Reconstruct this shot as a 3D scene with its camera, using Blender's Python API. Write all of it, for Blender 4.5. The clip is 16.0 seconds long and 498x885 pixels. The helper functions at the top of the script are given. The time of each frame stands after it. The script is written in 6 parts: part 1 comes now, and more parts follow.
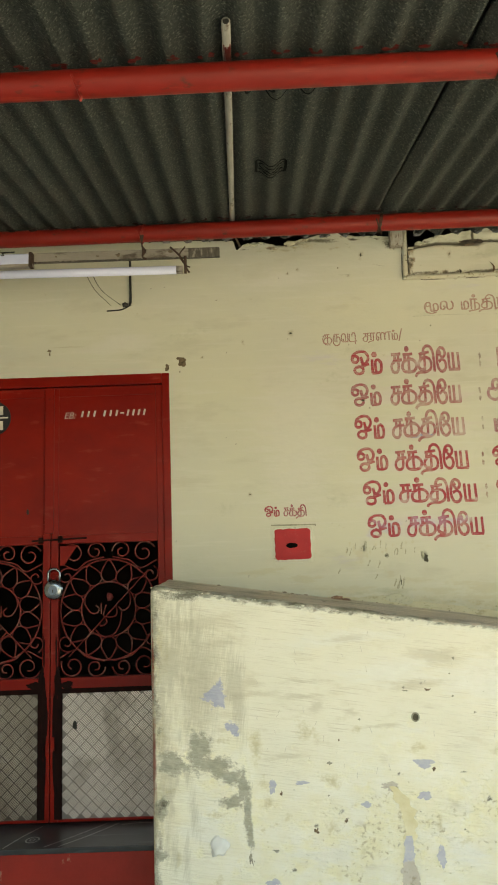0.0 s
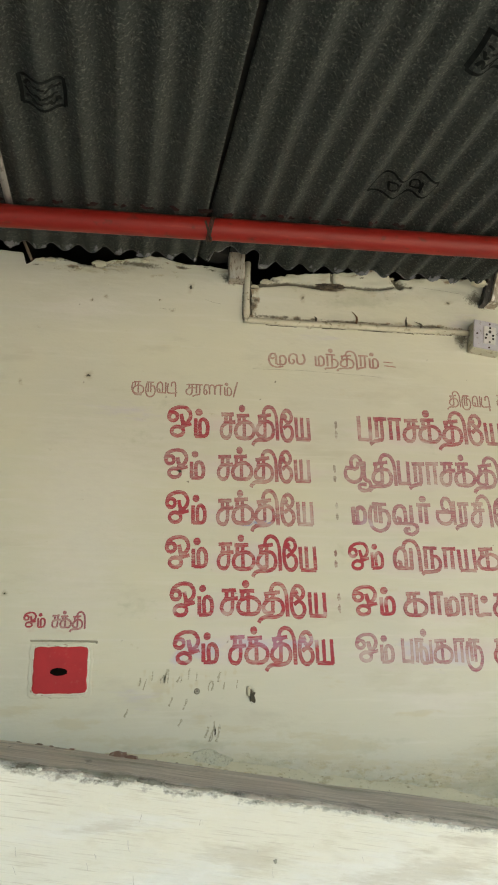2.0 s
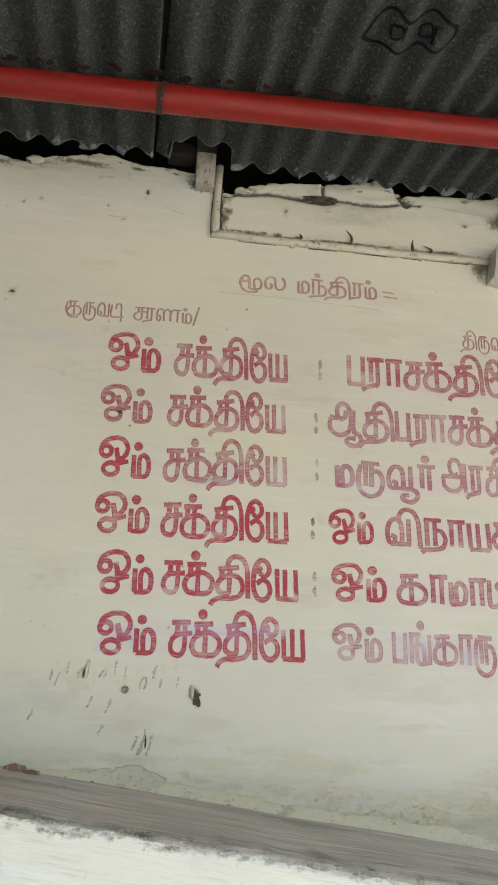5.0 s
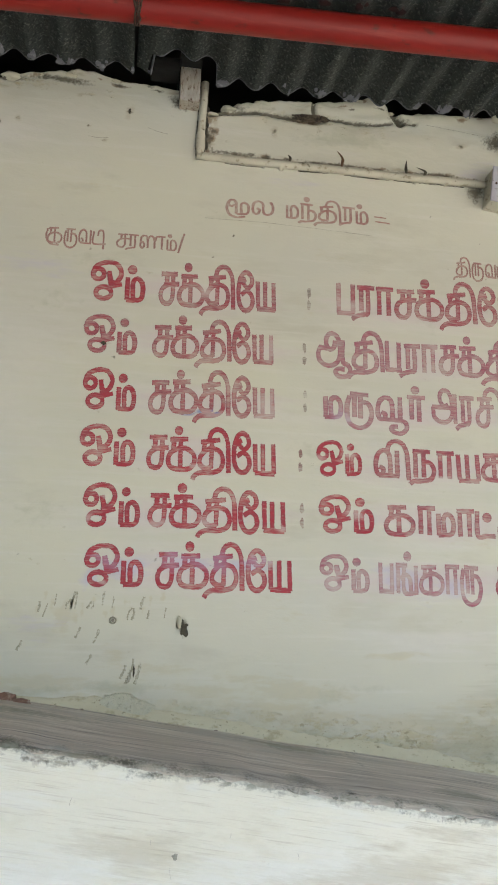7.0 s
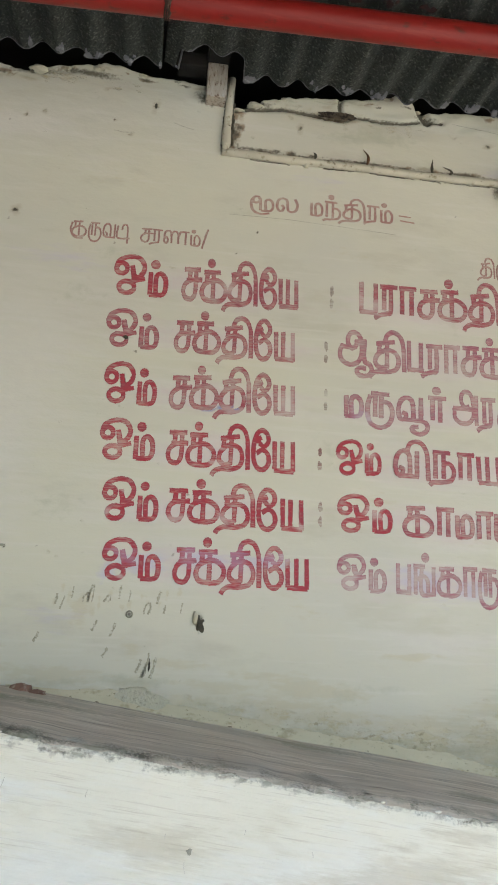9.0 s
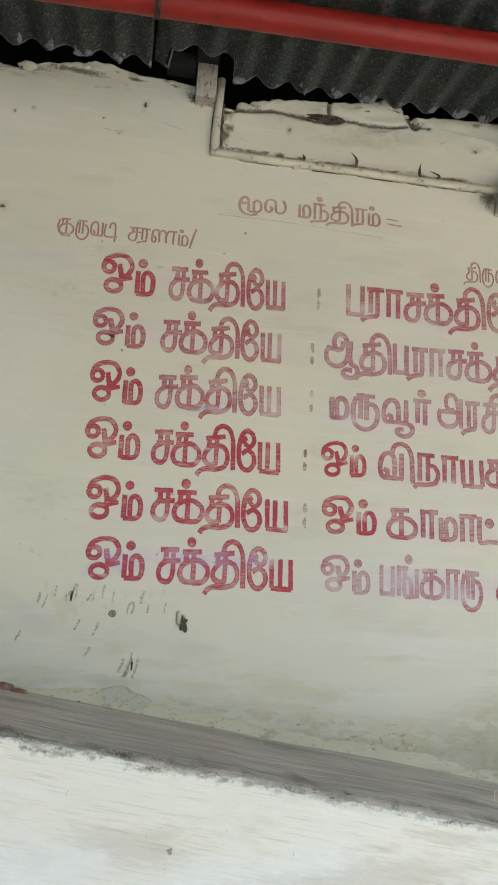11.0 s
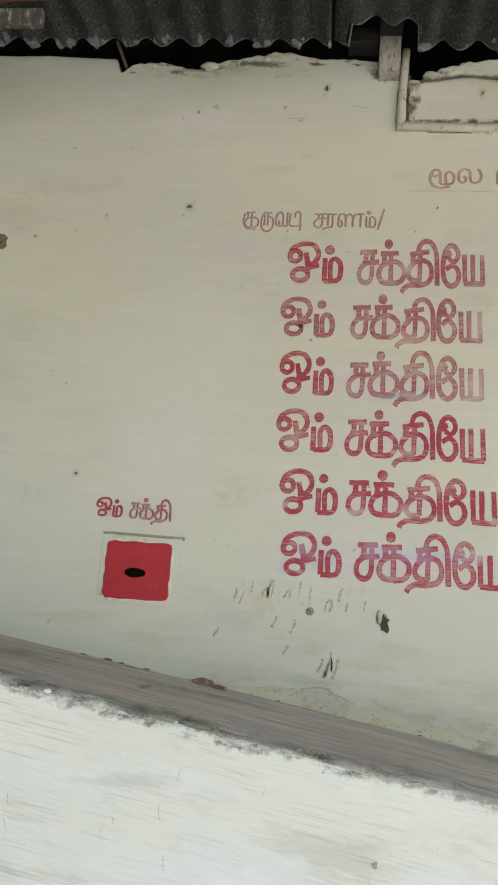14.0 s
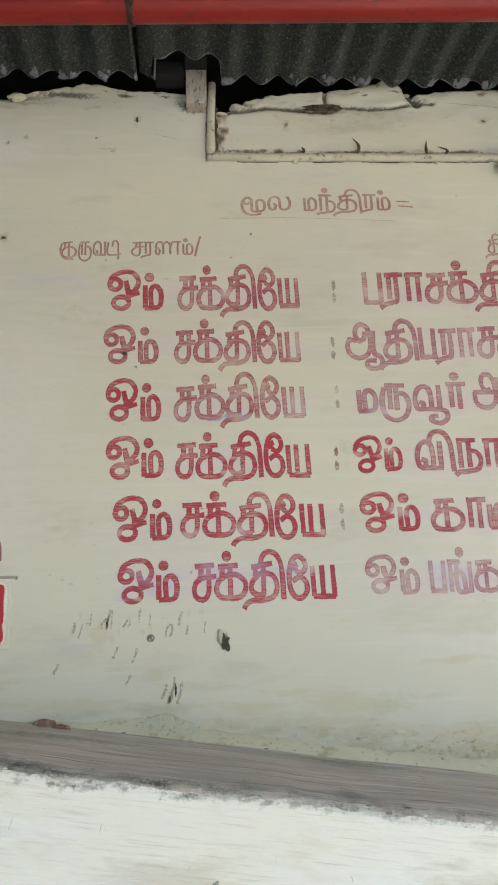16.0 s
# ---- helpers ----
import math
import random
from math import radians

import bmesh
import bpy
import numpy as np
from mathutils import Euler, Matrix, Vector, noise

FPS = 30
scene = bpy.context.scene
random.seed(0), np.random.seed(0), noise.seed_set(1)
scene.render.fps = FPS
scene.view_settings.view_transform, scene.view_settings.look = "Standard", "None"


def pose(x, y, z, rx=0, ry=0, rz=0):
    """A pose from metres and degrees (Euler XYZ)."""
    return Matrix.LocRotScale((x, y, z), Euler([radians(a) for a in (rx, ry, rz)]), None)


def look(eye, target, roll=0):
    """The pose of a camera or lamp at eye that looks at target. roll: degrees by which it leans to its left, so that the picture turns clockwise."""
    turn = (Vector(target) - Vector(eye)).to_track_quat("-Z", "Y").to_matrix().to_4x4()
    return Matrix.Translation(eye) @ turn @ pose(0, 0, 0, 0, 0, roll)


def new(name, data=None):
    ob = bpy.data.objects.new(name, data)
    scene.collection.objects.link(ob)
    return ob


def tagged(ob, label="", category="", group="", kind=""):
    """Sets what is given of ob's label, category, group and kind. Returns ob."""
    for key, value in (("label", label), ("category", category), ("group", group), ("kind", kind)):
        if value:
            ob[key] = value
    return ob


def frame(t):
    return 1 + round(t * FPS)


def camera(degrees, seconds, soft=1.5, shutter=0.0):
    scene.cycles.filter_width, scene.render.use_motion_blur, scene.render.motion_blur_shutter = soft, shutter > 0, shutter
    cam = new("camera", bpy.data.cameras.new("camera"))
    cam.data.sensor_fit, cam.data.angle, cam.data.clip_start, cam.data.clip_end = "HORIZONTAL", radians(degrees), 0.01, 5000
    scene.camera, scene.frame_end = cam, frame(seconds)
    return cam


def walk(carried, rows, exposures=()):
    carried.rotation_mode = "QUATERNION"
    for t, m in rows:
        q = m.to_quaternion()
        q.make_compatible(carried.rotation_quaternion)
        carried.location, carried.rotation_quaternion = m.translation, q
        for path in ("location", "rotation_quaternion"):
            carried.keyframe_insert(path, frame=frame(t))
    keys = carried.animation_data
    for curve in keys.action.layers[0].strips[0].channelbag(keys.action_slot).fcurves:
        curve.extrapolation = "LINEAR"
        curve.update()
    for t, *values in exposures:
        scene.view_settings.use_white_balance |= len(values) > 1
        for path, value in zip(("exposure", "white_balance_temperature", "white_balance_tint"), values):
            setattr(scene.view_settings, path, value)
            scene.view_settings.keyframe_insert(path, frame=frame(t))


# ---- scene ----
cam = camera(34.9, 16.0, 1.9)
PATH = [
    (0, (0.069, -0.108, 1.644), (0.066, 1.866, 1.965), -2.0),
    (0.5, (0.102, 0.197, 1.619), (0.344, 2.124, 2.097), -1.4),
    (1, (0.179, 0.478, 1.639), (0.584, 2.363, 2.171), -2.1),
    (1.5, (0.352, 0.736, 1.671), (0.66, 2.616, 2.278), -3.3),
    (2, (0.412, 0.943, 1.622), (0.728, 2.808, 2.272), -0.7),
    (2.5, (0.428, 1.212, 1.639), (0.761, 3.066, 2.31), 0.3),
    (3, (0.478, 1.429, 1.617), (0.845, 3.268, 2.313), -0.3),
    (3.5, (0.605, 1.576, 1.628), (0.781, 3.439, 2.334), 1.4),
    (4, (0.576, 1.504, 1.621), (0.867, 3.352, 2.33), 2.1),
    (4.5, (0.62, 1.475, 1.626), (0.893, 3.325, 2.333), 2.6),
    (4.7, (0.645, 1.501, 1.629), (0.929, 3.356, 2.321), 1.7),
    (6.8, (0.691, 1.53, 1.653), (0.985, 3.448, 2.137), 1.1),
    (7, (0.697, 1.532, 1.651), (0.997, 3.448, 2.137), 1.1),
    (7.5, (0.681, 1.534, 1.656), (0.974, 3.454, 2.134), 1.4),
    (8, (0.683, 1.545, 1.65), (0.942, 3.469, 2.131), 2.4),
    (8.5, (0.696, 1.542, 1.648), (0.973, 3.462, 2.132), 2.2),
    (9, (0.681, 1.539, 1.647), (0.948, 3.462, 2.129), 2.6),
    (9.2, (0.684, 1.553, 1.642), (0.936, 3.476, 2.133), 2.8),
    (11.5, (0.68, 1.537, 1.644), (0.996, 3.451, 2.131), 3.0),
    (12, (0.692, 1.541, 1.64), (1.044, 3.447, 2.133), 2.7),
    (12.5, (0.693, 1.53, 1.644), (1.142, 3.415, 2.142), 2.0),
    (13, (0.671, 1.538, 1.645), (1.074, 3.433, 2.142), 2.4),
    (13.2, (0.655, 1.551, 1.64), (0.902, 3.476, 2.122), 3.0),
    (13.5, (0.664, 1.585, 1.628), (0.687, 3.523, 2.121), 5.5),
    (14, (0.71, 1.639, 1.618), (0.506, 3.57, 2.099), 4.6),
    (14.5, (0.756, 1.645, 1.621), (0.57, 3.577, 2.103), 2.4),
    (15, (0.76, 1.672, 1.612), (0.601, 3.608, 2.089), 2.0),
    (15.5, (0.805, 1.634, 1.615), (0.931, 3.568, 2.107), -2.4),
    (16, (0.785, 1.627, 1.615), (0.933, 3.545, 2.165), -2.1),
]
walk(cam, [(t, look(eye, target, roll)) for t, eye, target, roll in PATH], exposures=[(0.0, 2.29, 9200, -3), (0.5, 2.22, 8900, -2), (1.0, 2.14, 8500, -1), (1.5, 2.19, 7950, 2), (2.5, 2.28, 7250, 4), (3.5, 2.35, 6950, 6), (5.0, 2.32, 6750, 8), (7.0, 2.20, 6600, 8), (9.0, 2.19, 6600, 8), (11.5, 2.18, 6580, 8), (12.5, 2.14, 6600, 7), (13.0, 2.12, 6600, 8), (13.5, 2.26, 6650, 7), (14.5, 2.21, 6600, 8), (15.5, 2.21, 6600, 8), (16.0, 2.27, 6600, 8)])

# ---- light ----
world = bpy.data.worlds.new("sky")
scene.world = world
world.use_nodes = True
wn, wl = world.node_tree.nodes, world.node_tree.links
sky = wn.new("ShaderNodeTexSky")
sky.sky_type = "NISHITA"
sky.sun_disc = False
sky.sun_elevation, sky.sun_rotation = radians(51), radians(253)
sky.dust_density = 3.0
wl.new(sky.outputs[0], wn["Background"].inputs[0])
wn["Background"].inputs[1].default_value = 0.15
sun = new("sun", bpy.data.lights.new("sun", "SUN"))
sun.data.energy, sun.data.angle, sun.data.color = 4.5, radians(12), (1.0, 0.95, 0.87)
sun.matrix_world = look((-8, -6, 20), (-8 + 0.60, -6 + 0.18, 20 - 0.78))


# ---- materials ----
def surf(name, c1, c2, s1=(3, 3, 3), c3=None, s3=(8, 8, 8), at3=(0.55, 0.7), rough=0.8, metal=0.0, bump=0.2, sb=(40, 40, 40), fine=None, depth=0.004, detail=6.0, at1=(0.3, 0.7), spec=0.35, lean=0.0, stains=(), paint=None, flake=None):
    """Two colours in broad clouds, a third in patches, a relief of its own grain. stains: what the mesh carries by name, with its colours;
    paint: two colours brushed over all, worn through in streaks; flake: colours of the coat below and of its ragged edge, where the mesh is flaky."""
    m = bpy.data.materials.new(name)
    m.use_nodes = True
    n, l = m.node_tree.nodes, m.node_tree.links
    b = n["Principled BSDF"]
    b.inputs["Roughness"].default_value, b.inputs["Metallic"].default_value = rough, metal
    b.inputs["Specular IOR Level"].default_value = spec
    pos = n.new("ShaderNodeNewGeometry").outputs["Position"]

    def cloud(scale, lo, hi, det=detail):
        mp = n.new("ShaderNodeMapping")
        mp.vector_type = "TEXTURE"
        mp.inputs["Scale"].default_value = [1 / s for s in scale]
        mp.inputs["Rotation"].default_value = (0, radians(lean), 0)
        l.new(pos, mp.inputs[0])
        t = n.new("ShaderNodeTexNoise")
        t.inputs["Scale"].default_value, t.inputs["Detail"].default_value, t.inputs["Roughness"].default_value = 1.0, det, 0.62
        l.new(mp.outputs[0], t.inputs["Vector"])
        r = n.new("ShaderNodeMapRange")
        r.inputs[1].default_value, r.inputs[2].default_value = lo, hi
        l.new(t.outputs["Fac"], r.inputs[0])
        return r.outputs[0]

    def mix(fac, a, c):
        x = n.new("ShaderNodeMix")
        x.data_type = "RGBA"
        l.new(fac, x.inputs["Factor"])
        if isinstance(a, tuple):
            x.inputs["A"].default_value = (*a, 1)
        else:
            l.new(a, x.inputs["A"])
        if isinstance(c, tuple):
            x.inputs["B"].default_value = (*c, 1)
        else:
            l.new(c, x.inputs["B"])
        return x.outputs["Result"]

    def plus(a, c, wa=1.0, wc=1.0):
        out = []
        for s, w in ((a, wa), (c, wc)):
            k = n.new("ShaderNodeMath")
            k.operation = "MULTIPLY"
            k.inputs[1].default_value = w
            l.new(s, k.inputs[0])
            out.append(k.outputs[0])
        k = n.new("ShaderNodeMath")
        l.new(out[0], k.inputs[0])
        l.new(out[1], k.inputs[1])
        return k.outputs[0]

    def ramp(s, lo, hi, least, most):
        r = n.new("ShaderNodeMapRange")
        for i, v in enumerate((lo, hi, least, most)):
            r.inputs[i + 1].default_value = v
        l.new(s, r.inputs[0])
        return r.outputs[0]

    col = mix(cloud(s1, *at1), c1, c2)
    if c3:
        col = mix(cloud(s3, *at3), col, c3)
    if fine:
        col = mix(cloud(fine[1], *fine[2], 3.0), col, fine[0])
    if paint:
        ca, cb, lo, hi, least, most = paint
        wear = plus(plus(cloud((38, 38, 400), 0.0, 1.0, 3.0), cloud((20, 20, 70), 0.0, 1.0, 7.0), 0.62, 0.30), cloud((9, 9, 12), 0.0, 1.0, 3.0), 1.0, 0.55)
        rim = n.new("ShaderNodeAttribute")
        rim.attribute_name = "rim"
        col = mix(ramp(plus(wear, rim.outputs["Fac"], 1.0, 0.16), lo, hi, least, most), col, mix(ramp(plus(cloud((30, 30, 120), 0.4, 0.6), rim.outputs["Fac"], 0.8, 0.7), 0.0, 1.0, 0.0, 1.0), ca, cb))
    height = cloud(sb, 0.0, 1.0, 5.0)
    if flake:
        a = n.new("ShaderNodeAttribute")
        a.attribute_name = "flaky"
        col = mix(ramp(a.outputs["Fac"], 0.05, 0.40, 0.0, 0.75), col, mix(cloud((9, 9, 11), 0.38, 0.62), flake[4], flake[5]))
        field = plus(cloud(flake[6], 0.0, 1.0, 12.0), a.outputs["Fac"], 1.0, 0.30)
        soft = flake[7]
        bare, deep = ramp(field, 0.715 - soft, 0.755 + soft, 0.0, 1.0), ramp(field, 0.80 - soft, 0.83 + soft, 0.0, 0.75)
        col = mix(bare, col, mix(cloud((22, 22, 26), 0.38, 0.62), flake[0], flake[1]))
        col = mix(deep, col, mix(cloud((30, 30, 30), 0.42, 0.58), flake[2], flake[0]))
        pits = ramp(plus(plus(cloud((55, 55, 75), 0.0, 1.0, 8.0), cloud((9, 9, 9), 0.0, 1.0, 4.0), 1.0, 0.45), a.outputs["Fac"], 1.0, 0.22), 0.995, 1.08, 0.0, 0.7)
        col = mix(pits, col, flake[3])
        height = plus(height, plus(bare, pits, -0.7, -0.7), 1.0, 1.0)
    for kind, ca, cb, most, grain, *edge in stains:
        a = n.new("ShaderNodeAttribute")
        a.attribute_name = kind
        fac = ramp(plus(a.outputs["Fac"], cloud(grain, 0.0, 1.0, 7.0)), *(edge[0] if edge else (0.72, 1.12)), 0.0, most)
        col = mix(fac, col, mix(cloud((25, 25, 50), 0.35, 0.65), ca, cb))
    l.new(col, b.inputs["Base Color"])
    if bump:
        bp = n.new("ShaderNodeBump")
        bp.inputs["Strength"].default_value, bp.inputs["Distance"].default_value = bump, depth
        l.new(height, bp.inputs["Height"])
        l.new(bp.outputs[0], b.inputs["Normal"])
    return m


WALL_LOOK = dict(c1=(0.625, 0.605, 0.49), c2=(0.575, 0.562, 0.495), s1=(1.6, 1.6, 2.6), c3=(0.535, 0.513, 0.425), s3=(3.0, 3.0, 9), at3=(0.56, 0.75), rough=0.75, bump=0.6, sb=(14, 14, 28), fine=((0.65, 0.63, 0.56), (2.5, 2.5, 40), (0.55, 0.8)), spec=0.2)
CREAM = surf("cream wall paint", **WALL_LOOK, flake=((0.52, 0.475, 0.34), (0.58, 0.55, 0.44), (0.45, 0.395, 0.25), (0.27, 0.23, 0.15), (0.585, 0.555, 0.44), (0.555, 0.535, 0.455), (24, 24, 48), 0.03), stains=(
    ("pale", (0.66, 0.635, 0.58), (0.63, 0.60, 0.56), 0.6, (5, 5, 50)), ("pink", (0.60, 0.50, 0.50), (0.61, 0.55, 0.55), 0.62, (10, 10, 60)),
    ("ochre", (0.56, 0.49, 0.31), (0.51, 0.46, 0.31), 0.38, (28, 28, 95), (0.82, 1.06)), ("brown", (0.34, 0.28, 0.17), (0.42, 0.36, 0.24), 0.45, (12, 12, 110)), ("algae", (0.36, 0.37, 0.27), (0.46, 0.46, 0.36), 0.50, (35, 35, 50)),
    ("violet", (0.48, 0.43, 0.62), (0.54, 0.50, 0.62), 0.55, (12, 12, 60)), ("blue", (0.14, 0.19, 0.42), (0.30, 0.34, 0.50), 0.85, (50, 50, 90)), ("smudge", (0.48, 0.20, 0.17), (0.56, 0.34, 0.29), 0.5, (45, 45, 70)), ("drab", (0.42, 0.40, 0.30), (0.48, 0.455, 0.34), 0.75, (4, 4, 60)), ("lichen", (0.42, 0.43, 0.33), (0.54, 0.54, 0.43), 0.75, (90, 90, 90)), ("rust", (0.20, 0.12, 0.07), (0.30, 0.21, 0.13), 0.8, (80, 80, 80)), ("soot_shade", (0.075, 0.066, 0.048), (0.15, 0.13, 0.095), 0.9, (120, 120, 120)),
))
# flake colours: yellow undercoat, raised to paint in the brighter light low down
WHITEWASH = surf("worn whitewash", (0.83, 0.802, 0.70), (0.775, 0.742, 0.625), (2.4, 2.4, 4.0), (0.70, 0.655, 0.53), (7, 7, 22), (0.56, 0.76), 0.85, 0, 1.0, (10, 10, 170), ((0.655, 0.605, 0.51), (7, 7, 260), (0.56, 0.70)), spec=0.15, lean=8.4, flake=((0.84, 0.80, 0.60), (0.87, 0.84, 0.70), (0.79, 0.735, 0.545), (0.52, 0.45, 0.30), (0.87, 0.85, 0.76), (0.83, 0.79, 0.625), (13, 13, 17), 0.05), stains=(
    ("white", (0.83, 0.82, 0.765), (0.79, 0.775, 0.71), 0.8, (10, 10, 80)), ("ochre", (0.60, 0.53, 0.31), (0.50, 0.44, 0.26), 0.7, (70, 70, 80)), ("brown", (0.46, 0.40, 0.28), (0.52, 0.46, 0.35), 0.40, (30, 30, 200)),
    ("streak", (0.40, 0.37, 0.28), (0.48, 0.45, 0.36), 0.5, (190, 190, 14)), ("grey", (0.30, 0.29, 0.235), (0.45, 0.43, 0.35), 0.9, (70, 70, 95), (0.68, 0.94)), ("lilac", (0.36, 0.375, 0.53), (0.46, 0.475, 0.58), 0.9, (45, 45, 60), (0.84, 0.96)),
    ("cap", (0.40, 0.36, 0.30), (0.30, 0.27, 0.225), 0.95, (110, 110, 150)), ("soot_shade", (0.085, 0.078, 0.060), (0.19, 0.175, 0.14), 0.9, (190, 190, 190)), ("red", (0.34, 0.05, 0.04), (0.28, 0.07, 0.05), 0.8, (60, 60, 60)),
))
CEMENT = surf("dusty cement cap", (0.71, 0.623, 0.515), (0.56, 0.485, 0.395), (1.6, 16, 16), (0.82, 0.745, 0.64), (4, 60, 60), (0.48, 0.66), 0.9, 0, 1.0, (9, 110, 110), ((0.34, 0.295, 0.25), (3.5, 70, 70), (0.56, 0.70)), lean=8.4, spec=0.15, stains=(("soot_shade", (0.085, 0.078, 0.060), (0.19, 0.175, 0.14), 0.9, (190, 190, 190)), ("white", (0.68, 0.67, 0.60), (0.62, 0.61, 0.53), 0.9, (120, 120, 120)), ("sand", (0.54, 0.49, 0.42), (0.48, 0.43, 0.36), 0.7, (6, 60, 60)), ("moss", (0.30, 0.29, 0.21), (0.38, 0.36, 0.27), 0.7, (60, 60, 60))))
BARE = surf("bare grey cement", (0.30, 0.29, 0.23), (0.40, 0.38, 0.30), (30, 30, 30), (0.22, 0.21, 0.17), (60, 60, 60), (0.5, 0.7), 0.9, 0, 0.8, (150, 150, 150))
CHANNEL = surf("brownish bare cement", (0.50, 0.45, 0.37), (0.56, 0.53, 0.50), (18, 18, 14), (0.36, 0.31, 0.24), (45, 45, 45), (0.55, 0.68), 0.9, 0, 0.8, (90, 90, 90))
LILAC = surf("old lilac paint", (0.43, 0.435, 0.54), (0.54, 0.54, 0.58), (35, 35, 60), (0.62, 0.60, 0.53), (60, 60, 60), (0.58, 0.68), rough=0.85, bump=0.3)
OCHRE = surf("damp ochre stain", (0.66, 0.59, 0.37), (0.76, 0.71, 0.52), (25, 25, 30), None, rough=0.85, bump=0.4)
ROUGH = surf("rough mottled plaster", (0.61, 0.58, 0.45), (0.55, 0.53, 0.41), (60, 60, 60), (0.43, 0.42, 0.32), (110, 110, 110), (0.55, 0.66), 0.95, 0, 1.0, (160, 160, 160), ((0.58, 0.56, 0.46), (90, 90, 90), (0.56, 0.66)), 0.006)
SCRAPE = surf("scraped grey paint", (0.26, 0.245, 0.18), (0.44, 0.42, 0.32), (130, 130, 130), (0.56, 0.54, 0.44), (150, 150, 150), (0.50, 0.60), 0.9, 0, 0.4)
DIRT = surf("dark dirt", (0.045, 0.040, 0.030), (0.10, 0.09, 0.065), (60, 60, 60), rough=0.95, bump=0.5, sb=(200, 200, 200))
PLASTER = surf("broken plaster", (0.60, 0.57, 0.44), (0.46, 0.43, 0.33), (20, 20, 20), (0.22, 0.20, 0.15), (30, 30, 30), (0.58, 0.72), 0.9, 0, 0.8, (90, 90, 90))
ROOF = surf("weathered cement sheet", (0.067, 0.074, 0.070), (0.048, 0.055, 0.053), (2.2, 2.0, 2.0), (0.165, 0.176, 0.158), (130, 130, 130), (0.53, 0.66), 0.9, 0, 1.0, (130, 130, 130), ((0.034, 0.038, 0.036), (150, 70, 120), (0.55, 0.66)), 0.013, spec=0.15)
HOLLOW = surf("dark broken hollow", (0.060, 0.045, 0.032), (0.15, 0.115, 0.08), (50, 50, 90), (0.025, 0.020, 0.016), (60, 60, 60), (0.48, 0.60), 0.95, 0, 0.8)
EARTH = surf("brown earth in a hollow", (0.12, 0.085, 0.055), (0.22, 0.165, 0.11), (60, 60, 60), (0.06, 0.045, 0.03), (70, 70, 70), (0.5, 0.65), 0.95, 0, 0.6)
PIPE_SHADE = surf("dark reddish pipe shade", (0.030, 0.007, 0.006), (0.016, 0.006, 0.006), (40, 40, 40), rough=0.8)
DAUB = surf("red paint daub", (0.15, 0.010, 0.008), (0.09, 0.009, 0.008), (40, 40, 40), rough=0.7)
INK = surf("dark stamping ink", (0.010, 0.011, 0.011), (0.022, 0.024, 0.023), (40, 40, 40), rough=0.95, bump=0, spec=0.02)
ROOF_EDGE = surf("lime-splashed sheet edge", (0.20, 0.20, 0.225), (0.12, 0.125, 0.145), (30, 30, 30), (0.34, 0.345, 0.365), (50, 50, 50), (0.55, 0.7), 0.9)
RED_PIPE = surf("red oxide pipe paint", (0.26, 0.014, 0.010), (0.195, 0.011, 0.008), (4, 20, 20), (0.31, 0.035, 0.024), (5, 60, 60), (0.58, 0.78), 0.46, 0, 0.2, (30, 60, 60), ((0.10, 0.022, 0.014), (16, 34, 34), (0.60, 0.72)))
RED_DOOR = surf("red door enamel", (0.235, 0.008, 0.004), (0.160, 0.005, 0.004), (3, 3, 5), (0.27, 0.040, 0.030), (6, 6, 22), (0.60, 0.78), 0.36, 0, 0.1, (12, 12, 12), ((0.10, 0.008, 0.006), (20, 20, 12), (0.66, 0.8)), spec=0.15)
CLAY = surf("red-brown clay chip", (0.30, 0.17, 0.12), (0.20, 0.11, 0.08), (50, 50, 50), (0.42, 0.33, 0.26), (70, 70, 70), (0.52, 0.66), 0.9, 0, 0.5)
GRILLE_RED = surf("dusty red grille paint", (0.20, 0.022, 0.020), (0.15, 0.018, 0.016), (12, 12, 12), (0.20, 0.10, 0.085), (20, 20, 20), (0.50, 0.68), 0.65, 0, 0.2)
SKIRT = surf("cream plaster skirt", (0.64, 0.59, 0.43), (0.58, 0.52, 0.36), (7, 7, 20), (0.46, 0.40, 0.26), (26, 26, 50), (0.54, 0.66), 0.85, 0, 0.7, (60, 60, 80), ((0.30, 0.265, 0.18), (70, 70, 110), (0.63, 0.70)))
OLD_SHADED_WOOD = surf("dark splintered wood with painted shade", (0.13, 0.118, 0.105), (0.045, 0.038, 0.033), (90, 90, 14), (0.30, 0.28, 0.25), (70, 70, 20), (0.55, 0.66), 0.9, 0, 1.0, (110, 110, 24))
SPLINTERED = surf("splintered old wood", (0.46, 0.40, 0.31), (0.24, 0.18, 0.13), (90, 90, 16), (0.66, 0.62, 0.54), (60, 60, 22), (0.50, 0.62), 0.9, 0, 1.0, (110, 110, 24))
STICK = surf("grimy grey conduit", (0.36, 0.345, 0.32), (0.25, 0.235, 0.215), (70, 5, 70), (0.10, 0.075, 0.06), (50, 12, 50), (0.57, 0.68), 0.8, 0, 0.4, (90, 12, 90))
SMEAR_AND_SHADE = surf("black smear and shade on red paint", (0.010, 0.006, 0.006), (0.022, 0.008, 0.007), (30, 30, 12), (0.10, 0.010, 0.008), (40, 40, 10), (0.62, 0.74), 0.9, 0, 0.3, spec=0.04)
RED_STEP = surf("red step paint", (0.30, 0.018, 0.012), (0.22, 0.014, 0.010), (6, 6, 6), (0.34, 0.20, 0.15), (14, 14, 8), (0.66, 0.72), 0.55, 0, 0.3)
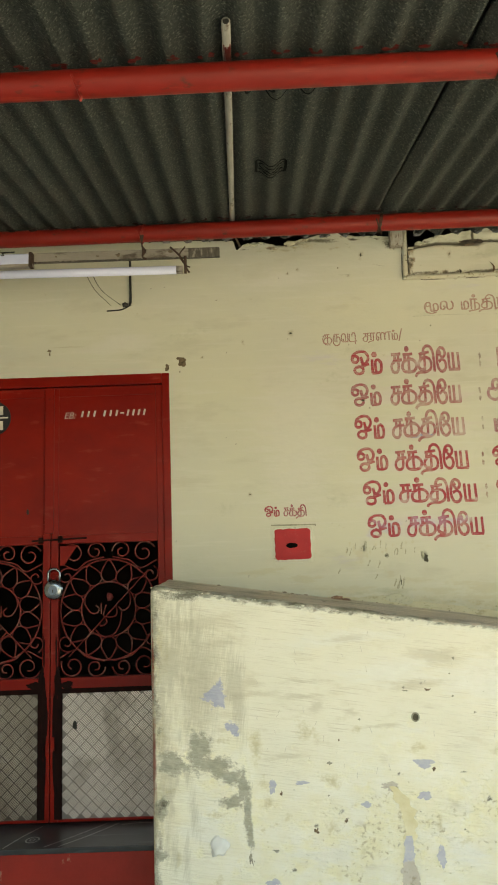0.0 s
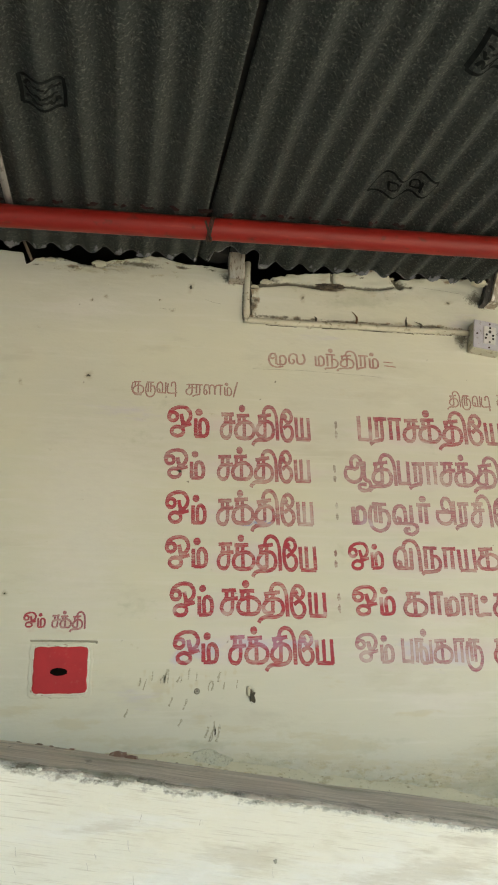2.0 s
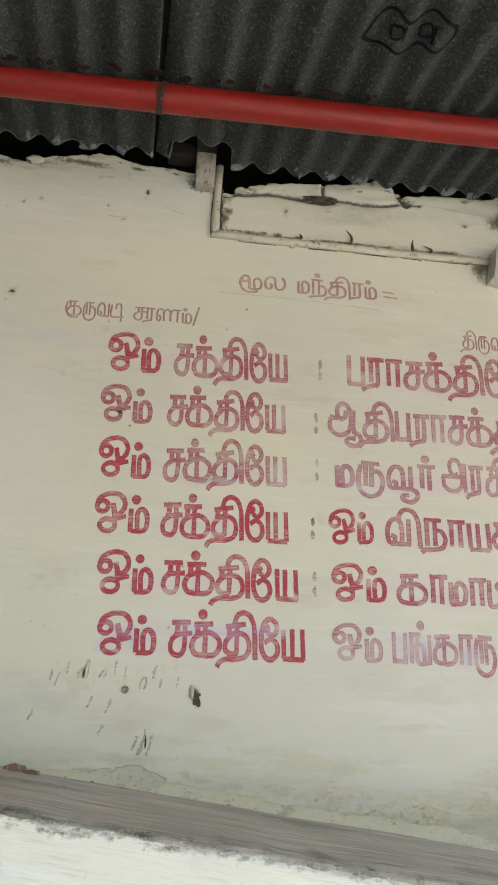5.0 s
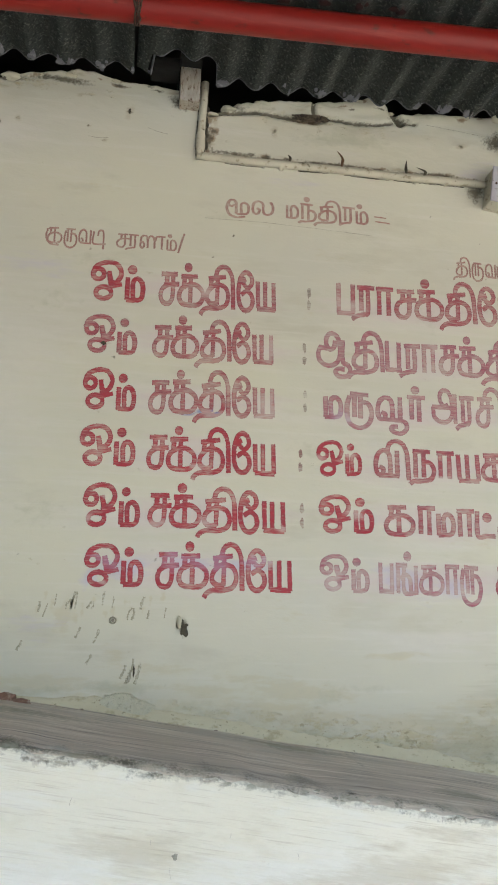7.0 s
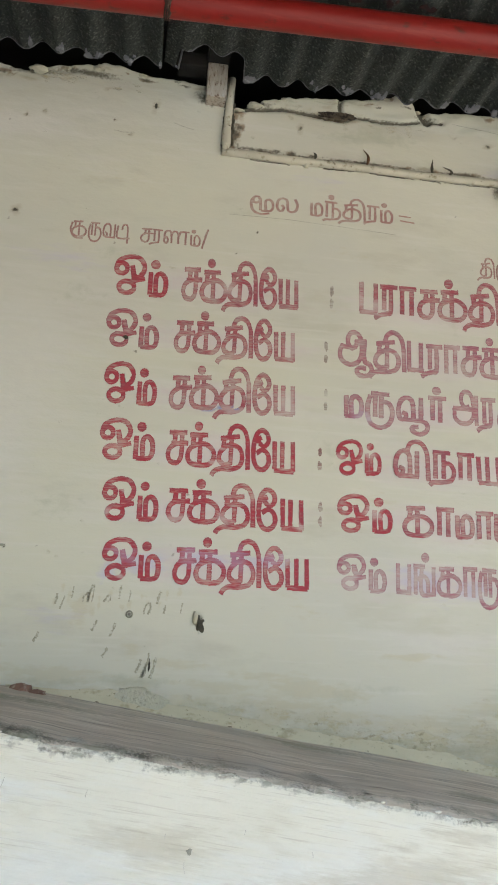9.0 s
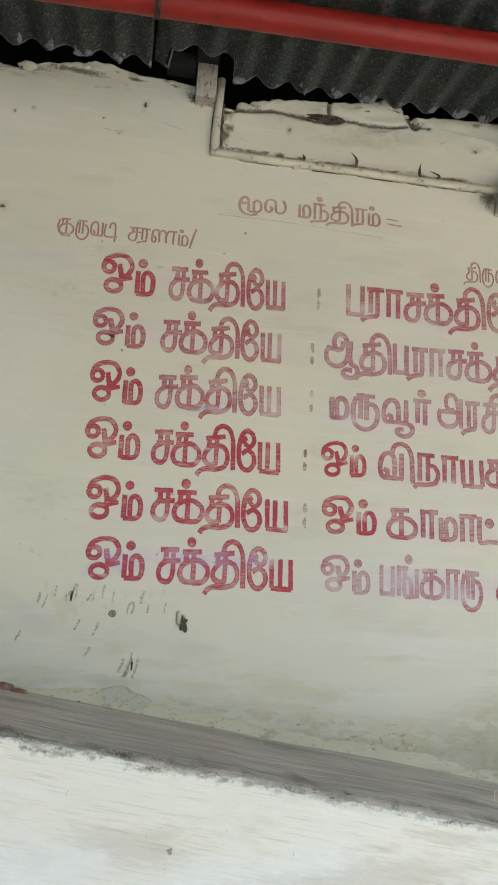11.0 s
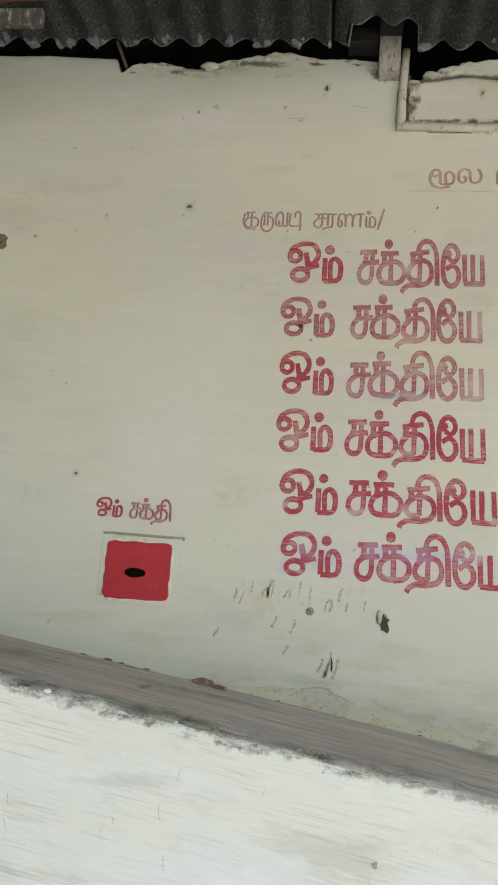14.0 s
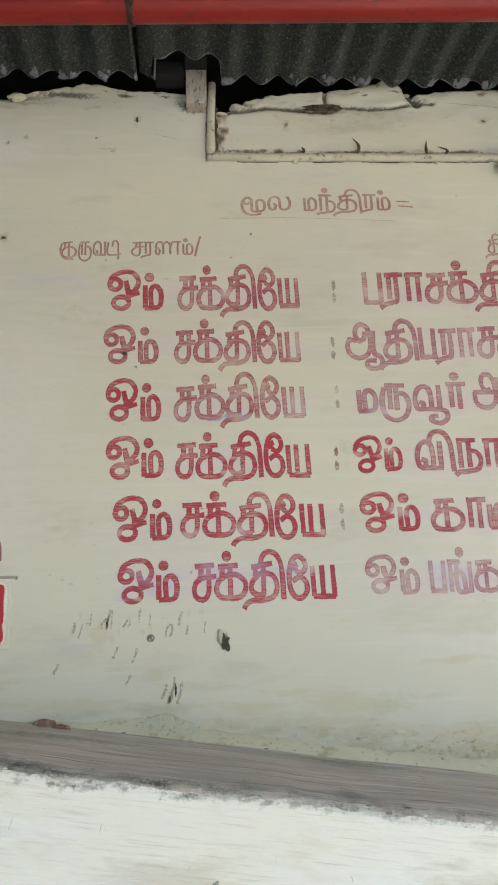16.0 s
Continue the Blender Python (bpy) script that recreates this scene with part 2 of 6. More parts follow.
RED_BOX = surf("red box paint", (0.46, 0.022, 0.030), (0.39, 0.018, 0.026), (20, 20, 20), (0.44, 0.06, 0.06), (50, 50, 50), (0.6, 0.75), 0.6, 0, 0.3)
GRANITE = surf("black polished stone", (0.025, 0.026, 0.030), (0.05, 0.052, 0.058), (6, 6, 6), (0.10, 0.10, 0.11), (4, 30, 30), (0.58, 0.74), 0.28, 0, 0.05)
CHALK = surf("white chalk line", (0.55, 0.55, 0.55), (0.38, 0.38, 0.39), (60, 60, 60), rough=0.95, bump=0.2)
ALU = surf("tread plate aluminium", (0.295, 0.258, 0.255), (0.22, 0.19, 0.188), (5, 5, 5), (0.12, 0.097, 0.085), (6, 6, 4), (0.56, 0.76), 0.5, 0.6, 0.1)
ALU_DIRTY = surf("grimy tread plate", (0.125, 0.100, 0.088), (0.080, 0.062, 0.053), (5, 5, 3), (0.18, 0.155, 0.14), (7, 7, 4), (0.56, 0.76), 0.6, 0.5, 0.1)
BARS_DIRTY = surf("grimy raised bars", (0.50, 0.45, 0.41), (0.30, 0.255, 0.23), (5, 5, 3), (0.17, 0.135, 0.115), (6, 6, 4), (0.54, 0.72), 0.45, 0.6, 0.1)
ALU_WORN = surf("worn bright aluminium", (0.85, 0.785, 0.775), (0.69, 0.63, 0.62), (5, 5, 5), (0.30, 0.25, 0.22), (6, 6, 4), (0.54, 0.74), 0.36, 0.7, 0.1)
CHROME = surf("scratched chrome", (0.40, 0.43, 0.47), (0.20, 0.22, 0.25), (40, 40, 40), rough=0.22, metal=1.0, bump=0.05)
STEEL_DARK = surf("blue-grey steel", (0.16, 0.19, 0.25), (0.10, 0.12, 0.16), (40, 40, 40), rough=0.3, metal=0.9, bump=0.05)
GLASS_TUBE = surf("white lamp tube glass", (0.62, 0.65, 0.88), (0.58, 0.61, 0.84), (8, 8, 8), rough=0.15, bump=0)
WHITE_METAL = surf("grimy white batten", (0.34, 0.31, 0.285), (0.24, 0.21, 0.185), (5, 20, 20), (0.10, 0.075, 0.06), (9, 25, 25), (0.54, 0.66), 0.6)
WOOD = surf("weathered wood", (0.12, 0.085, 0.060), (0.19, 0.145, 0.108), (3, 40, 40), (0.07, 0.05, 0.035), (6, 70, 70), (0.52, 0.68), 0.9, 0, 0.6, (8, 120, 120))
LIMED_WOOD = surf("lime-smeared wood", (0.44, 0.405, 0.345), (0.33, 0.285, 0.235), (70, 70, 30), (0.14, 0.09, 0.06), (110, 110, 40), (0.54, 0.64), 0.9, 0, 0.8, (80, 80, 30))
DARK_WOOD_AND_SEAM = surf("near-black wood and seam shade", (0.018, 0.017, 0.016), (0.032, 0.030, 0.027), (10, 40, 40), rough=0.95, bump=0.4)
GRIMY_CREAM = surf("grimy cream conduit paint", (0.55, 0.52, 0.42), (0.46, 0.43, 0.34), (9, 9, 9), (0.22, 0.18, 0.115), (45, 45, 45), (0.55, 0.70), 0.7, 0, 0.4, (60, 60, 60), ((0.09, 0.075, 0.05), (90, 90, 90), (0.66, 0.74)))
PVC = surf("grey plastic conduit", (0.27, 0.25, 0.21), (0.19, 0.17, 0.14), (20, 8, 20), (0.10, 0.085, 0.07), (40, 18, 40), (0.56, 0.72), 0.7)
PLATE = surf("lilac-grey switch box", (0.40, 0.39, 0.46), (0.50, 0.48, 0.52), (30, 30, 30), (0.26, 0.23, 0.22), (60, 60, 60), (0.56, 0.68), 0.6)
SOCKET_WHITE = surf("white socket plastic", (0.62, 0.61, 0.60), (0.52, 0.50, 0.48), (60, 60, 60), rough=0.45, bump=0.05)
WHITE_EDGE = surf("white distemper", (0.70, 0.685, 0.61), (0.60, 0.57, 0.47), (60, 60, 60), (0.42, 0.30, 0.25), (90, 90, 90), (0.58, 0.66), 0.85, 0, 0.5)
VOID = surf("unlit hollow", (0.004, 0.003, 0.003), (0.008, 0.006, 0.005), (30, 30, 30), rough=1.0, bump=0, spec=0.0)
BLACK = surf("black rubber and wire", (0.015, 0.014, 0.013), (0.03, 0.028, 0.025), (30, 30, 30), rough=0.7, bump=0.1)
RUST = surf("rusty wire", (0.075, 0.040, 0.028), (0.045, 0.028, 0.022), (60, 60, 60), rough=0.9, bump=0.3)
LEAF = surf("dry leaf", (0.14, 0.075, 0.035), (0.09, 0.05, 0.03), (40, 40, 40), rough=0.9, bump=0.2)
GROUND = surf("dusty concrete ground", (0.42, 0.40, 0.35), (0.33, 0.315, 0.28), (0.8, 0.8, 0.8), (0.26, 0.25, 0.225), (3, 3, 3), (0.58, 0.75), 0.95, 0, 0.4)
INNER = surf("dark plaster of the added shell", (0.05, 0.048, 0.044), (0.035, 0.033, 0.03), (3, 3, 3), rough=0.9)
SIGN_WHITE = surf("white sign paint", (0.62, 0.58, 0.54), (0.50, 0.44, 0.40), (40, 40, 40), rough=0.7, bump=0.1)
LIME = surf("white lime lump", (0.78, 0.78, 0.77), (0.70, 0.70, 0.70), (40, 40, 40), rough=0.9, bump=0.3)
SIGN_BLACK = surf("black sign disc", (0.012, 0.012, 0.013), (0.02, 0.02, 0.022), (40, 40, 40), rough=0.5, bump=0.1)
LETTER_STAINS = (("fade", (0.58, 0.53, 0.48), (0.56, 0.48, 0.46), 0.55, (40, 40, 300)), ("violet", (0.42, 0.34, 0.52), (0.52, 0.46, 0.58), 0.38, (14, 14, 200)), ("blue", (0.10, 0.16, 0.44), (0.26, 0.30, 0.50), 0.9, (60, 60, 120)))
LETTER = {
    "strong": surf("red lettering", **WALL_LOOK, stains=LETTER_STAINS, paint=((0.42, 0.032, 0.054), (0.30, 0.055, 0.078), 0.57, 0.76, 0.48, 0.97)),
    "worn": surf("worn red lettering", **WALL_LOOK, stains=LETTER_STAINS, paint=((0.38, 0.050, 0.080), (0.26, 0.070, 0.100), 0.59, 0.83, 0.42, 0.94)),
    "faded": surf("faded red lettering", **WALL_LOOK, stains=LETTER_STAINS, paint=((0.37, 0.070, 0.125), (0.26, 0.085, 0.135), 0.60, 0.86, 0.38, 0.90)),
    "small": surf("thin brownish lettering", **WALL_LOOK, stains=LETTER_STAINS, paint=((0.33, 0.07, 0.07), (0.24, 0.075, 0.075), 0.58, 0.86, 0.30, 0.78)),
    "grey": surf("rubbed grey dots", **WALL_LOOK, paint=((0.24, 0.16, 0.14), (0.15, 0.11, 0.10), 0.58, 0.86, 0.15, 0.85)),
    "dark": surf("dark red dots", **WALL_LOOK, paint=((0.26, 0.08, 0.08), (0.16, 0.08, 0.08), 0.60, 0.86, 0.15, 0.85)),
}


# ---- building helpers ----
def thing(name, at, label, category, group="", kind=""):
    ob = new(name)
    ob.empty_display_size = 0.05
    ob.location = at
    return tagged(ob, label, category, group, kind)


def origin_of(ob):
    v = Vector((0, 0, 0))
    while ob:
        v += ob.location
        ob = ob.parent
    return v


def part(name, bm, material, parent=None, label="", smooth=False, kind=""):
    """Links a bmesh, drawn in world metres, as one mesh under a thing or a part."""
    me = bpy.data.meshes.new(name)
    if parent is not None:
        bmesh.ops.translate(bm, verts=bm.verts, vec=-origin_of(parent))
    bm.normal_update()
    bm.to_mesh(me)
    bm.free()
    me.materials.append(material)
    if smooth:
        me.polygons.foreach_set("use_smooth", [True] * len(me.polygons))
    ob = new(name, me)
    ob.parent = parent
    return tagged(ob, label, kind=kind)


def box(x0, x1, y0, y1, z0, z1, bevel=0.0, bm=None, turn=None):
    b = bmesh.new()
    bmesh.ops.create_cube(b, size=1.0)
    bmesh.ops.scale(b, verts=b.verts, vec=(x1 - x0, y1 - y0, z1 - z0))
    if bevel:
        bmesh.ops.bevel(b, geom=list(b.edges), offset=bevel, segments=2, affect="EDGES", profile=0.6)
    if turn:
        bmesh.ops.transform(b, matrix=turn, verts=b.verts)
    bmesh.ops.translate(b, verts=b.verts, vec=((x0 + x1) / 2, (y0 + y1) / 2, (z0 + z1) / 2))
    return join(bm, b) if bm else b


def join(bm, other):
    me = bpy.data.meshes.new("joined")
    other.to_mesh(me)
    other.free()
    bm.from_mesh(me)
    bpy.data.meshes.remove(me)
    return bm


def tube(points, r, bm=None, sides=10, closed=False, taper=None):
    """A round bar along points."""
    bm = bm or bmesh.new()
    pts = [Vector(p) for p in points]
    rings, side = [], None
    for i, p in enumerate(pts):
        a = pts[i - 1] if i or closed else p
        b = pts[(i + 1) % len(pts)] if i + 1 < len(pts) or closed else p
        d = (b - a).normalized()
        if side is None:
            side = d.orthogonal().normalized()
        side = (side - d * side.dot(d)).normalized()
        up = d.cross(side)
        rr = r * (taper(i / max(1, len(pts) - 1)) if taper else 1)
        rings.append([bm.verts.new(p + rr * (math.cos(k * math.tau / sides) * side + math.sin(k * math.tau / sides) * up)) for k in range(sides)])
    for i in range(len(rings) if closed else len(rings) - 1):
        a, b = rings[i], rings[(i + 1) % len(rings)]
        for k in range(sides):
            bm.faces.new((a[k], a[(k + 1) % sides], b[(k + 1) % sides], b[k]))
    if not closed:
        bm.faces.new(rings[0][::-1])
        bm.faces.new(rings[-1])
    return bm


def smooth_line(points, n=8):
    """More points along a gently bent line through the given ones."""
    p = [Vector(q) for q in points]
    p = [2 * p[0] - p[1]] + p + [2 * p[-1] - p[-2]]
    out = []
    for i in range(1, len(p) - 2):
        for k in range(n):
            t = k / n
            a, b, c, d = p[i - 1 : i + 3]
            out.append(0.5 * (2 * b + (c - a) * t + (2 * a - 5 * b + 4 * c - d) * t * t + (3 * b - a - 3 * c + d) * t**3))
    return out + [p[-2]]


def blob(x, y, z, rx, rz, seed, thick=0.003, ragged=0.35, n=28, bm=None):
    """A flat irregular patch on an upright face that looks towards -y."""
    bm = bm or bmesh.new()
    rnd = random.Random(seed)
    o = rnd.random() * 100
    ring = []
    for k in range(n):
        a = k * math.tau / n
        f = 1 + ragged * 2 * noise.noise((o + 1.3 * math.cos(a), 1.3 * math.sin(a), o)) + ragged * noise.noise((o + 5 * math.cos(a), 5 * math.sin(a), 3))
        ring.append((x + rx * f * math.cos(a), z + rz * f * math.sin(a)))
    back = [bm.verts.new((a, y, b)) for a, b in ring]
    front = [bm.verts.new((x + (a - x) * 0.9, y - thick, z + (b - z) * 0.9)) for a, b in ring]
    bm.faces.new(front)
    for k in range(n):
        bm.faces.new((back[k], front[k], front[(k + 1) % n], back[(k + 1) % n]))
    bmesh.ops.recalc_face_normals(bm, faces=bm.faces)
    return bm


def carry(ob, rows, seed, axis=2):
    """Lays stains into a mesh as named values: rows of (kind, x, z, half width, half height, strength), ragged in outline; axis 1 for y in place of z."""
    me = ob.data
    at = np.empty(3 * len(me.vertices))
    me.vertices.foreach_get("co", at)
    at = at.reshape(-1, 3) + np.array(origin_of(ob))
    dice = np.random.RandomState(seed)
    held = {}
    for kind, x, z, rx, rz, *power in rows:
        p = dice.rand(5) * math.tau
        u, v = (at[:, 0] - x) / rx, (at[:, axis] - z) / rz
        near = np.flatnonzero((np.abs(u) < 1.7) & (np.abs(v) < 1.7))
        u, v = u[near], v[near]
        a = np.arctan2(v, u)
        f = 1 + 0.22 * np.sin(2 * a + p[0]) + 0.16 * np.sin(3 * a + p[1]) + 0.10 * np.sin(5 * a + p[2]) + 0.07 * np.sin(9 * a + p[3])
        now = (power[0] if power else 0.75) * np.clip((1 - np.hypot(u, v) / f) / 0.9, 0, 1)
        full = held.setdefault(kind, np.zeros(len(at)))
        full[near] = np.maximum(full[near], now)
    for kind, values in held.items():
        me.attributes.new(kind, "FLOAT", "POINT").data.foreach_set("value", values.astype(np.float32))


def ribbon(points, w, y, thick=0.002, bm=None, seed=1):
    """A thin uneven line on an upright face at y: points are (x, z)."""
    bm = bm or bmesh.new()
    rnd = random.Random(seed)
    pts = smooth_line([(a, 0, b) for a, b in points], 7)
    last = None
    for i, p in enumerate(pts):
        d = (pts[min(i + 1, len(pts) - 1)] - pts[max(i - 1, 0)]).normalized()
        s = Vector((-d.z, 0, d.x)) * w * rnd.uniform(0.25, 1.0) / 2
        p = p + Vector((0, 0, rnd.uniform(-0.3, 0.3) * w))
        now = [bm.verts.new((q.x, y - thick, q.z)) for q in (p - s, p + s)]
        if last:
            bm.faces.new((last[0], now[0], now[1], last[1]))
        last = now
    bmesh.ops.recalc_face_normals(bm, faces=bm.faces)
    for f in bm.faces:
        if f.normal.y > 0:
            f.normal_flip()
    return bm


def lump(x, y, z, rx, ry, rz, seed, bm=None, cuts=2):
    """A broken crumb of plaster or stone."""
    b = bmesh.new()
    bmesh.ops.create_icosphere(b, subdivisions=cuts, radius=1.0)
    o = Vector((seed * 7.7, seed * 3.1, seed))
    for v in b.verts:
        f = 1 + 0.45 * noise.noise(v.co * 1.4 + o) + 0.2 * noise.noise(v.co * 3.5 + o)
        v.co = Vector((x + rx * f * v.co.x, y + ry * f * v.co.y, z + rz * f * v.co.z))
    return join(bm, b) if bm else b


# ---- ground and house shell ----
FACE = 3.6  # the house wall's painted face
ground = part("ground", box(-60, 60, -60, 60, -0.3, 0.0), GROUND, label="pale dusty concrete ground in front of the house", kind="structure")
tagged(ground, category="ground")


def wall_top(x):
    """The broken upper edge of the house wall."""
    z = np.interp(x, (-0.2, 0.02, 0.032, 0.045, 0.066, 0.142, 0.254, 0.3, 0.42, 0.53, 0.62, 0.78, 0.85, 0.875, 0.97, 1.38, 1.46, 1.48, 1.9), (3.268, 3.258, 3.21, 3.215, 3.238, 3.245, 3.225, 3.243, 3.27, 3.282, 3.266, 3.255, 3.24, 3.19, 3.235, 3.30, 3.285, 3.27, 3.30))
    rough = 0.013 if x > 0.08 else 0.002
    return float(z) + rough * noise.noise((x * 9, 2, 0)) + rough * 0.6 * noise.noise((x * 38, 5, 0))


DOOR_L, DOOR_R, DOOR_B, DOOR_T = -1.442, -0.31, 0.57, 2.6
b = bmesh.new()


def wall_piece(xs, over, ends):
    """A stretch of the front wall as a fine skin with its top and back; over: only above the door; ends: which ends are closed."""
    last = None
    for x in xs:
        x, top = float(x), wall_top(float(x))
        zs = [] if over else [0.0, 0.6, 1.1, 1.2] + list(np.linspace(1.25, DOOR_T, 250))[:-1]
        zs += list(np.linspace(DOOR_T, top, 120))
        now = [b.verts.new((x, FACE, z)) for z in zs] + [b.verts.new((x, FACE + 0.22, top)), b.verts.new((x, FACE + 0.22, zs[0]))]
        if last:
            for k in range(len(now) - 1):
                b.faces.new((last[k], now[k], now[k + 1], last[k + 1]))
        elif ends[0]:
            b.faces.new(now[::-1])
        last = now
    if ends[1]:
        b.faces.new(last)


wall_piece(np.linspace(-3.2, DOOR_L, 40), False, (True, True))
wall_piece(np.linspace(DOOR_L, DOOR_R, 140), True, (True, False))
wall_piece(np.concatenate((np.arange(DOOR_R, 2.3, 0.0065), np.linspace(2.3, 4.5, 60))), False, (False, True))
b.faces.new([b.verts.new((DOOR_R, y, z)) for y, z in ((FACE, 0), (FACE + 0.22, 0), (FACE + 0.22, DOOR_T), (FACE, DOOR_T))])
bmesh.ops.remove_doubles(b, verts=b.verts, dist=0.00002)
bmesh.ops.recalc_face_normals(b, faces=b.faces)
wall = part("wall_front", b, CREAM, label="cream-painted plaster house wall with red lettering and a broken top", kind="structure")
tagged(wall, category="wall")

# added shell, coloured dark so that the gaps behind the front wall look unlit
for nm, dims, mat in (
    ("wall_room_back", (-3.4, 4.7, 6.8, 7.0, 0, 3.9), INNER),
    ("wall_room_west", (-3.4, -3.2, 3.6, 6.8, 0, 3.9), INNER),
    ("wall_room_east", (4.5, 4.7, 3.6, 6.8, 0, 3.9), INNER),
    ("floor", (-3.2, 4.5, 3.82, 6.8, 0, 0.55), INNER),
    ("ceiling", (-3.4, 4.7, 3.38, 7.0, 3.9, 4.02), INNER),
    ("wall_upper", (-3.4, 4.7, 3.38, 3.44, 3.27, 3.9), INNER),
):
    tagged(part(nm, box(*dims), mat, label="plain dark shell added to keep the space behind the front wall unlit", kind="structure"), category="room shell")


# unseen wall, added to keep light off the roof from the left
side = part("light_block_wall", box(-2.75, -2.25, -8.0, 3.6, 0, 4.1), CREAM, label="unseen plain cream wall added to block light from the left", kind="structure")
tagged(side, category="wall")

# broken plaster crumbs along the top of the wall
rnd = random.Random(4)
b = bmesh.new()
for i in range(70):
    x = rnd.uniform(0.08, 1.8)
    s = rnd.uniform(0.3, 0.9)
    lump(x, FACE + rnd.uniform(0.008, 0.05), wall_top(x) - 0.004, 0.030 * s, 0.018 * s, 0.011 * s, i, b)
part("plaster_crumbs", b, PLASTER, wall, "broken plaster crumbs", kind="stuff")
for i, (x, z, r) in enumerate(((0.12, 3.235, 0.022), (0.30, 3.238, 0.03), (0.47, 3.262, 0.02), (0.94, 3.214, 0.022))):
    part("plaster_chunk", lump(x, FACE + 0.006, z, r, 0.014, r * 0.4, 31 + i, cuts=3), PLASTER, wall, smooth=True)

# cracks, hollows and chips: hollowed into the skin of the wall, and stained
crack_lines = (
    (((0.885, 3.188), (0.95, 3.200), (1.02, 3.209), (1.10, 3.208), (1.16, 3.200)), 0.007, 0.016),
    (((1.235, 3.212), (1.28, 3.216), (1.34, 3.213), (1.40, 3.216), (1.455, 3.230)), 0.005, 0.012),
    (((1.205, 3.272), (1.20, 3.25), (1.205, 3.225)), 0.006, 0.014),
    (((1.452, 3.30), (1.462, 3.270), (1.472, 3.248), (1.480, 3.236)), 0.013, 0.03),
    (((1.47, 3.240), (1.50, 3.234), (1.53, 3.233)), 0.005, 0.010),
    (((0.885, 3.187), (0.905, 3.205), (0.95, 3.222)), 0.008, 0.02),
)
hollows = ((1.185, 3.205, 0.062, 0.015, 0.022), (0.855, 1.688, 0.013, 0.021, 0.012), (0.683, 1.695, 0.009, 0.008, 0.006), (0.905, 3.196, 0.014, 0.010, 0.02), (0.30, 3.226, 0.03, 0.008, 0.01), (0.37, 3.243, 0.05, 0.006, 0.012))
skin = wall.data
at = np.empty(3 * len(skin.vertices))
skin.vertices.foreach_get("co", at)
at = at.reshape(-1, 3)
front = np.abs(at[:, 1] - FACE) < 1e-4
deep = np.zeros(len(at))
dark = np.zeros(len(at))
for line, w, d in crack_lines:
    for (ax, az), (cx, cz) in zip(line, line[1:]):
        run2 = (cx - ax) ** 2 + (cz - az) ** 2
        t = np.clip(((at[:, 0] - ax) * (cx - ax) + (at[:, 2] - az) * (cz - az)) / run2, 0, 1)
        far = np.hypot(at[:, 0] - ax - t * (cx - ax), at[:, 2] - az - t * (cz - az))
        deep = np.maximum(deep, d * np.clip(1.5 - far / w, 0, 1))
        dark = np.maximum(dark, 1.0 * np.clip(1.4 - far / w, 0, 1))
for x, z, rx, rz, d in hollows:
    far = np.hypot((at[:, 0] - x) / rx, (at[:, 2] - z) / rz)
    deep = np.maximum(deep, d * np.clip(1.6 * (1 - far), 0, 1))
top_strip = np.clip((at[:, 2] - 3.15) / 0.06, 0, 1) * np.array([0.004 + 0.007 * noise.noise((x * 14, 3, z * 30)) if z > 3.14 and x > 0.88 else 0.0 for x, y, z in at])
plain = np.clip((at[:, 2] - 1.3) / 0.1, 0, 1) * np.clip((at[:, 0] + 0.3) / 0.1, 0, 1) * np.clip((np.abs(at[:, 2] - 2.31) - 0.62) / 0.08, 0, 1) * np.array([0.0016 * noise.noise((x * 2.5, 1, z * 4)) + 0.0006 * noise.noise((x * 9, 2, z * 14)) for x, y, z in at])
at[:, 1] += np.where(front, deep - np.maximum(top_strip, 0) + plain, 0.0)
skin.vertices.foreach_set("co", at.ravel())
facing = np.empty(3 * len(skin.polygons))
skin.polygons.foreach_get("normal", facing)
skin.polygons.foreach_set("use_smooth", (np.abs(facing.reshape(-1, 3)[:, 1]) > 0.3).tolist())
for i, (x, z, rx, rz) in enumerate(((-0.245, 2.650, 0.018, 0.023), (-0.258, 2.668, 0.020, 0.009), (-0.318, 2.625, 0.011, 0.018), (-0.886, 2.73, 0.009, 0.006), (-0.885, 2.714, 0.003, 0.010), (0.06, 2.0, 0.003, 0.003), (0.645, 3.164, 0.004, 0.009), (0.742, 1.572, 0.003, 0.014), (0.283, 2.776, 0.005, 0.004))):
    part("chip_hollow", blob(x, FACE - 0.0006, z, rx, rz, 60 + i, thick=0.0008, ragged=0.28, n=26), EARTH if x < 0 else DIRT, wall)
thin_lines = (
    (((1.29, 3.206), (1.33, 3.212), (1.40, 3.213), (1.46, 3.226)), 0.002),
    (((1.56, 3.232), (1.66, 3.224), (1.76, 3.214)), 0.0018),
    (((0.88, 2.838), (1.05, 2.842), (1.25, 2.838), (1.38, 2.833)), 0.0016),
    (((0.70, 3.115), (0.73, 3.105), (0.76, 3.10)), 0.002),
    (((0.53, 3.065), (0.56, 3.062), (0.59, 3.066)), 0.002),
)
for i, (line, w) in enumerate(thin_lines):
    part("crack", ribbon(line, w, FACE - (0.008 if line[0][1] > 3.2 else 0.0), seed=i), BARE, wall)
part("chip_hollow", blob(0.862, FACE - 0.0008, 1.683, 0.012, 0.018, 44, thick=0.001, ragged=0.5, n=26), DIRT, wall)
part("eye_hollow", blob(1.187, FACE - 0.009, 3.208, 0.058, 0.0125, 9, thick=0.0012, ragged=0.22, n=36), HOLLOW, wall, "brown hollow in the broken plaster")
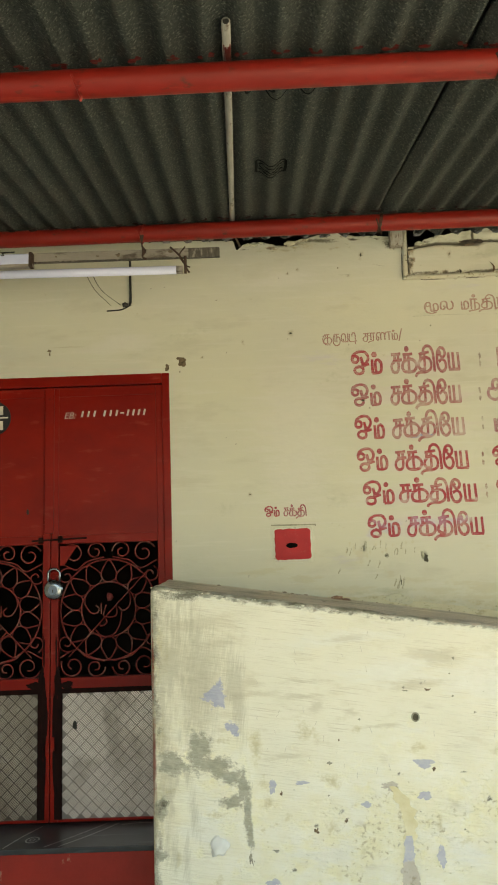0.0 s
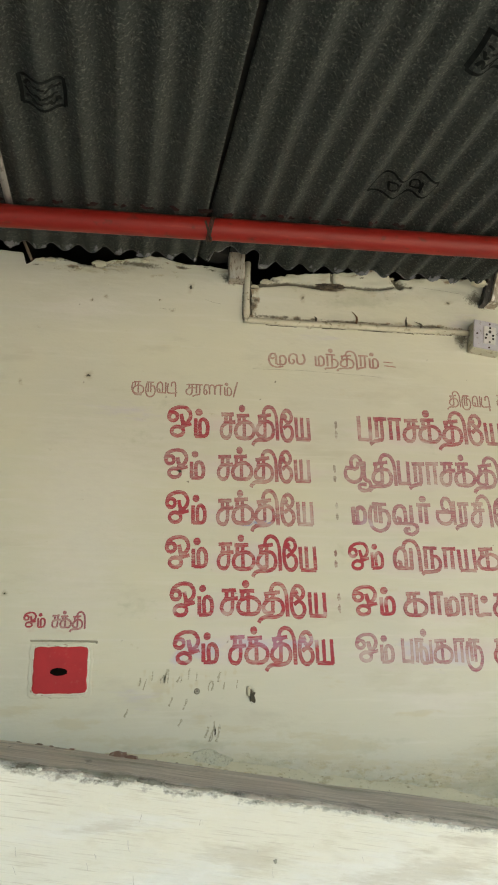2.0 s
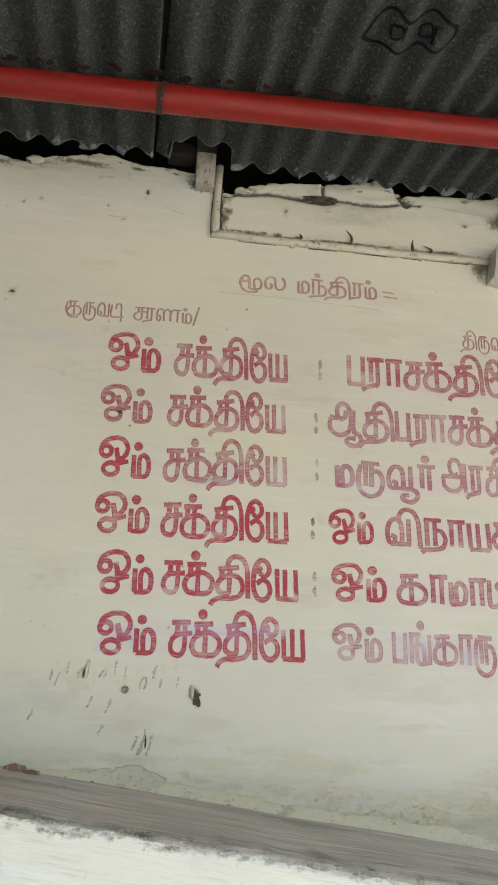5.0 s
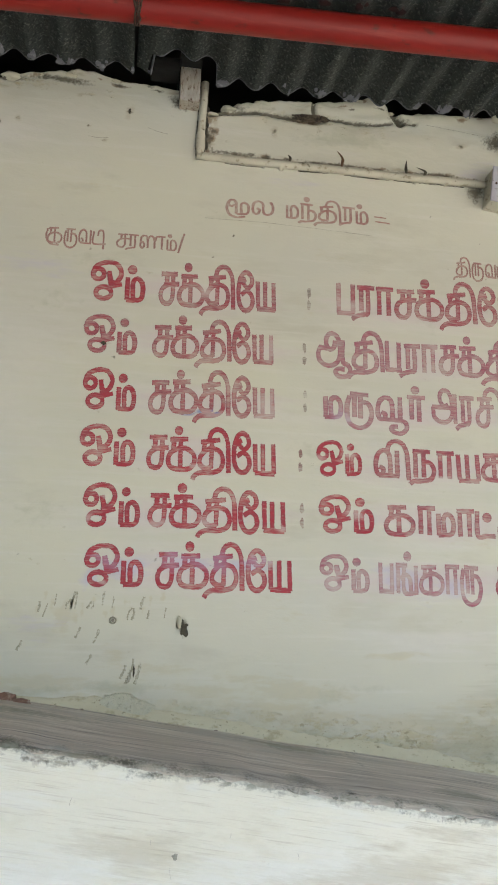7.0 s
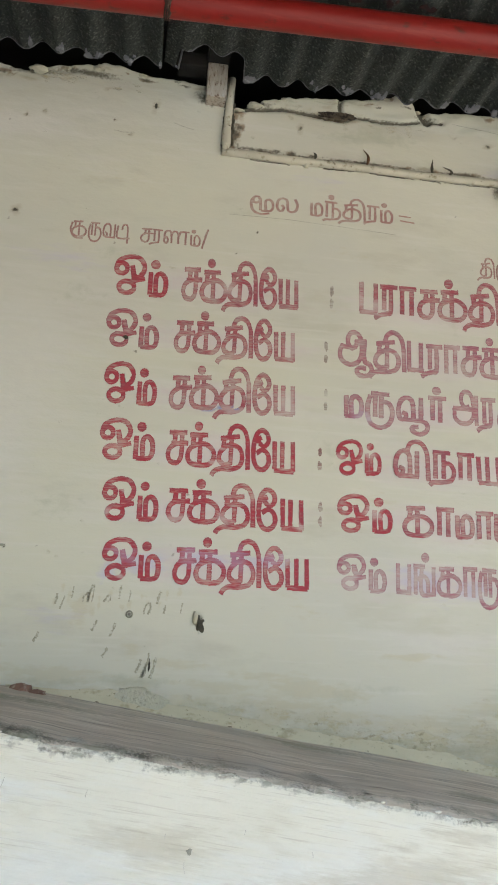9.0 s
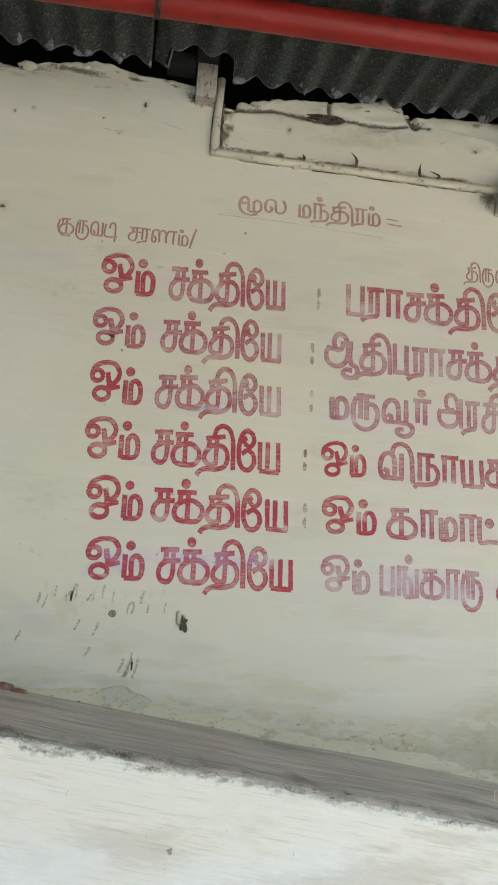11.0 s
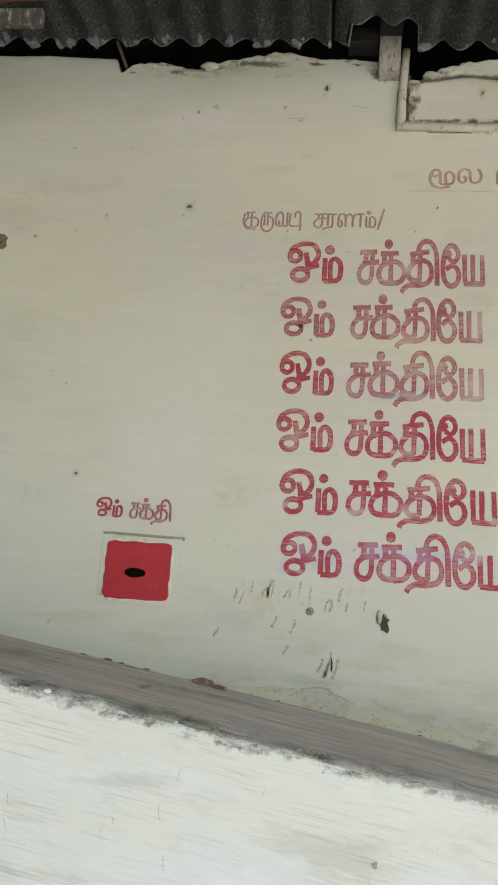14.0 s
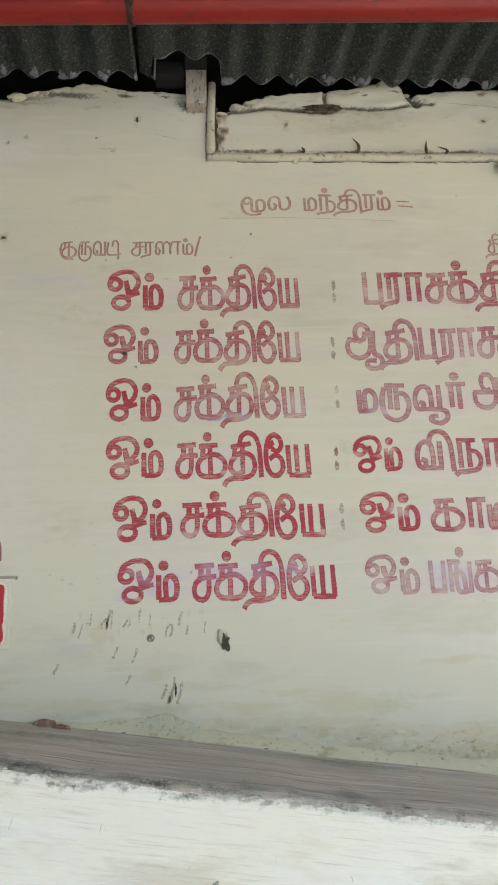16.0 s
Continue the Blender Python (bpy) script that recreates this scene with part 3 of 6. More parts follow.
part("plaster_tongue", lump(0.850, FACE - 0.001, 1.693, 0.007, 0.006, 0.017, 77), PLASTER, wall, "pale plaster left in a hole", True)
marks = [("rust", 1.185, 3.208, 0.075, 0.022), ("soot_shade", 1.185, 3.212, 0.055, 0.010), ("soot_shade", 0.86, 1.680, 0.017, 0.026), ("lichen", 0.69, 1.490, 0.11, 0.035)]
for i, (x, z, rx, rz) in enumerate(((-0.148, 2.672, 0.007, 0.007), (0.283, 2.776, 0.014, 0.012), (0.06, 2.0, 0.009, 0.008), (0.645, 3.164, 0.009, 0.018), (0.578, 3.058, 0.007, 0.007), (0.53, 3.10, 0.006, 0.006), (0.617, 2.436, 0.010, 0.008), (0.05, 2.74, 0.006, 0.012), (1.08, 3.15, 0.009, 0.016), (1.68, 3.175, 0.014, 0.009), (1.98, 3.08, 0.008, 0.007), (1.94, 1.69, 0.015, 0.022), (0.50, 3.20, 0.008, 0.006), (0.33, 3.10, 0.006, 0.012), (0.28, 3.08, 0.007, 0.008))):
    marks += [("soot_shade", x, z, rx, rz), ("brown", x, z, rx * 2.2, rz * 1.8)]
part("rough_patch", blob(0.715, FACE, 1.486, 0.074, 0.032, 27, thick=0.005, ragged=0.14, n=60), ROUGH, wall, "rough grey-green plaster patch")
flaw = random.Random(77)
b = bmesh.new()
for i in range(13):  # scraped upright marks under the last line
    x, z, n = 0.49 + 0.026 * i + flaw.uniform(-0.01, 0.01), flaw.uniform(1.71, 1.75), flaw.uniform(0.009, 0.022)
    for dx in (-0.005, 0.005):
        if flaw.random() < 0.75:
            ribbon([(x + dx - 0.003, z - n), (x + dx + flaw.uniform(-0.003, 0.003), z), (x + dx * 0.3 + 0.004, z + n)], flaw.uniform(0.005, 0.010), FACE, 0.0008, b, i)
for x, z, n in ((0.735, 1.575, 0.030), (0.752, 1.568, 0.026), (0.716, 1.572, 0.016), (0.728, 1.560, 0.020), (0.46, 1.63, 0.012), (0.63, 1.60, 0.010), (0.60, 1.665, 0.014), (0.645, 1.655, 0.016)):
    ribbon([(x - 0.007, z - n), (x + 0.001, z), (x + 0.005, z + n)], 0.009, FACE, 0.0008, b, int(999 * x))
part("scrape_mark", b, SCRAPE, wall, "dark upright scrapes in the paint", kind="stuff")
part("chip_hollow", blob(0.615, FACE - 0.0016, 2.432, 0.0056, 0.0052, 91, thick=0.0008, ragged=0.4, n=20), DIRT, wall)
part("nail_ring", tube([(0.683 + 0.0078 * math.cos(a), FACE - 0.001, 1.695 + 0.0078 * math.sin(a)) for a in np.linspace(0, math.tau, 15)[:-1]], 0.0020, sides=6, closed=True), BARE, wall, "dark rim round the nail", True)
part("nail", tube([(0.683, FACE, 1.695), (0.683, FACE - 0.008, 1.695)], 0.004), PVC, wall)
marks += [
    ("algae", 0.70, 1.53, 0.11, 0.035),
    ("ochre", 0.50, 1.535, 0.13, 0.022),
    ("ochre", 1.15, 1.53, 0.25, 0.05),
    ("ochre", 1.45, 1.45, 0.25, 0.05),
    ("brown", 1.60, 1.40, 0.20, 0.03),
    ("brown", 1.80, 1.42, 0.2, 0.06),
    ("ochre", 0.30, 1.60, 0.16, 0.03),
    ("ochre", 1.75, 1.50, 0.25, 0.05),
    ("brown", 1.95, 1.55, 0.18, 0.12),
    ("ochre", 0.1, 1.64, 0.2, 0.03),
    ("flaky", 1.35, 1.405, 0.75, 0.115, 1.0),
    ("flaky", 1.75, 1.375, 0.55, 0.16, 1.0),
    ("flaky", 0.95, 1.45, 0.45, 0.07, 0.9),
    ("flaky", 1.2, 3.20, 0.45, 0.05, 0.75),
    ("flaky", 0.35, 3.22, 0.40, 0.03, 0.7),
    ("smudge", 0.16, 1.908, 0.062, 0.042, 0.5),
    ("smudge", 0.265, 1.906, 0.075, 0.036, 0.42),
    # darker olive tone towards the lower right of the wall
    ("drab", 1.98, 1.52, 0.52, 0.34, 1.0),
    ("drab", 1.80, 1.38, 0.50, 0.20, 0.85),
    ("drab", 2.25, 1.85, 0.42, 0.7, 1.0),
    ("soot_shade", 0.80, 3.21, 0.05, 0.04),
    ("soot_shade", 0.875, 3.10, 0.02, 0.09),
    ("soot_shade", 1.72, 3.02, 0.04, 0.06),
    ("soot_shade", 0.95, 3.06, 0.10, 0.012),
    ("soot_shade", 1.3, 3.062, 0.2, 0.010),
    ("soot_shade", 1.6, 3.066, 0.12, 0.012),
    ("algae", 1.30, 3.15, 0.22, 0.04),
    ("soot_shade", 1.80, 3.20, 0.06, 0.06),
    # these two paint the shade below the broken top edge
    ("soot_shade", 0.45, 3.245, 0.12, 0.02),
    ("soot_shade", 0.28, 3.23, 0.10, 0.02),
    ("brown", -0.80, 2.745, 0.12, 0.006),
    ("brown", 0.283, 2.78, 0.02, 0.015),
    ("pale", -0.55, 2.75, 0.35, 0.07),
    ("pale", 0.3, 2.3, 0.45, 0.5),
    ("pale", 0.25, 3.05, 0.3, 0.08),
    ("ochre", 0.56, 1.70, 0.05, 0.06),
    ("pale", 1.5, 1.66, 0.4, 0.05),
    ("ochre", 1.42, 1.62, 0.12, 0.02),
    ("violet", 0.70, 1.825, 0.10, 0.05),
    ("violet", 0.86, 1.845, 0.09, 0.035),
    ("violet", 1.02, 1.842, 0.10, 0.032),
    ("violet", 0.62, 1.80, 0.03, 0.05),
    ("violet", 1.45, 1.82, 0.14, 0.05),
    ("violet", 1.60, 1.80, 0.10, 0.04),
    ("pale", 1.05, 2.275, 0.10, 0.05),
    ("pale", 0.95, 2.26, 0.06, 0.04),
    ("blue", 0.885, 2.255, 0.022, 0.013),
    ("blue", 0.85, 2.245, 0.03, 0.008),
    ("violet", 0.83, 2.25, 0.05, 0.012),
    ("violet", 1.85, 2.22, 0.08, 0.04),
]
for z in (2.60, 2.445, 2.285, 2.13, 1.975, 1.82):
    marks += [("pale", 0.85, z, 0.45, 0.095), ("pale", 1.56, z, 0.55, 0.095), ("pink", 0.88, z, 0.34, 0.07), ("pink", 1.55, z, 0.46, 0.07)]
for i in range(14):
    marks.append(("ochre", 0.49 + i * 0.024 + rnd.uniform(-0.008, 0.008), rnd.uniform(1.70, 1.755), 0.009, rnd.uniform(0.018, 0.036)))
for i in range(46):
    marks.append(("soot_shade", rnd.uniform(-1.4, 2.1), rnd.uniform(1.6, 3.2), rnd.uniform(0.004, 0.008), rnd.uniform(0.004, 0.007)))
for i in range(50):
    marks.append((rnd.choice(("pale", "ochre", "pale", "algae", "violet")), rnd.uniform(-0.3, 2.1), rnd.uniform(1.65, 3.1), rnd.uniform(0.08, 0.25), rnd.uniform(0.03, 0.12), 0.34))
for i in range(40):
    x = rnd.uniform(0.5, 2.15)
    marks.append(("ochre", x, 1.570 - 0.146 * x + abs(rnd.gauss(0, 0.035 + 0.02 * x)), rnd.uniform(0.10, 0.3), rnd.uniform(0.02, 0.06), rnd.uniform(0.5, 0.7)))
for i in range(60):
    x = rnd.uniform(0.2, 2.15)
    marks.append((rnd.choice(("ochre", "ochre", "algae", "ochre")), x, 1.585 - 0.146 * x + abs(rnd.gauss(0, 0.04 + 0.03 * x)), rnd.uniform(0.08, 0.25), rnd.uniform(0.02, 0.06), rnd.uniform(0.34, 0.46)))
for i in range(40):
    x = rnd.uniform(0.85, 1.75)
    marks.append((rnd.choice(("soot_shade", "rust", "brown")), x, 3.052 + 0.012 * (x - 0.87) + rnd.uniform(-0.006, 0.012), rnd.uniform(0.01, 0.04), rnd.uniform(0.006, 0.014)))
for i in range(26):
    marks.append((rnd.choice(("soot_shade", "rust", "brown")), 0.882 + rnd.uniform(-0.008, 0.02), rnd.uniform(3.03, 3.19), rnd.uniform(0.008, 0.02), rnd.uniform(0.01, 0.03)))
for i in range(60):
    x = rnd.uniform(0.06, 1.8)
    marks.append((rnd.choice(("soot_shade", "rust", "brown", "algae")), x, wall_top(x) - rnd.uniform(-0.002, 0.03), rnd.uniform(0.015, 0.05), rnd.uniform(0.004, 0.012)))
carry(wall, marks, 7)
me = wall.data
old = np.zeros(len(me.vertices), dtype=np.float32)
me.attributes["soot_shade"].data.foreach_get("value", old)
me.attributes["soot_shade"].data.foreach_set("value", np.maximum(old, np.where(front, dark, 0)).astype(np.float32))

# ---- painted inscription on the wall ----
def ring(cx, cy, rx, ry, n=14):
    return [(cx + rx * math.cos(k * math.tau / n), cy + ry * math.sin(k * math.tau / n)) for k in range(n + 1)]


def moved(lines, dx):
    return [[(x + dx, y) for x, y in line] for line in lines]


# letters as brush strokes: the base line at 0, the head line at 1, the left edge at 0; then the dots above; then the width
SA = [[(0.11, 0.97), (0.78, 0.99)], [(0.34, 0.97), (0.33, 0.62)], [(0.24, 0.62), (0.88, 0.67)], [(0.36, 0.62), (0.15, 0.46), (0.09, 0.22), (0.20, 0.02), (0.44, -0.02), (0.58, 0.14), (0.61, 0.45), (0.60, 0.97)]]
KA = [[(0.14, 0.95), (0.83, 0.98)], [(0.30, 0.95), (0.27, 0.62)], [(0.26, 0.61), (0.72, 0.69), (1.06, 0.50), (1.10, 0.22), (0.92, 0.01), (0.55, -0.03), (0.20, 0.03), (0.08, 0.26), (0.17, 0.51), (0.36, 0.62)], [(0.55, 0.95), (0.56, 0.0)]]
TA = [[(0.12, 0.88), (0.86, 0.98)], [(0.26, 0.90), (0.23, 0.60)], [(0.54, 0.93), (0.53, 0.02)], [(0.23, 0.60), (0.58, 0.69), (0.90, 0.58), (1.01, 0.28), (0.90, 0.0), (0.58, -0.11), (0.12, -0.13), (-0.10, -0.24), (-0.17, -0.36)], [(0.30, 0.60), (0.12, 0.42), (0.08, 0.18), (0.26, 0.03), (0.53, 0.04)]]
MA = [[(0.09, 0.80), (0.10, 0.0)], [(0.33, 0.03), (0.31, 0.62), (0.47, 0.78), (0.64, 0.62), (0.68, 0.30), (0.57, 0.03), (0.10, 0.0)]]
RA = [[(0.04, 0.97), (0.70, 0.97)], [(0.18, 0.97), (0.18, 0.10)], [(0.46, 0.97), (0.46, 0.10), (0.30, 0.0), (0.02, -0.08), (-0.16, -0.20)]]
AA = [[(0.04, 0.97), (0.70, 0.97)], [(0.15, 0.97), (0.15, 0.0)], [(0.50, 0.97), (0.50, 0.0)]]
RU = [[(0.20, 0.98), (0.86, 0.96)], [(0.34, 0.97), (0.34, 0.08)], [(0.58, 0.97), (0.58, 0.05)], [(0.58, 0.70), (0.88, 0.62), (1.00, 0.25), (0.86, -0.18), (0.50, -0.33), (0.17, -0.12), (0.09, 0.45), (0.20, 0.92)]]
VA = [[(0.22, 0.34), (0.36, 0.27), (0.32, 0.08), (0.14, 0.10), (0.08, 0.45), (0.17, 0.80), (0.38, 0.95), (0.58, 0.82), (0.63, 0.45), (0.62, 0.03)], [(0.24, 0.03), (0.98, 0.02)], [(0.90, 0.97), (0.90, 0.02)]]
NA = [[(0.04, 0.98), (0.70, 0.96)], [(0.14, 0.97), (0.14, 0.0)], [(0.44, 0.97), (0.44, 0.0)], [(0.44, 0.60), (0.70, 0.55), (0.84, 0.30), (0.74, -0.02), (0.40, -0.12), (0.06, -0.14), (-0.08, -0.24)]]
TTA = [[(0.09, 0.97), (0.09, 0.05), (0.40, 0.03), (0.76, 0.03)]]
HOOK = [[(0.45, 0.98), (0.53, 1.22), (0.76, 1.34), (1.02, 1.24), (1.18, 0.93), (1.22, 0.45), (1.24, -0.10)]]
STROKES = {
    "ஓ": ([ring(0.28, 0.86, 0.20, 0.19), [(0.08, 0.88), (0.19, 1.17), (0.52, 1.33), (0.90, 1.30), (1.10, 1.04), (1.06, 0.77), (0.88, 0.60), (0.72, 0.70), (0.67, 0.98)], [(0.67, 0.98), (0.74, 0.70), (0.78, 0.46), (0.94, 0.48), (1.16, 0.53)], ring(0.52, 0.22, 0.28, 0.21)], [], 1.28),
    "ம்": (MA, [(0.24, 1.12)], 0.80), "ம": (MA, [], 0.80), "ச": (SA, [], 0.80), "க": (KA, [], 1.22), "க்": (KA, [(0.45, 1.28)], 1.22), "ர": (RA, [], 0.74), "ர்": (RA[:2] + [[(0.46, 0.97), (0.46, 0.0)]], [(0.34, 1.30)], 0.76), "ா": (AA, [], 0.74),
    "தி": (TA + HOOK, [], 1.34),
    "ே": ([[(0.32, 0.78), (0.52, 0.68), (0.68, 0.86), (0.62, 1.10), (0.40, 1.22), (0.19, 1.05), (0.09, 0.63), (0.12, 0.20), (0.29, -0.06), (0.53, -0.08), (0.71, 0.13), (0.67, 0.42), (0.45, 0.56), (0.22, 0.44)], [(0.32, 0.78), (0.30, 0.92), (0.40, 0.98)]], [], 0.84),
    "ய": ([[(0.11, 0.92), (0.15, -0.02)], [(0.43, 0.92), (0.45, 0.0)], [(0.83, 0.92), (0.87, -0.08)], [(0.13, -0.05), (0.45, -0.06), (0.90, -0.07)]], [], 0.97),
    "ப": ([[(0.09, 1.08), (0.10, 0.03)], [(0.05, 0.03), (0.70, 0.02)], [(0.62, 1.05), (0.62, 0.02)]], [], 0.78),
    "ஆ": ([[(0.16, 0.80), (0.05, 0.50), (0.14, 0.22), (0.44, 0.07), (0.77, 0.16), (0.92, 0.45), (0.92, 0.85), (0.82, 1.16), (0.59, 1.27), (0.40, 1.13), (0.38, 0.85), (0.52, 0.68), (0.69, 0.76), (0.74, 1.0)], [(0.10, 0.76), (0.52, 0.72)], [(1.06, 1.02), (1.06, 0.25), (1.27, 0.10), (1.36, -0.10), (1.22, -0.30), (0.90, -0.32), (0.75, -0.16), (0.88, -0.04), (1.12, -0.06)]], [], 1.42),
    "அ": ([[(0.07, 0.58), (0.10, 0.23), (0.38, 0.04), (0.73, 0.07), (0.93, 0.32), (0.93, 0.80), (0.80, 1.12), (0.57, 1.20), (0.40, 1.06), (0.40, 0.80), (0.56, 0.62), (0.75, 0.66)], [(0.03, 0.60), (1.08, 0.58)], [(1.08, 1.08), (1.08, 0.0)]], [], 1.26),
    "ரு": (RU, [], 1.12), "வ": (VA, [], 1.06),
    "வூ": (VA + [[(0.90, 0.02), (1.12, -0.08), (1.14, -0.34), (0.90, -0.52), (0.62, -0.42), (0.62, -0.26), (0.82, -0.24)]], [], 1.16),
    "வி": (VA + moved(HOOK, 0.08), [], 1.46), "ந": (NA, [], 0.94), "ந்": (NA, [(0.36, 1.30)], 0.94),
    "ட்": (TTA, [(0.46, 0.72)], 0.84), "சி": (SA + moved(HOOK, 0.02), [], 1.38),
    "ங்": ([[(0.04, 0.97), (0.56, 0.97)], [(0.12, 0.97), (0.12, 0.0)], [(0.40, 0.97), (0.40, 0.03), (1.02, 0.03)], [(0.24, 0.48), (0.47, 0.62), (0.68, 0.46), (0.71, 0.03)], [(0.95, 1.0), (0.95, 0.03)]], [(0.58, 1.32)], 1.10),
    "டி": ([[(0.09, 0.88), (0.09, 0.05), (1.02, 0.04)], [(0.44, 0.58), (0.48, 0.86), (0.64, 0.98), (0.82, 0.86), (0.87, 0.50), (0.87, -0.36)]], [], 1.12),
    "கு": (KA + [[(0.04, 0.9), (-0.06, 0.45), (0.10, 0.0), (0.45, -0.20), (0.9, -0.2)]], [], 1.22),
    "மூ": (moved(MA, 0.42) + [[(0.44, 0.62), (0.28, 0.52), (0.14, 0.66), (0.20, 0.90), (0.40, 0.94), (0.48, 0.78)], [(0.12, 0.8), (0.05, 0.40), (0.20, -0.06), (0.58, -0.24), (0.95, -0.16)]], [], 1.24),
    "ல": ([[(0.30, 0.44), (0.42, 0.30), (0.32, 0.06), (0.13, 0.12), (0.08, 0.50), (0.18, 0.84), (0.40, 0.92), (0.58, 0.74), (0.60, 0.30), (0.66, 0.06), (0.86, 0.0), (1.04, 0.16), (1.08, 0.55), (0.96, 0.90)]], [], 1.18),
    "ண": ([ring(0.22, 0.25, 0.13, 0.23), [(0.09, 0.40), (0.13, 0.80), (0.34, 0.95), (0.54, 0.78), (0.58, 0.03)], [(0.58, 0.60), (0.68, 0.88), (0.86, 0.94), (1.02, 0.75), (1.06, 0.03)], [(1.06, 0.60), (1.16, 0.90), (1.32, 0.95), (1.74, 0.95)], [(1.54, 0.95), (1.54, 0.0)]], [], 1.82),
    "!": ([[(0.42, 1.35), (0.22, 0.6), (0.05, -0.15)]], [], 0.45),
    "=": ([[(0.0, 0.75), (0.75, 0.70)], [(0.1, 0.25), (1.0, 0.18)]], [], 1.0),
}


def brush(points, w):
    """A brush stroke as (verts, faces), a little uneven in breadth."""
    pts = smooth_line([(x, 0, y) for x, y in points], 6)
    verts, faces = [], []
    for i, p in enumerate(pts):
        d = (pts[min(i + 1, len(pts) - 1)] - pts[max(i - 1, 0)]).normalized()
        h = w / 2 * (1 + 0.16 * noise.noise((p.x * 3, p.z * 3, len(points))))
        verts += [(p.x + d.z * h, p.z - d.x * h), (p.x - d.z * h, p.z + d.x * h)]
        if i:
            faces.append((2 * i - 2, 2 * i, 2 * i + 1, 2 * i - 1))
    return verts, faces


SPELT = {
    "ஓம்": "ஓ ம்", "சக்தியே": "ச க் தி ே ய", "சக்தி": "ச க் தி", "குருவடி": "கு ரு வ டி", "திருவடி": "தி ரு வ டி",
    "சரணம்!": "ச ர ண ம் !", "சரணம்": "ச ர ண ம்", "பராசக்தியே": "ப ர ா ச க் தி ே ய", "ஆதிபராசக்தியே": "ஆ தி ப ர ா ச க் தி ே ய",
    "மருவூர்": "ம ரு வூ ர்", "அரசியே": "அ ர சி ே ய", "விநாயகா": "வி ந ா ய க ா", "காமாட்சியே": "க ா ம ா ட் சி ே ய",
    "பங்காரு": "ப ங் க ா ரு", "காமா": "க ா ம ா", "மூல": "மூ ல", "மந்திரம்": "ம ந் தி ர ம்", "=": "=",
}
WORDS, BREADTH = [], 0.160


def word(text, x0, z0, x1, z1, height, paint="strong"):
    """One painted word between two points of its base line; height is that of a plain letter over its strokes."""
    verts, faces, cursor = [], [], 0.0
    hand = random.Random(round(1000 * (x0 + z0)))
    for token in SPELT[text].split():
        lines, dots, wide = STROKES[token]
        grow, drop = hand.uniform(0.97, 1.04), hand.uniform(-0.02, 0.02)
        for line in lines:
            jitter = (hand.uniform(-0.02, 0.02), hand.uniform(-0.02, 0.02))
            v, f = brush([(cursor + x + jitter[0], y * grow + drop + jitter[1]) for x, y in line], BREADTH * (0.74 if paint == "small" else 1.0))
            faces += [tuple(i + len(verts) for i in q) for q in f]
            verts += v
        for x, y in dots:
            r = hand.uniform(0.15, 0.175)
            faces.append(tuple(range(len(verts), len(verts) + 16)))
            verts += [(cursor + x + r * math.cos(k * math.tau / 16), y + r * math.sin(k * math.tau / 16)) for k in range(16)]
        cursor += wide
    k = 0.965 * height
    slope = (z1 - z0) / (x1 - x0)
    verts = [(x0 + x / cursor * (x1 - x0), z0 + 0.045 * k + x / cursor * (x1 - x0) * slope + y * k) for x, y in verts]
    # the word in level brush strokes: the letters' shapes, filled out, cut into thin rows
    row, full = 0.0013, 0.008 * k
    spans = {}
    for f in faces:
        pts = [verts[i] for i in f]
        low, high = min(p[1] for p in pts), max(p[1] for p in pts)
        for shift, more in ((-full, 0.45), (-full * 0.5, 0.9), (0.0, 1.0), (full * 0.5, 0.9), (full, 0.45)):
            for r in range(math.ceil((low + shift) / row), math.floor((high + shift) / row) + 1):
                z = r * row - shift
                xs = []
                for (ax, az), (cx, cz) in zip(pts, pts[1:] + pts[:1]):
                    if (az - z) * (cz - z) <= 0 and az != cz:
                        xs.append(ax + (cx - ax) * (z - az) / (cz - az))
                if xs:
                    spans.setdefault(r, []).append((min(xs) - full * more, max(xs) + full * more))
    out, quads, rim = [], [], []
    y = FACE - 0.001
    for r, some in spans.items():
        some.sort()
        merged = [list(some[0])]
        for a, c in some[1:]:
            if a <= merged[-1][1] + 0.0002:
                merged[-1][1] = max(merged[-1][1], c)
            else:
                merged.append([a, c])
        for a, c in merged:
            a += 0.0016 * noise.noise((a * 40, r * 0.9, 1))
            c += 0.0016 * noise.noise((c * 40, r * 0.9, 2))
            inner = np.linspace(a + 0.0028, c - 0.0028, max(2, math.ceil((c - a) / 0.009))) if c - a > 0.007 else []
            xs = [a, *map(float, inner), c]
            for n, (xa, xc) in enumerate(zip(xs, xs[1:])):
                o = len(out)
                out += [(xa, y, r * row), (xc, y, r * row), (xc, y, (r + 1) * row), (xa, y, (r + 1) * row)]
                ra, rc = float(n == 0), float(n == len(xs) - 2)
                rim += [ra, rc, rc, ra]
                quads.append((o, o + 1, o + 2, o + 3))
    me = bpy.data.meshes.new("painted_word")
    me.from_pydata(out, [], quads)
    me.materials.append(LETTER[paint])
    me.attributes.new("rim", "FLOAT", "POINT").data.foreach_set("value", np.array(rim, dtype=np.float32))
    ob = new("painted_word", me)
    ob.parent = wall
    WORDS.append(ob)
    return tagged(ob, "painted red Tamil word " + text)


word("மூல", 0.939, 2.858, 1.085, 2.867, 0.048, "small")
word("மந்திரம்", 1.116, 2.863, 1.375, 2.869, 0.052, "small")
word("=", 1.388, 2.873, 1.438, 2.873, 0.032, "small")
word("குருவடி", 0.440, 2.716, 0.605, 2.722, 0.044, "small")
word("சரணம்!", 0.630, 2.720, 0.823, 2.724, 0.041, "small")
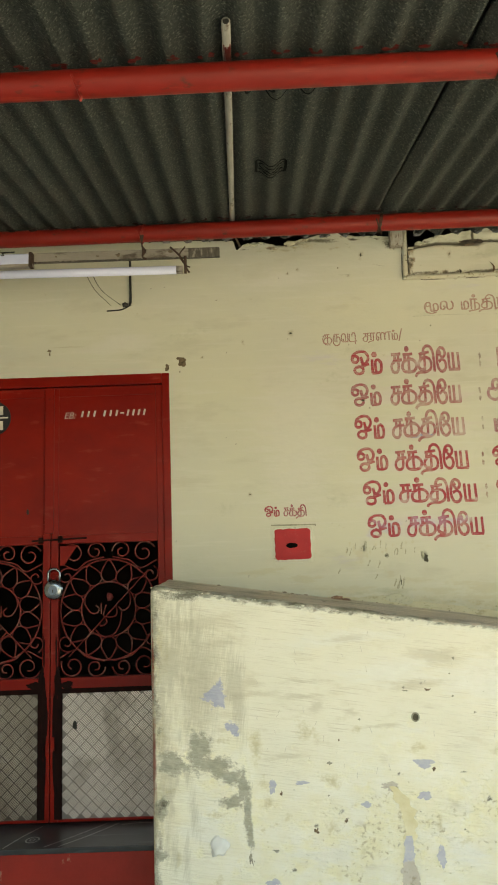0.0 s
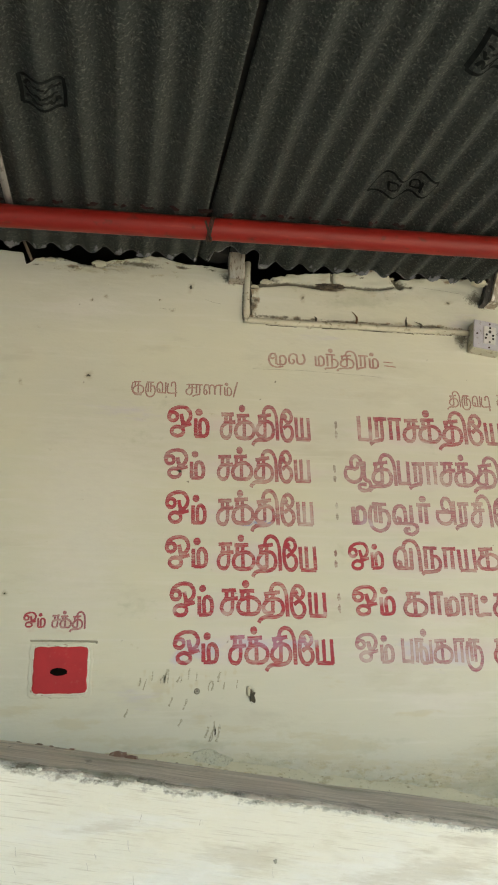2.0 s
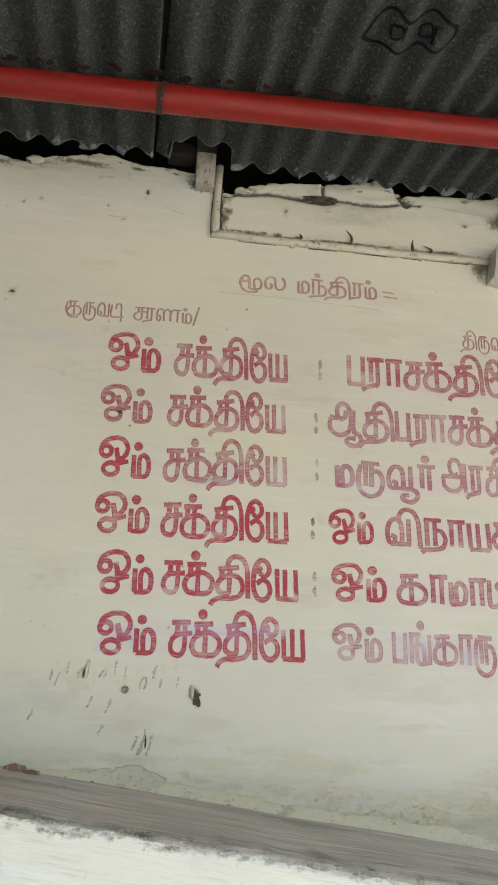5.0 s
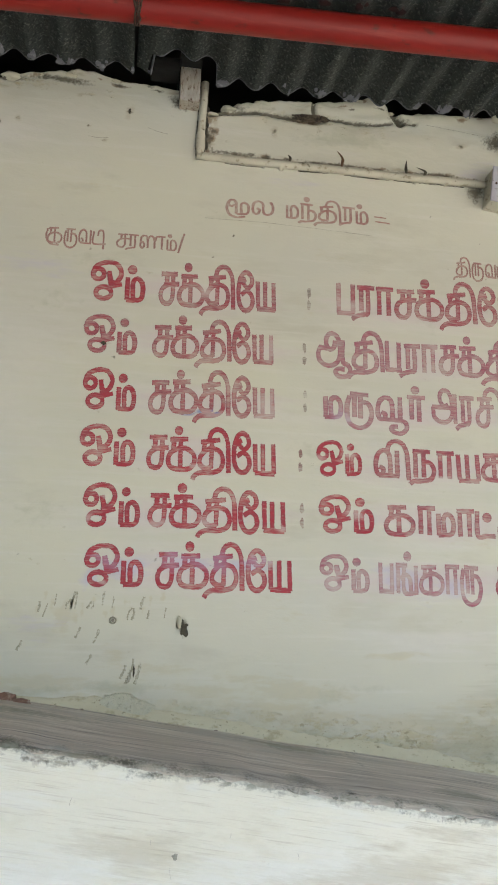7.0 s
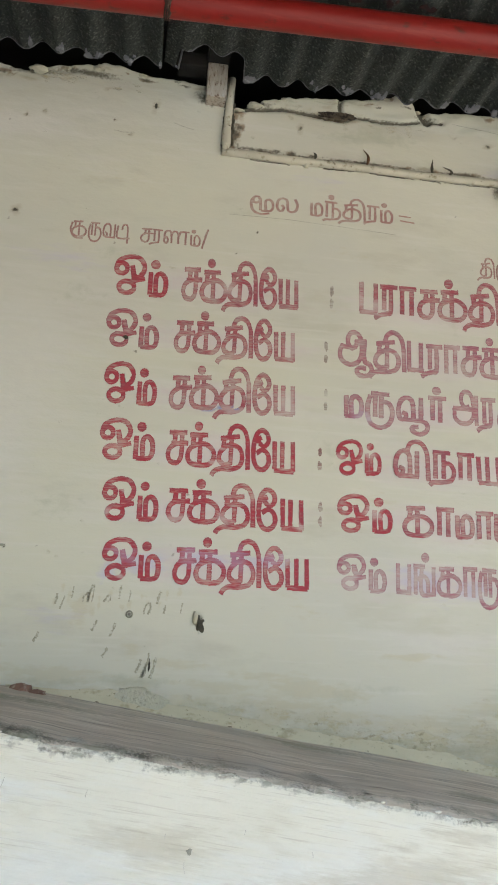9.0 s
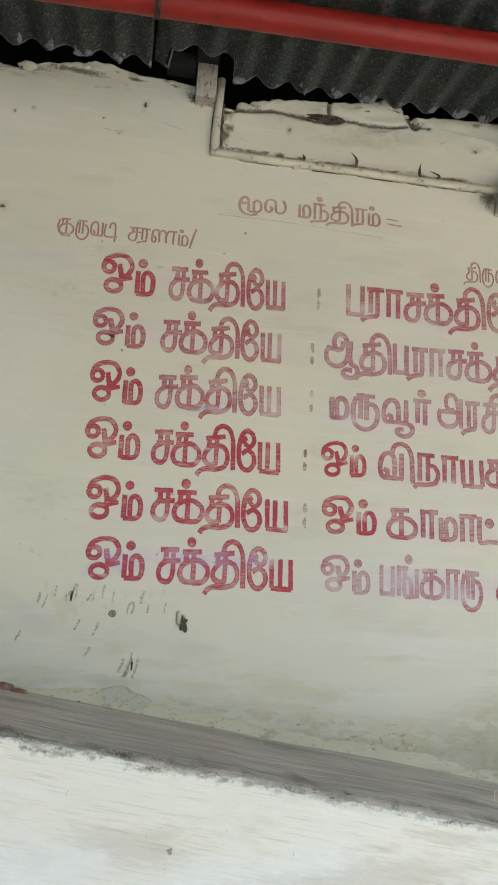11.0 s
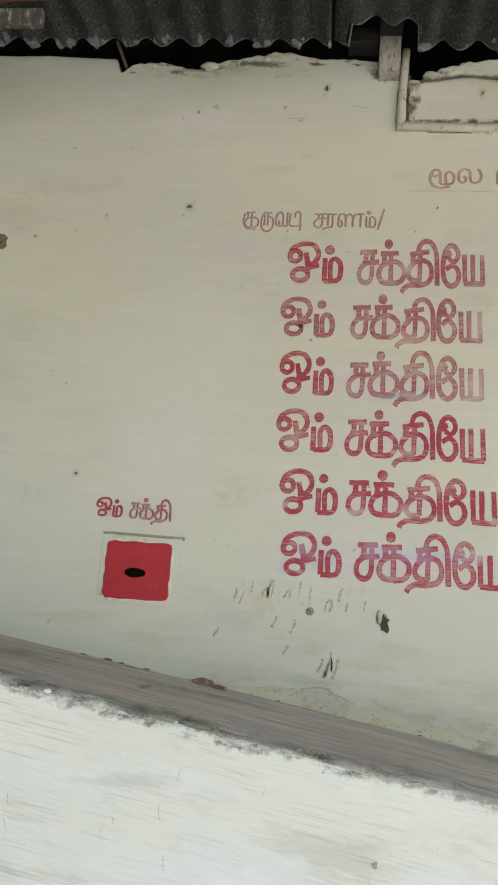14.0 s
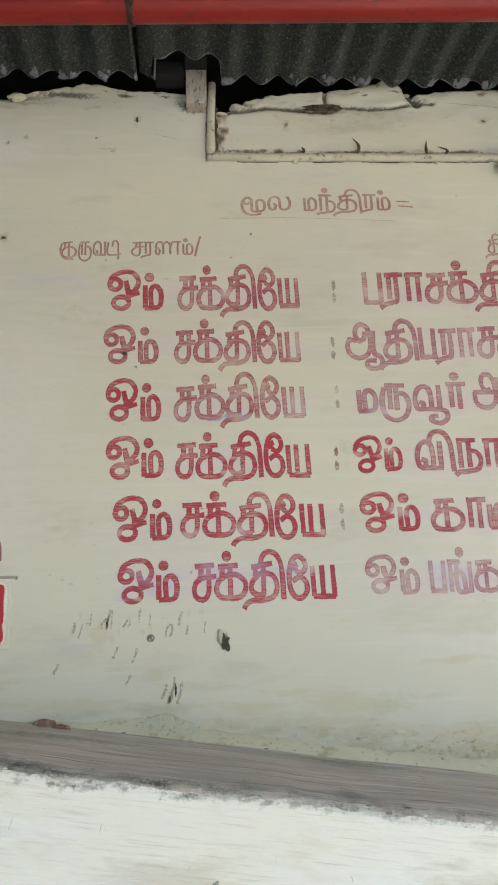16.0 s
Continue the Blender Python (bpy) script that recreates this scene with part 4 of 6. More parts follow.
word("திருவடி", 1.641, 2.729, 1.816, 2.732, 0.046, "small")
word("சரணம்", 1.835, 2.736, 2.011, 2.740, 0.047, "small")
word("ஓம்", 0.566, 2.557, 0.723, 2.561, 0.084, "strong")
word("சக்தியே", 0.756, 2.560, 1.093, 2.567, 0.090, "worn")
word("பராசக்தியே", 1.270, 2.574, 1.845, 2.584, 0.089, "worn")
word("ஓம்", 0.559, 2.403, 0.708, 2.405, 0.080, "worn")
word("சக்தியே", 0.745, 2.404, 1.086, 2.411, 0.086, "worn")
word("ஆதிபராசக்தியே", 1.211, 2.403, 1.948, 2.420, 0.085, "faded")
word("ஓம்", 0.567, 2.242, 0.712, 2.244, 0.080, "strong")
word("சக்தியே", 0.744, 2.244, 1.091, 2.253, 0.086, "worn")
word("மருவூர்", 1.227, 2.257, 1.533, 2.259, 0.076, "faded")
word("அரசியே", 1.549, 2.259, 1.889, 2.268, 0.082, "faded")
word("ஓம்", 0.569, 2.089, 0.718, 2.092, 0.081, "strong")
word("சக்தியே", 0.744, 2.090, 1.097, 2.093, 0.083, "strong")
word("ஓம்", 1.208, 2.092, 1.342, 2.101, 0.070, "strong")
word("விநாயகா", 1.371, 2.097, 1.837, 2.103, 0.078, "worn")
word("ஓம்", 0.588, 1.930, 0.739, 1.934, 0.080, "strong")
word("சக்தியே", 0.755, 1.936, 1.125, 1.936, 0.081, "strong")
word("ஓம்", 1.216, 1.937, 1.373, 1.942, 0.074, "strong")
word("காமாட்சியே", 1.399, 1.938, 1.968, 1.941, 0.078, "worn")
word("ஓம்", 0.602, 1.778, 0.756, 1.781, 0.077, "strong")
word("சக்தியே", 0.783, 1.781, 1.144, 1.783, 0.082, "strong")
word("ஓம்", 1.218, 1.783, 1.356, 1.784, 0.069, "faded")
word("பங்காரு", 1.380, 1.782, 1.678, 1.779, 0.076, "faded")
word("காமா", 1.712, 1.779, 1.942, 1.777, 0.081, "worn")
word("ஓம்", 0.124, 1.891, 0.197, 1.893, 0.035, "strong")
word("சக்தி", 0.212, 1.891, 0.321, 1.891, 0.038, "worn")
dots = random.Random(8)
wash = [("violet", 0.66, 1.845, 0.06, 0.035), ("violet", 0.83, 1.86, 0.07, 0.05), ("violet", 0.93, 1.85, 0.09, 0.06), ("violet", 1.05, 1.855, 0.07, 0.035), ("fade", 1.44, 1.83, 0.14, 0.06), ("fade", 1.60, 1.80, 0.10, 0.05), ("fade", 1.25, 1.80, 0.06, 0.05), ("violet", 1.28, 2.265, 0.05, 0.04), ("fade", 1.07, 2.28, 0.06, 0.07), ("fade", 0.92, 2.25, 0.09, 0.022), ("fade", 1.08, 2.45, 0.05, 0.06), ("blue", 0.925, 2.258, 0.018, 0.010), ("fade", 1.30, 2.60, 0.10, 0.05), ("fade", 1.30, 2.16, 0.03, 0.03)]
wash += [("fade", dots.uniform(0.55, 2.0), dots.choice((2.6, 2.445, 2.285, 2.13, 1.975, 1.82)) + dots.uniform(-0.04, 0.05), dots.uniform(0.02, 0.06), dots.uniform(0.008, 0.03)) for i in range(26)]
for i, ob in enumerate(WORDS):
    carry(ob, wash, 20)
for x, z, n in ((1.188, 2.611, 0.016), (1.174, 2.443, 0.015), (1.177, 2.304, 0.012), (1.164, 2.133, 0.012), (1.169, 1.980, 0.012)):
    for dz in (-0.0195, 0.0195):
        part("colon_dot", blob(x, FACE - 0.0008, z + dz, 0.0055, n, int(1000 * (x + z + dz)), thick=0.0003, ragged=0.22, n=20), LETTER["dark" if 1.9 < z < 2.2 else "grey"], wall)



# ---- sloping parapet in front of the wall ----
FRONT, P_L, P_R = 3.02, -0.342, 3.6


def cap_front(x):
    return 1.552 - 0.148 * x + 0.004 * noise.noise((x * 6, 0, 1)) + 0.003 * noise.noise((x * 25, 0, 2))


def cap_back(x):
    return 1.568 - 0.1445 * x + 0.004 * noise.noise((x * 4, 3, 1))


parapet = thing("wall_parapet", (P_L, FRONT, 0), "low sloping plastered parapet with flaking whitewash beside the door", "parapet", kind="structure")
face, cap = bmesh.new(), bmesh.new()
last_f = last_c = None
cols = np.concatenate((P_L + 0.028 * np.array((0.0, 0.02, 0.08, 0.18, 0.32, 0.5, 0.75)), np.arange(P_L + 0.028, 2.3, 0.007), np.linspace(2.3, P_R, 60)))
for x in cols:
    x = float(x)
    inset = max(0.0, 0.028 - (x - P_L))
    back = 0.028 - math.sqrt(0.028**2 - inset**2)
    lean = 0.001 * noise.noise((x * 2, 7, 0)) + back
    zf, zb = cap_front(x) - 0.7 * back, cap_back(x) - 0.5 * back
    crumble = 0.003 + 0.006 * noise.noise((x * 7, 9, 0)) + 0.006 * noise.noise((x * 38, 9, 4))
    rows = [(FRONT + 0.0, 0.0)]
    for z in np.linspace(0.2, 0.995, 105):
        zz = float(z) * (zf - 0.05)
        rows.append((FRONT + lean + 0.0012 * noise.noise((x * 3, zz * 3, 2)) + 0.0006 * noise.noise((x * 11, zz * 11, 5)), zz))
    drop = max(0.004, 0.008 + 0.8 * crumble)
    rows += [(FRONT + lean, zf - 0.05), (FRONT + lean, zf - 0.04), (FRONT + lean, zf - 0.03), (FRONT + lean + 0.001, zf - drop - 0.010), (FRONT + lean + 0.002, zf - drop - 0.005), (FRONT + lean + 0.006, zf - drop)]
    now_f = [face.verts.new((x, y, z)) for y, z in rows]
    y0, z0 = rows[-1]
    crows = [(y0, z0), (FRONT + back + 0.012 + 0.4 * abs(crumble), zf - 0.005), (FRONT + back + 0.03, zf)] + [(FRONT + back + 0.03 + (FACE - FRONT - back - 0.03) * k, zf + (zb - zf) * k + 0.004 * noise.noise((x * 5, k * 4, 6))) for k in (0.12, 0.3, 0.5, 0.7, 0.88)] + [(FACE + 0.004, zb + 0.004)]
    now_c = [cap.verts.new((x, y, z)) for y, z in crows]
    if last_f:
        for k in range(len(now_f) - 1):
            face.faces.new((last_f[k], now_f[k], now_f[k + 1], last_f[k + 1]))
        for k in range(len(now_c) - 1):
            cap.faces.new((last_c[k], now_c[k], now_c[k + 1], last_c[k + 1]))
    else:
        first = [v.co.copy() for v in now_f + now_c[1:]]
    last_f, last_c = now_f, now_c
endv = [face.verts.new((v.x, v.y, v.z)) for v in first] + [face.verts.new((P_L, FACE, 0))]
face.faces.new(endv[::-1])
bmesh.ops.recalc_face_normals(face, faces=face.faces)
face_skin = part("whitewashed_face", face, WHITEWASH, parapet, "flaking cream whitewash", True)
cap_skin = part("cement_cap", cap, CEMENT, parapet, "grey-brown dusty cement top", True)
b = bmesh.new()
for i in range(90):
    x = rnd.uniform(P_L, 2.2)
    s = rnd.uniform(0.35, 1.0) ** 2
    lump(x, FRONT + rnd.uniform(0.002, 0.016), cap_front(x) - 0.006 - rnd.uniform(0.0, 0.012), 0.007 * s, 0.004 * s, 0.004 * s, 200 + i, b, 2)
part("lime_crumbs", b, WHITEWASH, parapet, "crumbled whitewash along the edge", kind="stuff")
b = bmesh.new()
for i in range(220):
    x = rnd.uniform(P_L, 2.2)
    s = rnd.uniform(0.3, 1.0) ** 3
    lump(x, FRONT + rnd.uniform(0.004, 0.04), cap_front(x) - rnd.uniform(0.002, 0.012), 0.008 * s, 0.005 * s, 0.003 * s, 500 + i, b, 1)
part("dirt_crumbs", b, BARE, parapet, "grey dirt along the edge", kind="stuff")
flakes = [
    ("streak", -0.27, 1.30, 0.07, 0.28),
    ("brown", -0.18, 1.22, 0.24, 0.42, 0.62),
    ("streak", -0.16, 1.28, 0.20, 0.34, 0.62),
    ("brown", -0.28, 0.85, 0.10, 0.40, 0.6),
    ("streak", -0.30, 1.15, 0.04, 0.40),
    ("brown", -0.15, 1.45, 0.25, 0.06),
    ("streak", -0.02, 1.2, 0.06, 0.3),
    ("soot_shade", -0.20, 1.56, 0.16, 0.025),
    # flaking low on the face, its colour also carrying the downward light gradient
    ("flaky", 0.50, 0.66, 0.75, 0.42, 1.0),
    ("flaky", 1.0, 0.75, 0.6, 0.35, 0.9),
    ("flaky", -0.02, 0.80, 0.28, 0.26, 0.8),
    ("flaky", -0.25, 0.9, 0.10, 0.5, 0.45),
    ("ochre", 0.05, 1.0, 0.05, 0.08),
    ("white", 0.6, 1.25, 0.35, 0.08),
    ("white", 1.65, 1.10, 0.75, 0.28, 1.0),
    ("white", 1.1, 1.22, 0.45, 0.14, 0.85),
    ("white", -0.15, 0.70, 0.14, 0.12),
    ("white", 0.3, 0.60, 0.15, 0.08),
    ("white", 0.9, 1.20, 0.3, 0.12),
    ("white", 0.8, 0.60, 0.12, 0.10),
    ("white", 1.3, 1.18, 0.4, 0.08),
    ("white", 0.4, 1.38, 0.3, 0.05),
    ("lilac", -0.10, 1.19, 0.07, 0.06),
    ("lilac", -0.085, 1.165, 0.05, 0.05),
    ("lilac", -0.035, 1.06, 0.045, 0.045),
    ("grey", -0.265, 0.938, 0.10, 0.055),
    ("grey", -0.165, 0.985, 0.075, 0.09),
    ("grey", -0.11, 0.93, 0.09, 0.06),
    ("grey", -0.05, 0.89, 0.09, 0.035),
    ("grey", 0.0, 0.85, 0.035, 0.08),
    ("grey", 0.01, 0.76, 0.022, 0.11),
    ("grey", 0.02, 0.68, 0.022, 0.07),
    ("grey", -0.04, 0.80, 0.07, 0.04),
    ("grey", -0.31, 0.78, 0.04, 0.06),
    ("grey", -0.31, 0.62, 0.035, 0.03),
    ("soot_shade", 0.62, 1.19, 0.015, 0.008),
    ("soot_shade", 0.69, 1.205, 0.018, 0.008),
    ("soot_shade", -0.30, 0.80, 0.025, 0.03),
    ("red", -0.335, 0.95, 0.012, 0.35),
    ("red", -0.335, 1.3, 0.010, 0.25),
    ("brown", 1.2, 1.25, 0.3, 0.06),
    ("brown", 0.75, 1.3, 0.2, 0.05),
]
for i in range(120):
    x = P_L + 2.5 * (i + rnd.random()) / 120
    z = cap_front(x)
    flakes.append(("soot_shade" if i % 3 == 0 else "cap", x, z - rnd.uniform(0.0, 0.016), rnd.uniform(0.02, 0.06), rnd.uniform(0.008, 0.018), rnd.uniform(0.35, 0.55) if x < 0.65 else 0.4))
    flakes.append(("white", x + 0.02, z - rnd.uniform(0.015, 0.05), rnd.uniform(0.02, 0.07), rnd.uniform(0.008, 0.02), 0.4))
for i in range(26):
    x, z = rnd.uniform(-0.3, 1.3), rnd.uniform(0.4, 1.05)
    flakes.append((rnd.choice(("ochre", "ochre", "white", "ochre", "ochre", "brown")), x, z, rnd.uniform(0.03, 0.12), rnd.uniform(0.02, 0.08), rnd.uniform(0.3, 0.5)))
for i in range(26):
    flakes.append(("brown", rnd.uniform(-0.3, 2.0), rnd.uniform(0.9, 1.4), rnd.uniform(0.05, 0.2), rnd.uniform(0.010, 0.03)))
for i in range(10):
    flakes.append(("streak", -0.33 + 0.022 * i + rnd.uniform(-0.01, 0.01), rnd.uniform(1.2, 1.45), rnd.uniform(0.012, 0.03), rnd.uniform(0.1, 0.3)))
for i in range(60):
    flakes.append((rnd.choice(("streak", "streak", "brown", "ochre")), P_L + abs(rnd.gauss(0, 0.07)), rnd.uniform(0.6, 1.55), rnd.uniform(0.012, 0.04), rnd.uniform(0.05, 0.2), 0.55))
for i in range(40):
    flakes.append((rnd.choice(("ochre", "ochre", "brown", "white")), rnd.uniform(-0.3, 1.2), rnd.uniform(0.4, 1.05), rnd.uniform(0.02, 0.07), rnd.uniform(0.015, 0.05), rnd.uniform(0.4, 0.6)))
for i in range(40):
    flakes.append((rnd.choice(("cap", "soot_shade", "streak", "cap")), P_L + rnd.uniform(0.0, 0.03), rnd.uniform(0.5, 1.58), rnd.uniform(0.010, 0.03), rnd.uniform(0.02, 0.08), rnd.uniform(0.4, 0.65)))
for i in range(14):
    flakes.append(("soot_shade", rnd.uniform(0.0, 1.1), rnd.uniform(0.45, 1.0), rnd.uniform(0.008, 0.02), rnd.uniform(0.006, 0.014)))
for i in range(150):
    x = P_L + abs(rnd.gauss(0, 0.7))
    flakes.append((("soot_shade", "cap", "cap", "grey")[i % 4], x, cap_front(x) - rnd.uniform(0.002, 0.024), rnd.uniform(0.010, 0.04), rnd.uniform(0.004, 0.011), rnd.uniform(0.45, 0.72)))
flakes = [(*row[:5], 0.6) if row[0] == "ochre" and len(row) == 5 else row for row in flakes]
carry(face_skin, flakes, 11)
edge = []
for i in range(110):
    x = P_L + 2.5 * (i + rnd.random()) / 110
    edge.append((("soot_shade", "moss", "soot_shade")[i % 3], x, FRONT + rnd.uniform(0.008, 0.05), rnd.uniform(0.03, 0.08), rnd.uniform(0.012, 0.035), 0.75 if x < 0.7 else 0.5))
for i in range(50):
    x = P_L + 2.5 * rnd.random()
    edge.append((rnd.choice(("sand", "sand", "moss")), x, rnd.uniform(FRONT + 0.05, FACE), rnd.uniform(0.10, 0.35), rnd.uniform(0.02, 0.08)))
for i in range(40):
    edge.append(("soot_shade", P_L + 2.4 * rnd.random(), FACE - rnd.uniform(0.0, 0.012), rnd.uniform(0.02, 0.06), 0.010))
for i in range(30):
    edge.append(("soot_shade", P_L + 2.4 * rnd.random(), rnd.uniform(FRONT + 0.04, FACE), rnd.uniform(0.006, 0.02), rnd.uniform(0.006, 0.012)))
for i in range(150):
    x = P_L + abs(rnd.gauss(0, 0.6))
    edge.append((("soot_shade", "soot_shade", "moss", "white")[i % 4], x, FRONT + abs(rnd.gauss(0, 0.055)), rnd.uniform(0.02, 0.08), rnd.uniform(0.008, 0.025), rnd.uniform(0.5, 0.75)))
for i in range(34):
    edge.append((rnd.choice(("moss", "sand", "moss")), P_L + abs(rnd.gauss(0, 0.3)), rnd.uniform(FRONT, FACE), rnd.uniform(0.05, 0.2), rnd.uniform(0.02, 0.08), rnd.uniform(0.35, 0.6)))
carry(cap_skin, edge, 12, 1)
# thin plaster skirt where the wall meets the cap
b = bmesh.new()
last = None
for x in np.arange(0.40, 2.3, 0.008):
    x = float(x)
    grow = min(1.0, (x - 0.40) / 0.25)
    up = grow * max(0.0, 0.024 + 0.016 * noise.noise((x * 7, 1, 4)) + 0.006 * noise.noise((x * 28, 1, 4)))
    out = grow * max(0.002, 0.008 + 0.006 * noise.noise((x * 6, 8, 4)) + 0.002 * noise.noise((x * 30, 8, 4)))
    zb = cap_back(x)
    now = [b.verts.new(q) for q in ((x, FACE - out, zb - 0.004), (x, FACE - out, zb + 0.006), (x, FACE - 0.45 * out - 0.002, zb + 0.006 + 0.35 * up), (x, FACE - 0.003, zb + 0.006 + up), (x, FACE + 0.002, zb + 0.008 + up))]
    if last:
        for k in range(4):
            b.faces.new((last[k], now[k], now[k + 1], last[k + 1]))
    last = now
bmesh.ops.recalc_face_normals(b, faces=b.faces)
part("plaster_skirt", b, SKIRT, wall, "pale plaster skirt over the ledge", True)
for i in range(22):
    x, z = rnd.uniform(-0.3, 1.3), rnd.uniform(0.45, 1.3)
    r = rnd.uniform(0.0015, 0.0045)
    part("pock_mark", blob(x, FRONT - 0.0012, z, r, r * rnd.uniform(0.5, 1.1), 400 + i, thick=0.0018, ragged=0.5, n=9), BARE, parapet)
nick = random.Random(63)
b = bmesh.new()
for i in range(70):
    x, z, n = nick.uniform(-0.3, 2.0), nick.uniform(0.85, 1.42), nick.uniform(0.003, 0.013)
    lean_x = nick.uniform(-0.5, 0.5) * n
    ribbon([(x - lean_x, z - n), (x + nick.uniform(-0.002, 0.002), z), (x + lean_x, z + n)], nick.uniform(0.0008, 0.0022), FRONT, 0.0022, b, i)
part("scratch", b, CHANNEL, parapet, "fine scratches in the whitewash", kind="stuff")
part("drill_hole", blob(0.657, FRONT, 1.079, 0.0125, 0.0145, 11, thick=0.003, ragged=0.08), DIRT, parapet, "dark drilled hole")
b = tube([(0.657 + 0.013 * math.cos(a), FRONT - 0.001, 1.079 + 0.015 * math.sin(a)) for a in np.linspace(0, math.tau, 21)[:-1]], 0.003, sides=6, closed=True)
part("hole_rim", b, BARE, parapet, smooth=True)
part("lime_knob", lump(-0.10, FRONT, 0.645, 0.036, 0.020, 0.033, 6, cuts=3), LIME, parapet, "white lime lump", True)
for x, z, rx, rz in ((0.678, 0.912, 0.036, 0.015), (0.11, 0.847, 0.013, 0.023), (0.218, 0.857, 0.025, 0.007), (0.458, 0.774, 0.018, 0.009), (0.673, 0.799, 0.021, 0.016), (0.723, 0.581, 0.016, 0.034), (0.099, 0.515, 0.026, 0.011)):
    part("bare_patch", blob(x, FRONT - 0.0004, z, rx, rz, int(1000 * x + 90 * z), thick=0.0005, ragged=0.34, n=44), LILAC, parapet, "old lilac paint laid bare")


def band(rows, y, seed):
    """A ragged upright patch along a line: rows of (x, z, half width)."""
    bm, last = bmesh.new(), None
    x, z, w = (np.array(c) for c in zip(*rows))
    for t in np.linspace(0, len(rows) - 1, 14 * len(rows)):
        k = [float(np.interp(t, range(len(rows)), c)) for c in (x, z, w)]
        jag = [0.45 * k[2] * noise.noise((k[1] * 45, side, seed)) + 0.25 * k[2] * noise.noise((k[1] * 160, side, seed)) for side in (1, 5)]
        now = [bm.verts.new((k[0] - k[2] + jag[0], y, k[1])), bm.verts.new((k[0] + k[2] + jag[1], y, k[1]))]
        if last:
            bm.faces.new((last[0], now[0], now[1], last[1]))
        last = now
    bmesh.ops.recalc_face_normals(bm, faces=bm.faces)
    for f in bm.faces:
        if f.normal.y > 0:
            f.normal_flip()
    return bm


part("bare_channel", band(((0.555, 0.835, 0.010), (0.578, 0.80, 0.024), (0.606, 0.75, 0.026), (0.614, 0.69, 0.022), (0.606, 0.63, 0.020)), FRONT - 0.0022, 3), OCHRE, parapet, "ochre undercoat laid bare")
part("bare_channel", band(((0.604, 0.66, 0.014), (0.602, 0.60, 0.019), (0.596, 0.56, 0.020)), FRONT - 0.0026, 6), LILAC, parapet, "old lilac paint laid bare")
part("bare_channel", band(((0.602, 0.572, 0.016), (0.598, 0.54, 0.030), (0.605, 0.50, 0.034), (0.60, 0.44, 0.045)), FRONT - 0.0030, 9), CHANNEL, parapet, "bare brownish cement")
part("bare_patch", blob(0.545, FRONT - 0.0012, 0.835, 0.032, 0.014, 28, thick=0.0006, ragged=0.4, n=60), CHANNEL, parapet, "bare brownish cement")
part("chip_hollow", blob(0.563, FRONT - 0.0006, 0.827, 0.011, 0.019, 33, thick=0.0006, ragged=0.3, n=36), EARTH, parapet)
for i, (x, z, rx, rz) in enumerate(((0.625, 1.176, 0.009, 0.003), (0.708, 1.178, 0.010, 0.004), (0.881, 1.089, 0.006, 0.003), (0.363, 1.006, 0.004, 0.004), (0.827, 0.877, 0.011, 0.003), (0.377, 0.720, 0.006, 0.007), (0.113, 0.623, 0.012, 0.004), (0.266, 0.686, 0.006, 0.008), (0.019, 0.603, 0.007, 0.024), (0.139, 0.823, 0.006, 0.006), (0.322, 0.925, 0.007, 0.006), (0.714, 0.892, 0.008, 0.006))):
    part("chip_hollow", blob(x, FRONT - 0.0005, z, rx, rz, 140 + i, thick=0.0007, ragged=0.6, n=24), EARTH if i % 2 else BARE, parapet)
for i, (x, r) in enumerate(((0.14, 0.010), (0.20, 0.016), (0.235, 0.011), (0.30, 0.014), (0.62, 0.010), (0.95, 0.009), (-0.1, 0.012))):
    part("joint_crumb", lump(x, FACE - 0.005, cap_back(x) + 0.003, r * 0.8, 0.005, r * 0.3, 70 + i), CLAY if i == 3 else EARTH, parapet)
part("plaster_crumb", lump(0.44, FACE - 0.02, cap_back(0.44) + 0.006, 0.030, 0.014, 0.012, 3), CLAY, parapet)
part("plaster_crumb", lump(0.48, FACE - 0.03, cap_back(0.48) + 0.003, 0.022, 0.010, 0.007, 8), CLAY, parapet)

# ---- lean-to roof ----
def roof_z(y):
    return 2.944 + 0.152 * (y - 1.75)


PITCH, DEEP = 0.0945, 0.0150


def wave(x, low):
    return DEEP * (1 - math.cos(math.tau * (x - low) / PITCH))


roof = thing("lean_to_roof", (0.6, 0.55, roof_z(0.55)), "lean-to roof of dark corrugated cement sheets on red pipes", "roof", kind="structure")


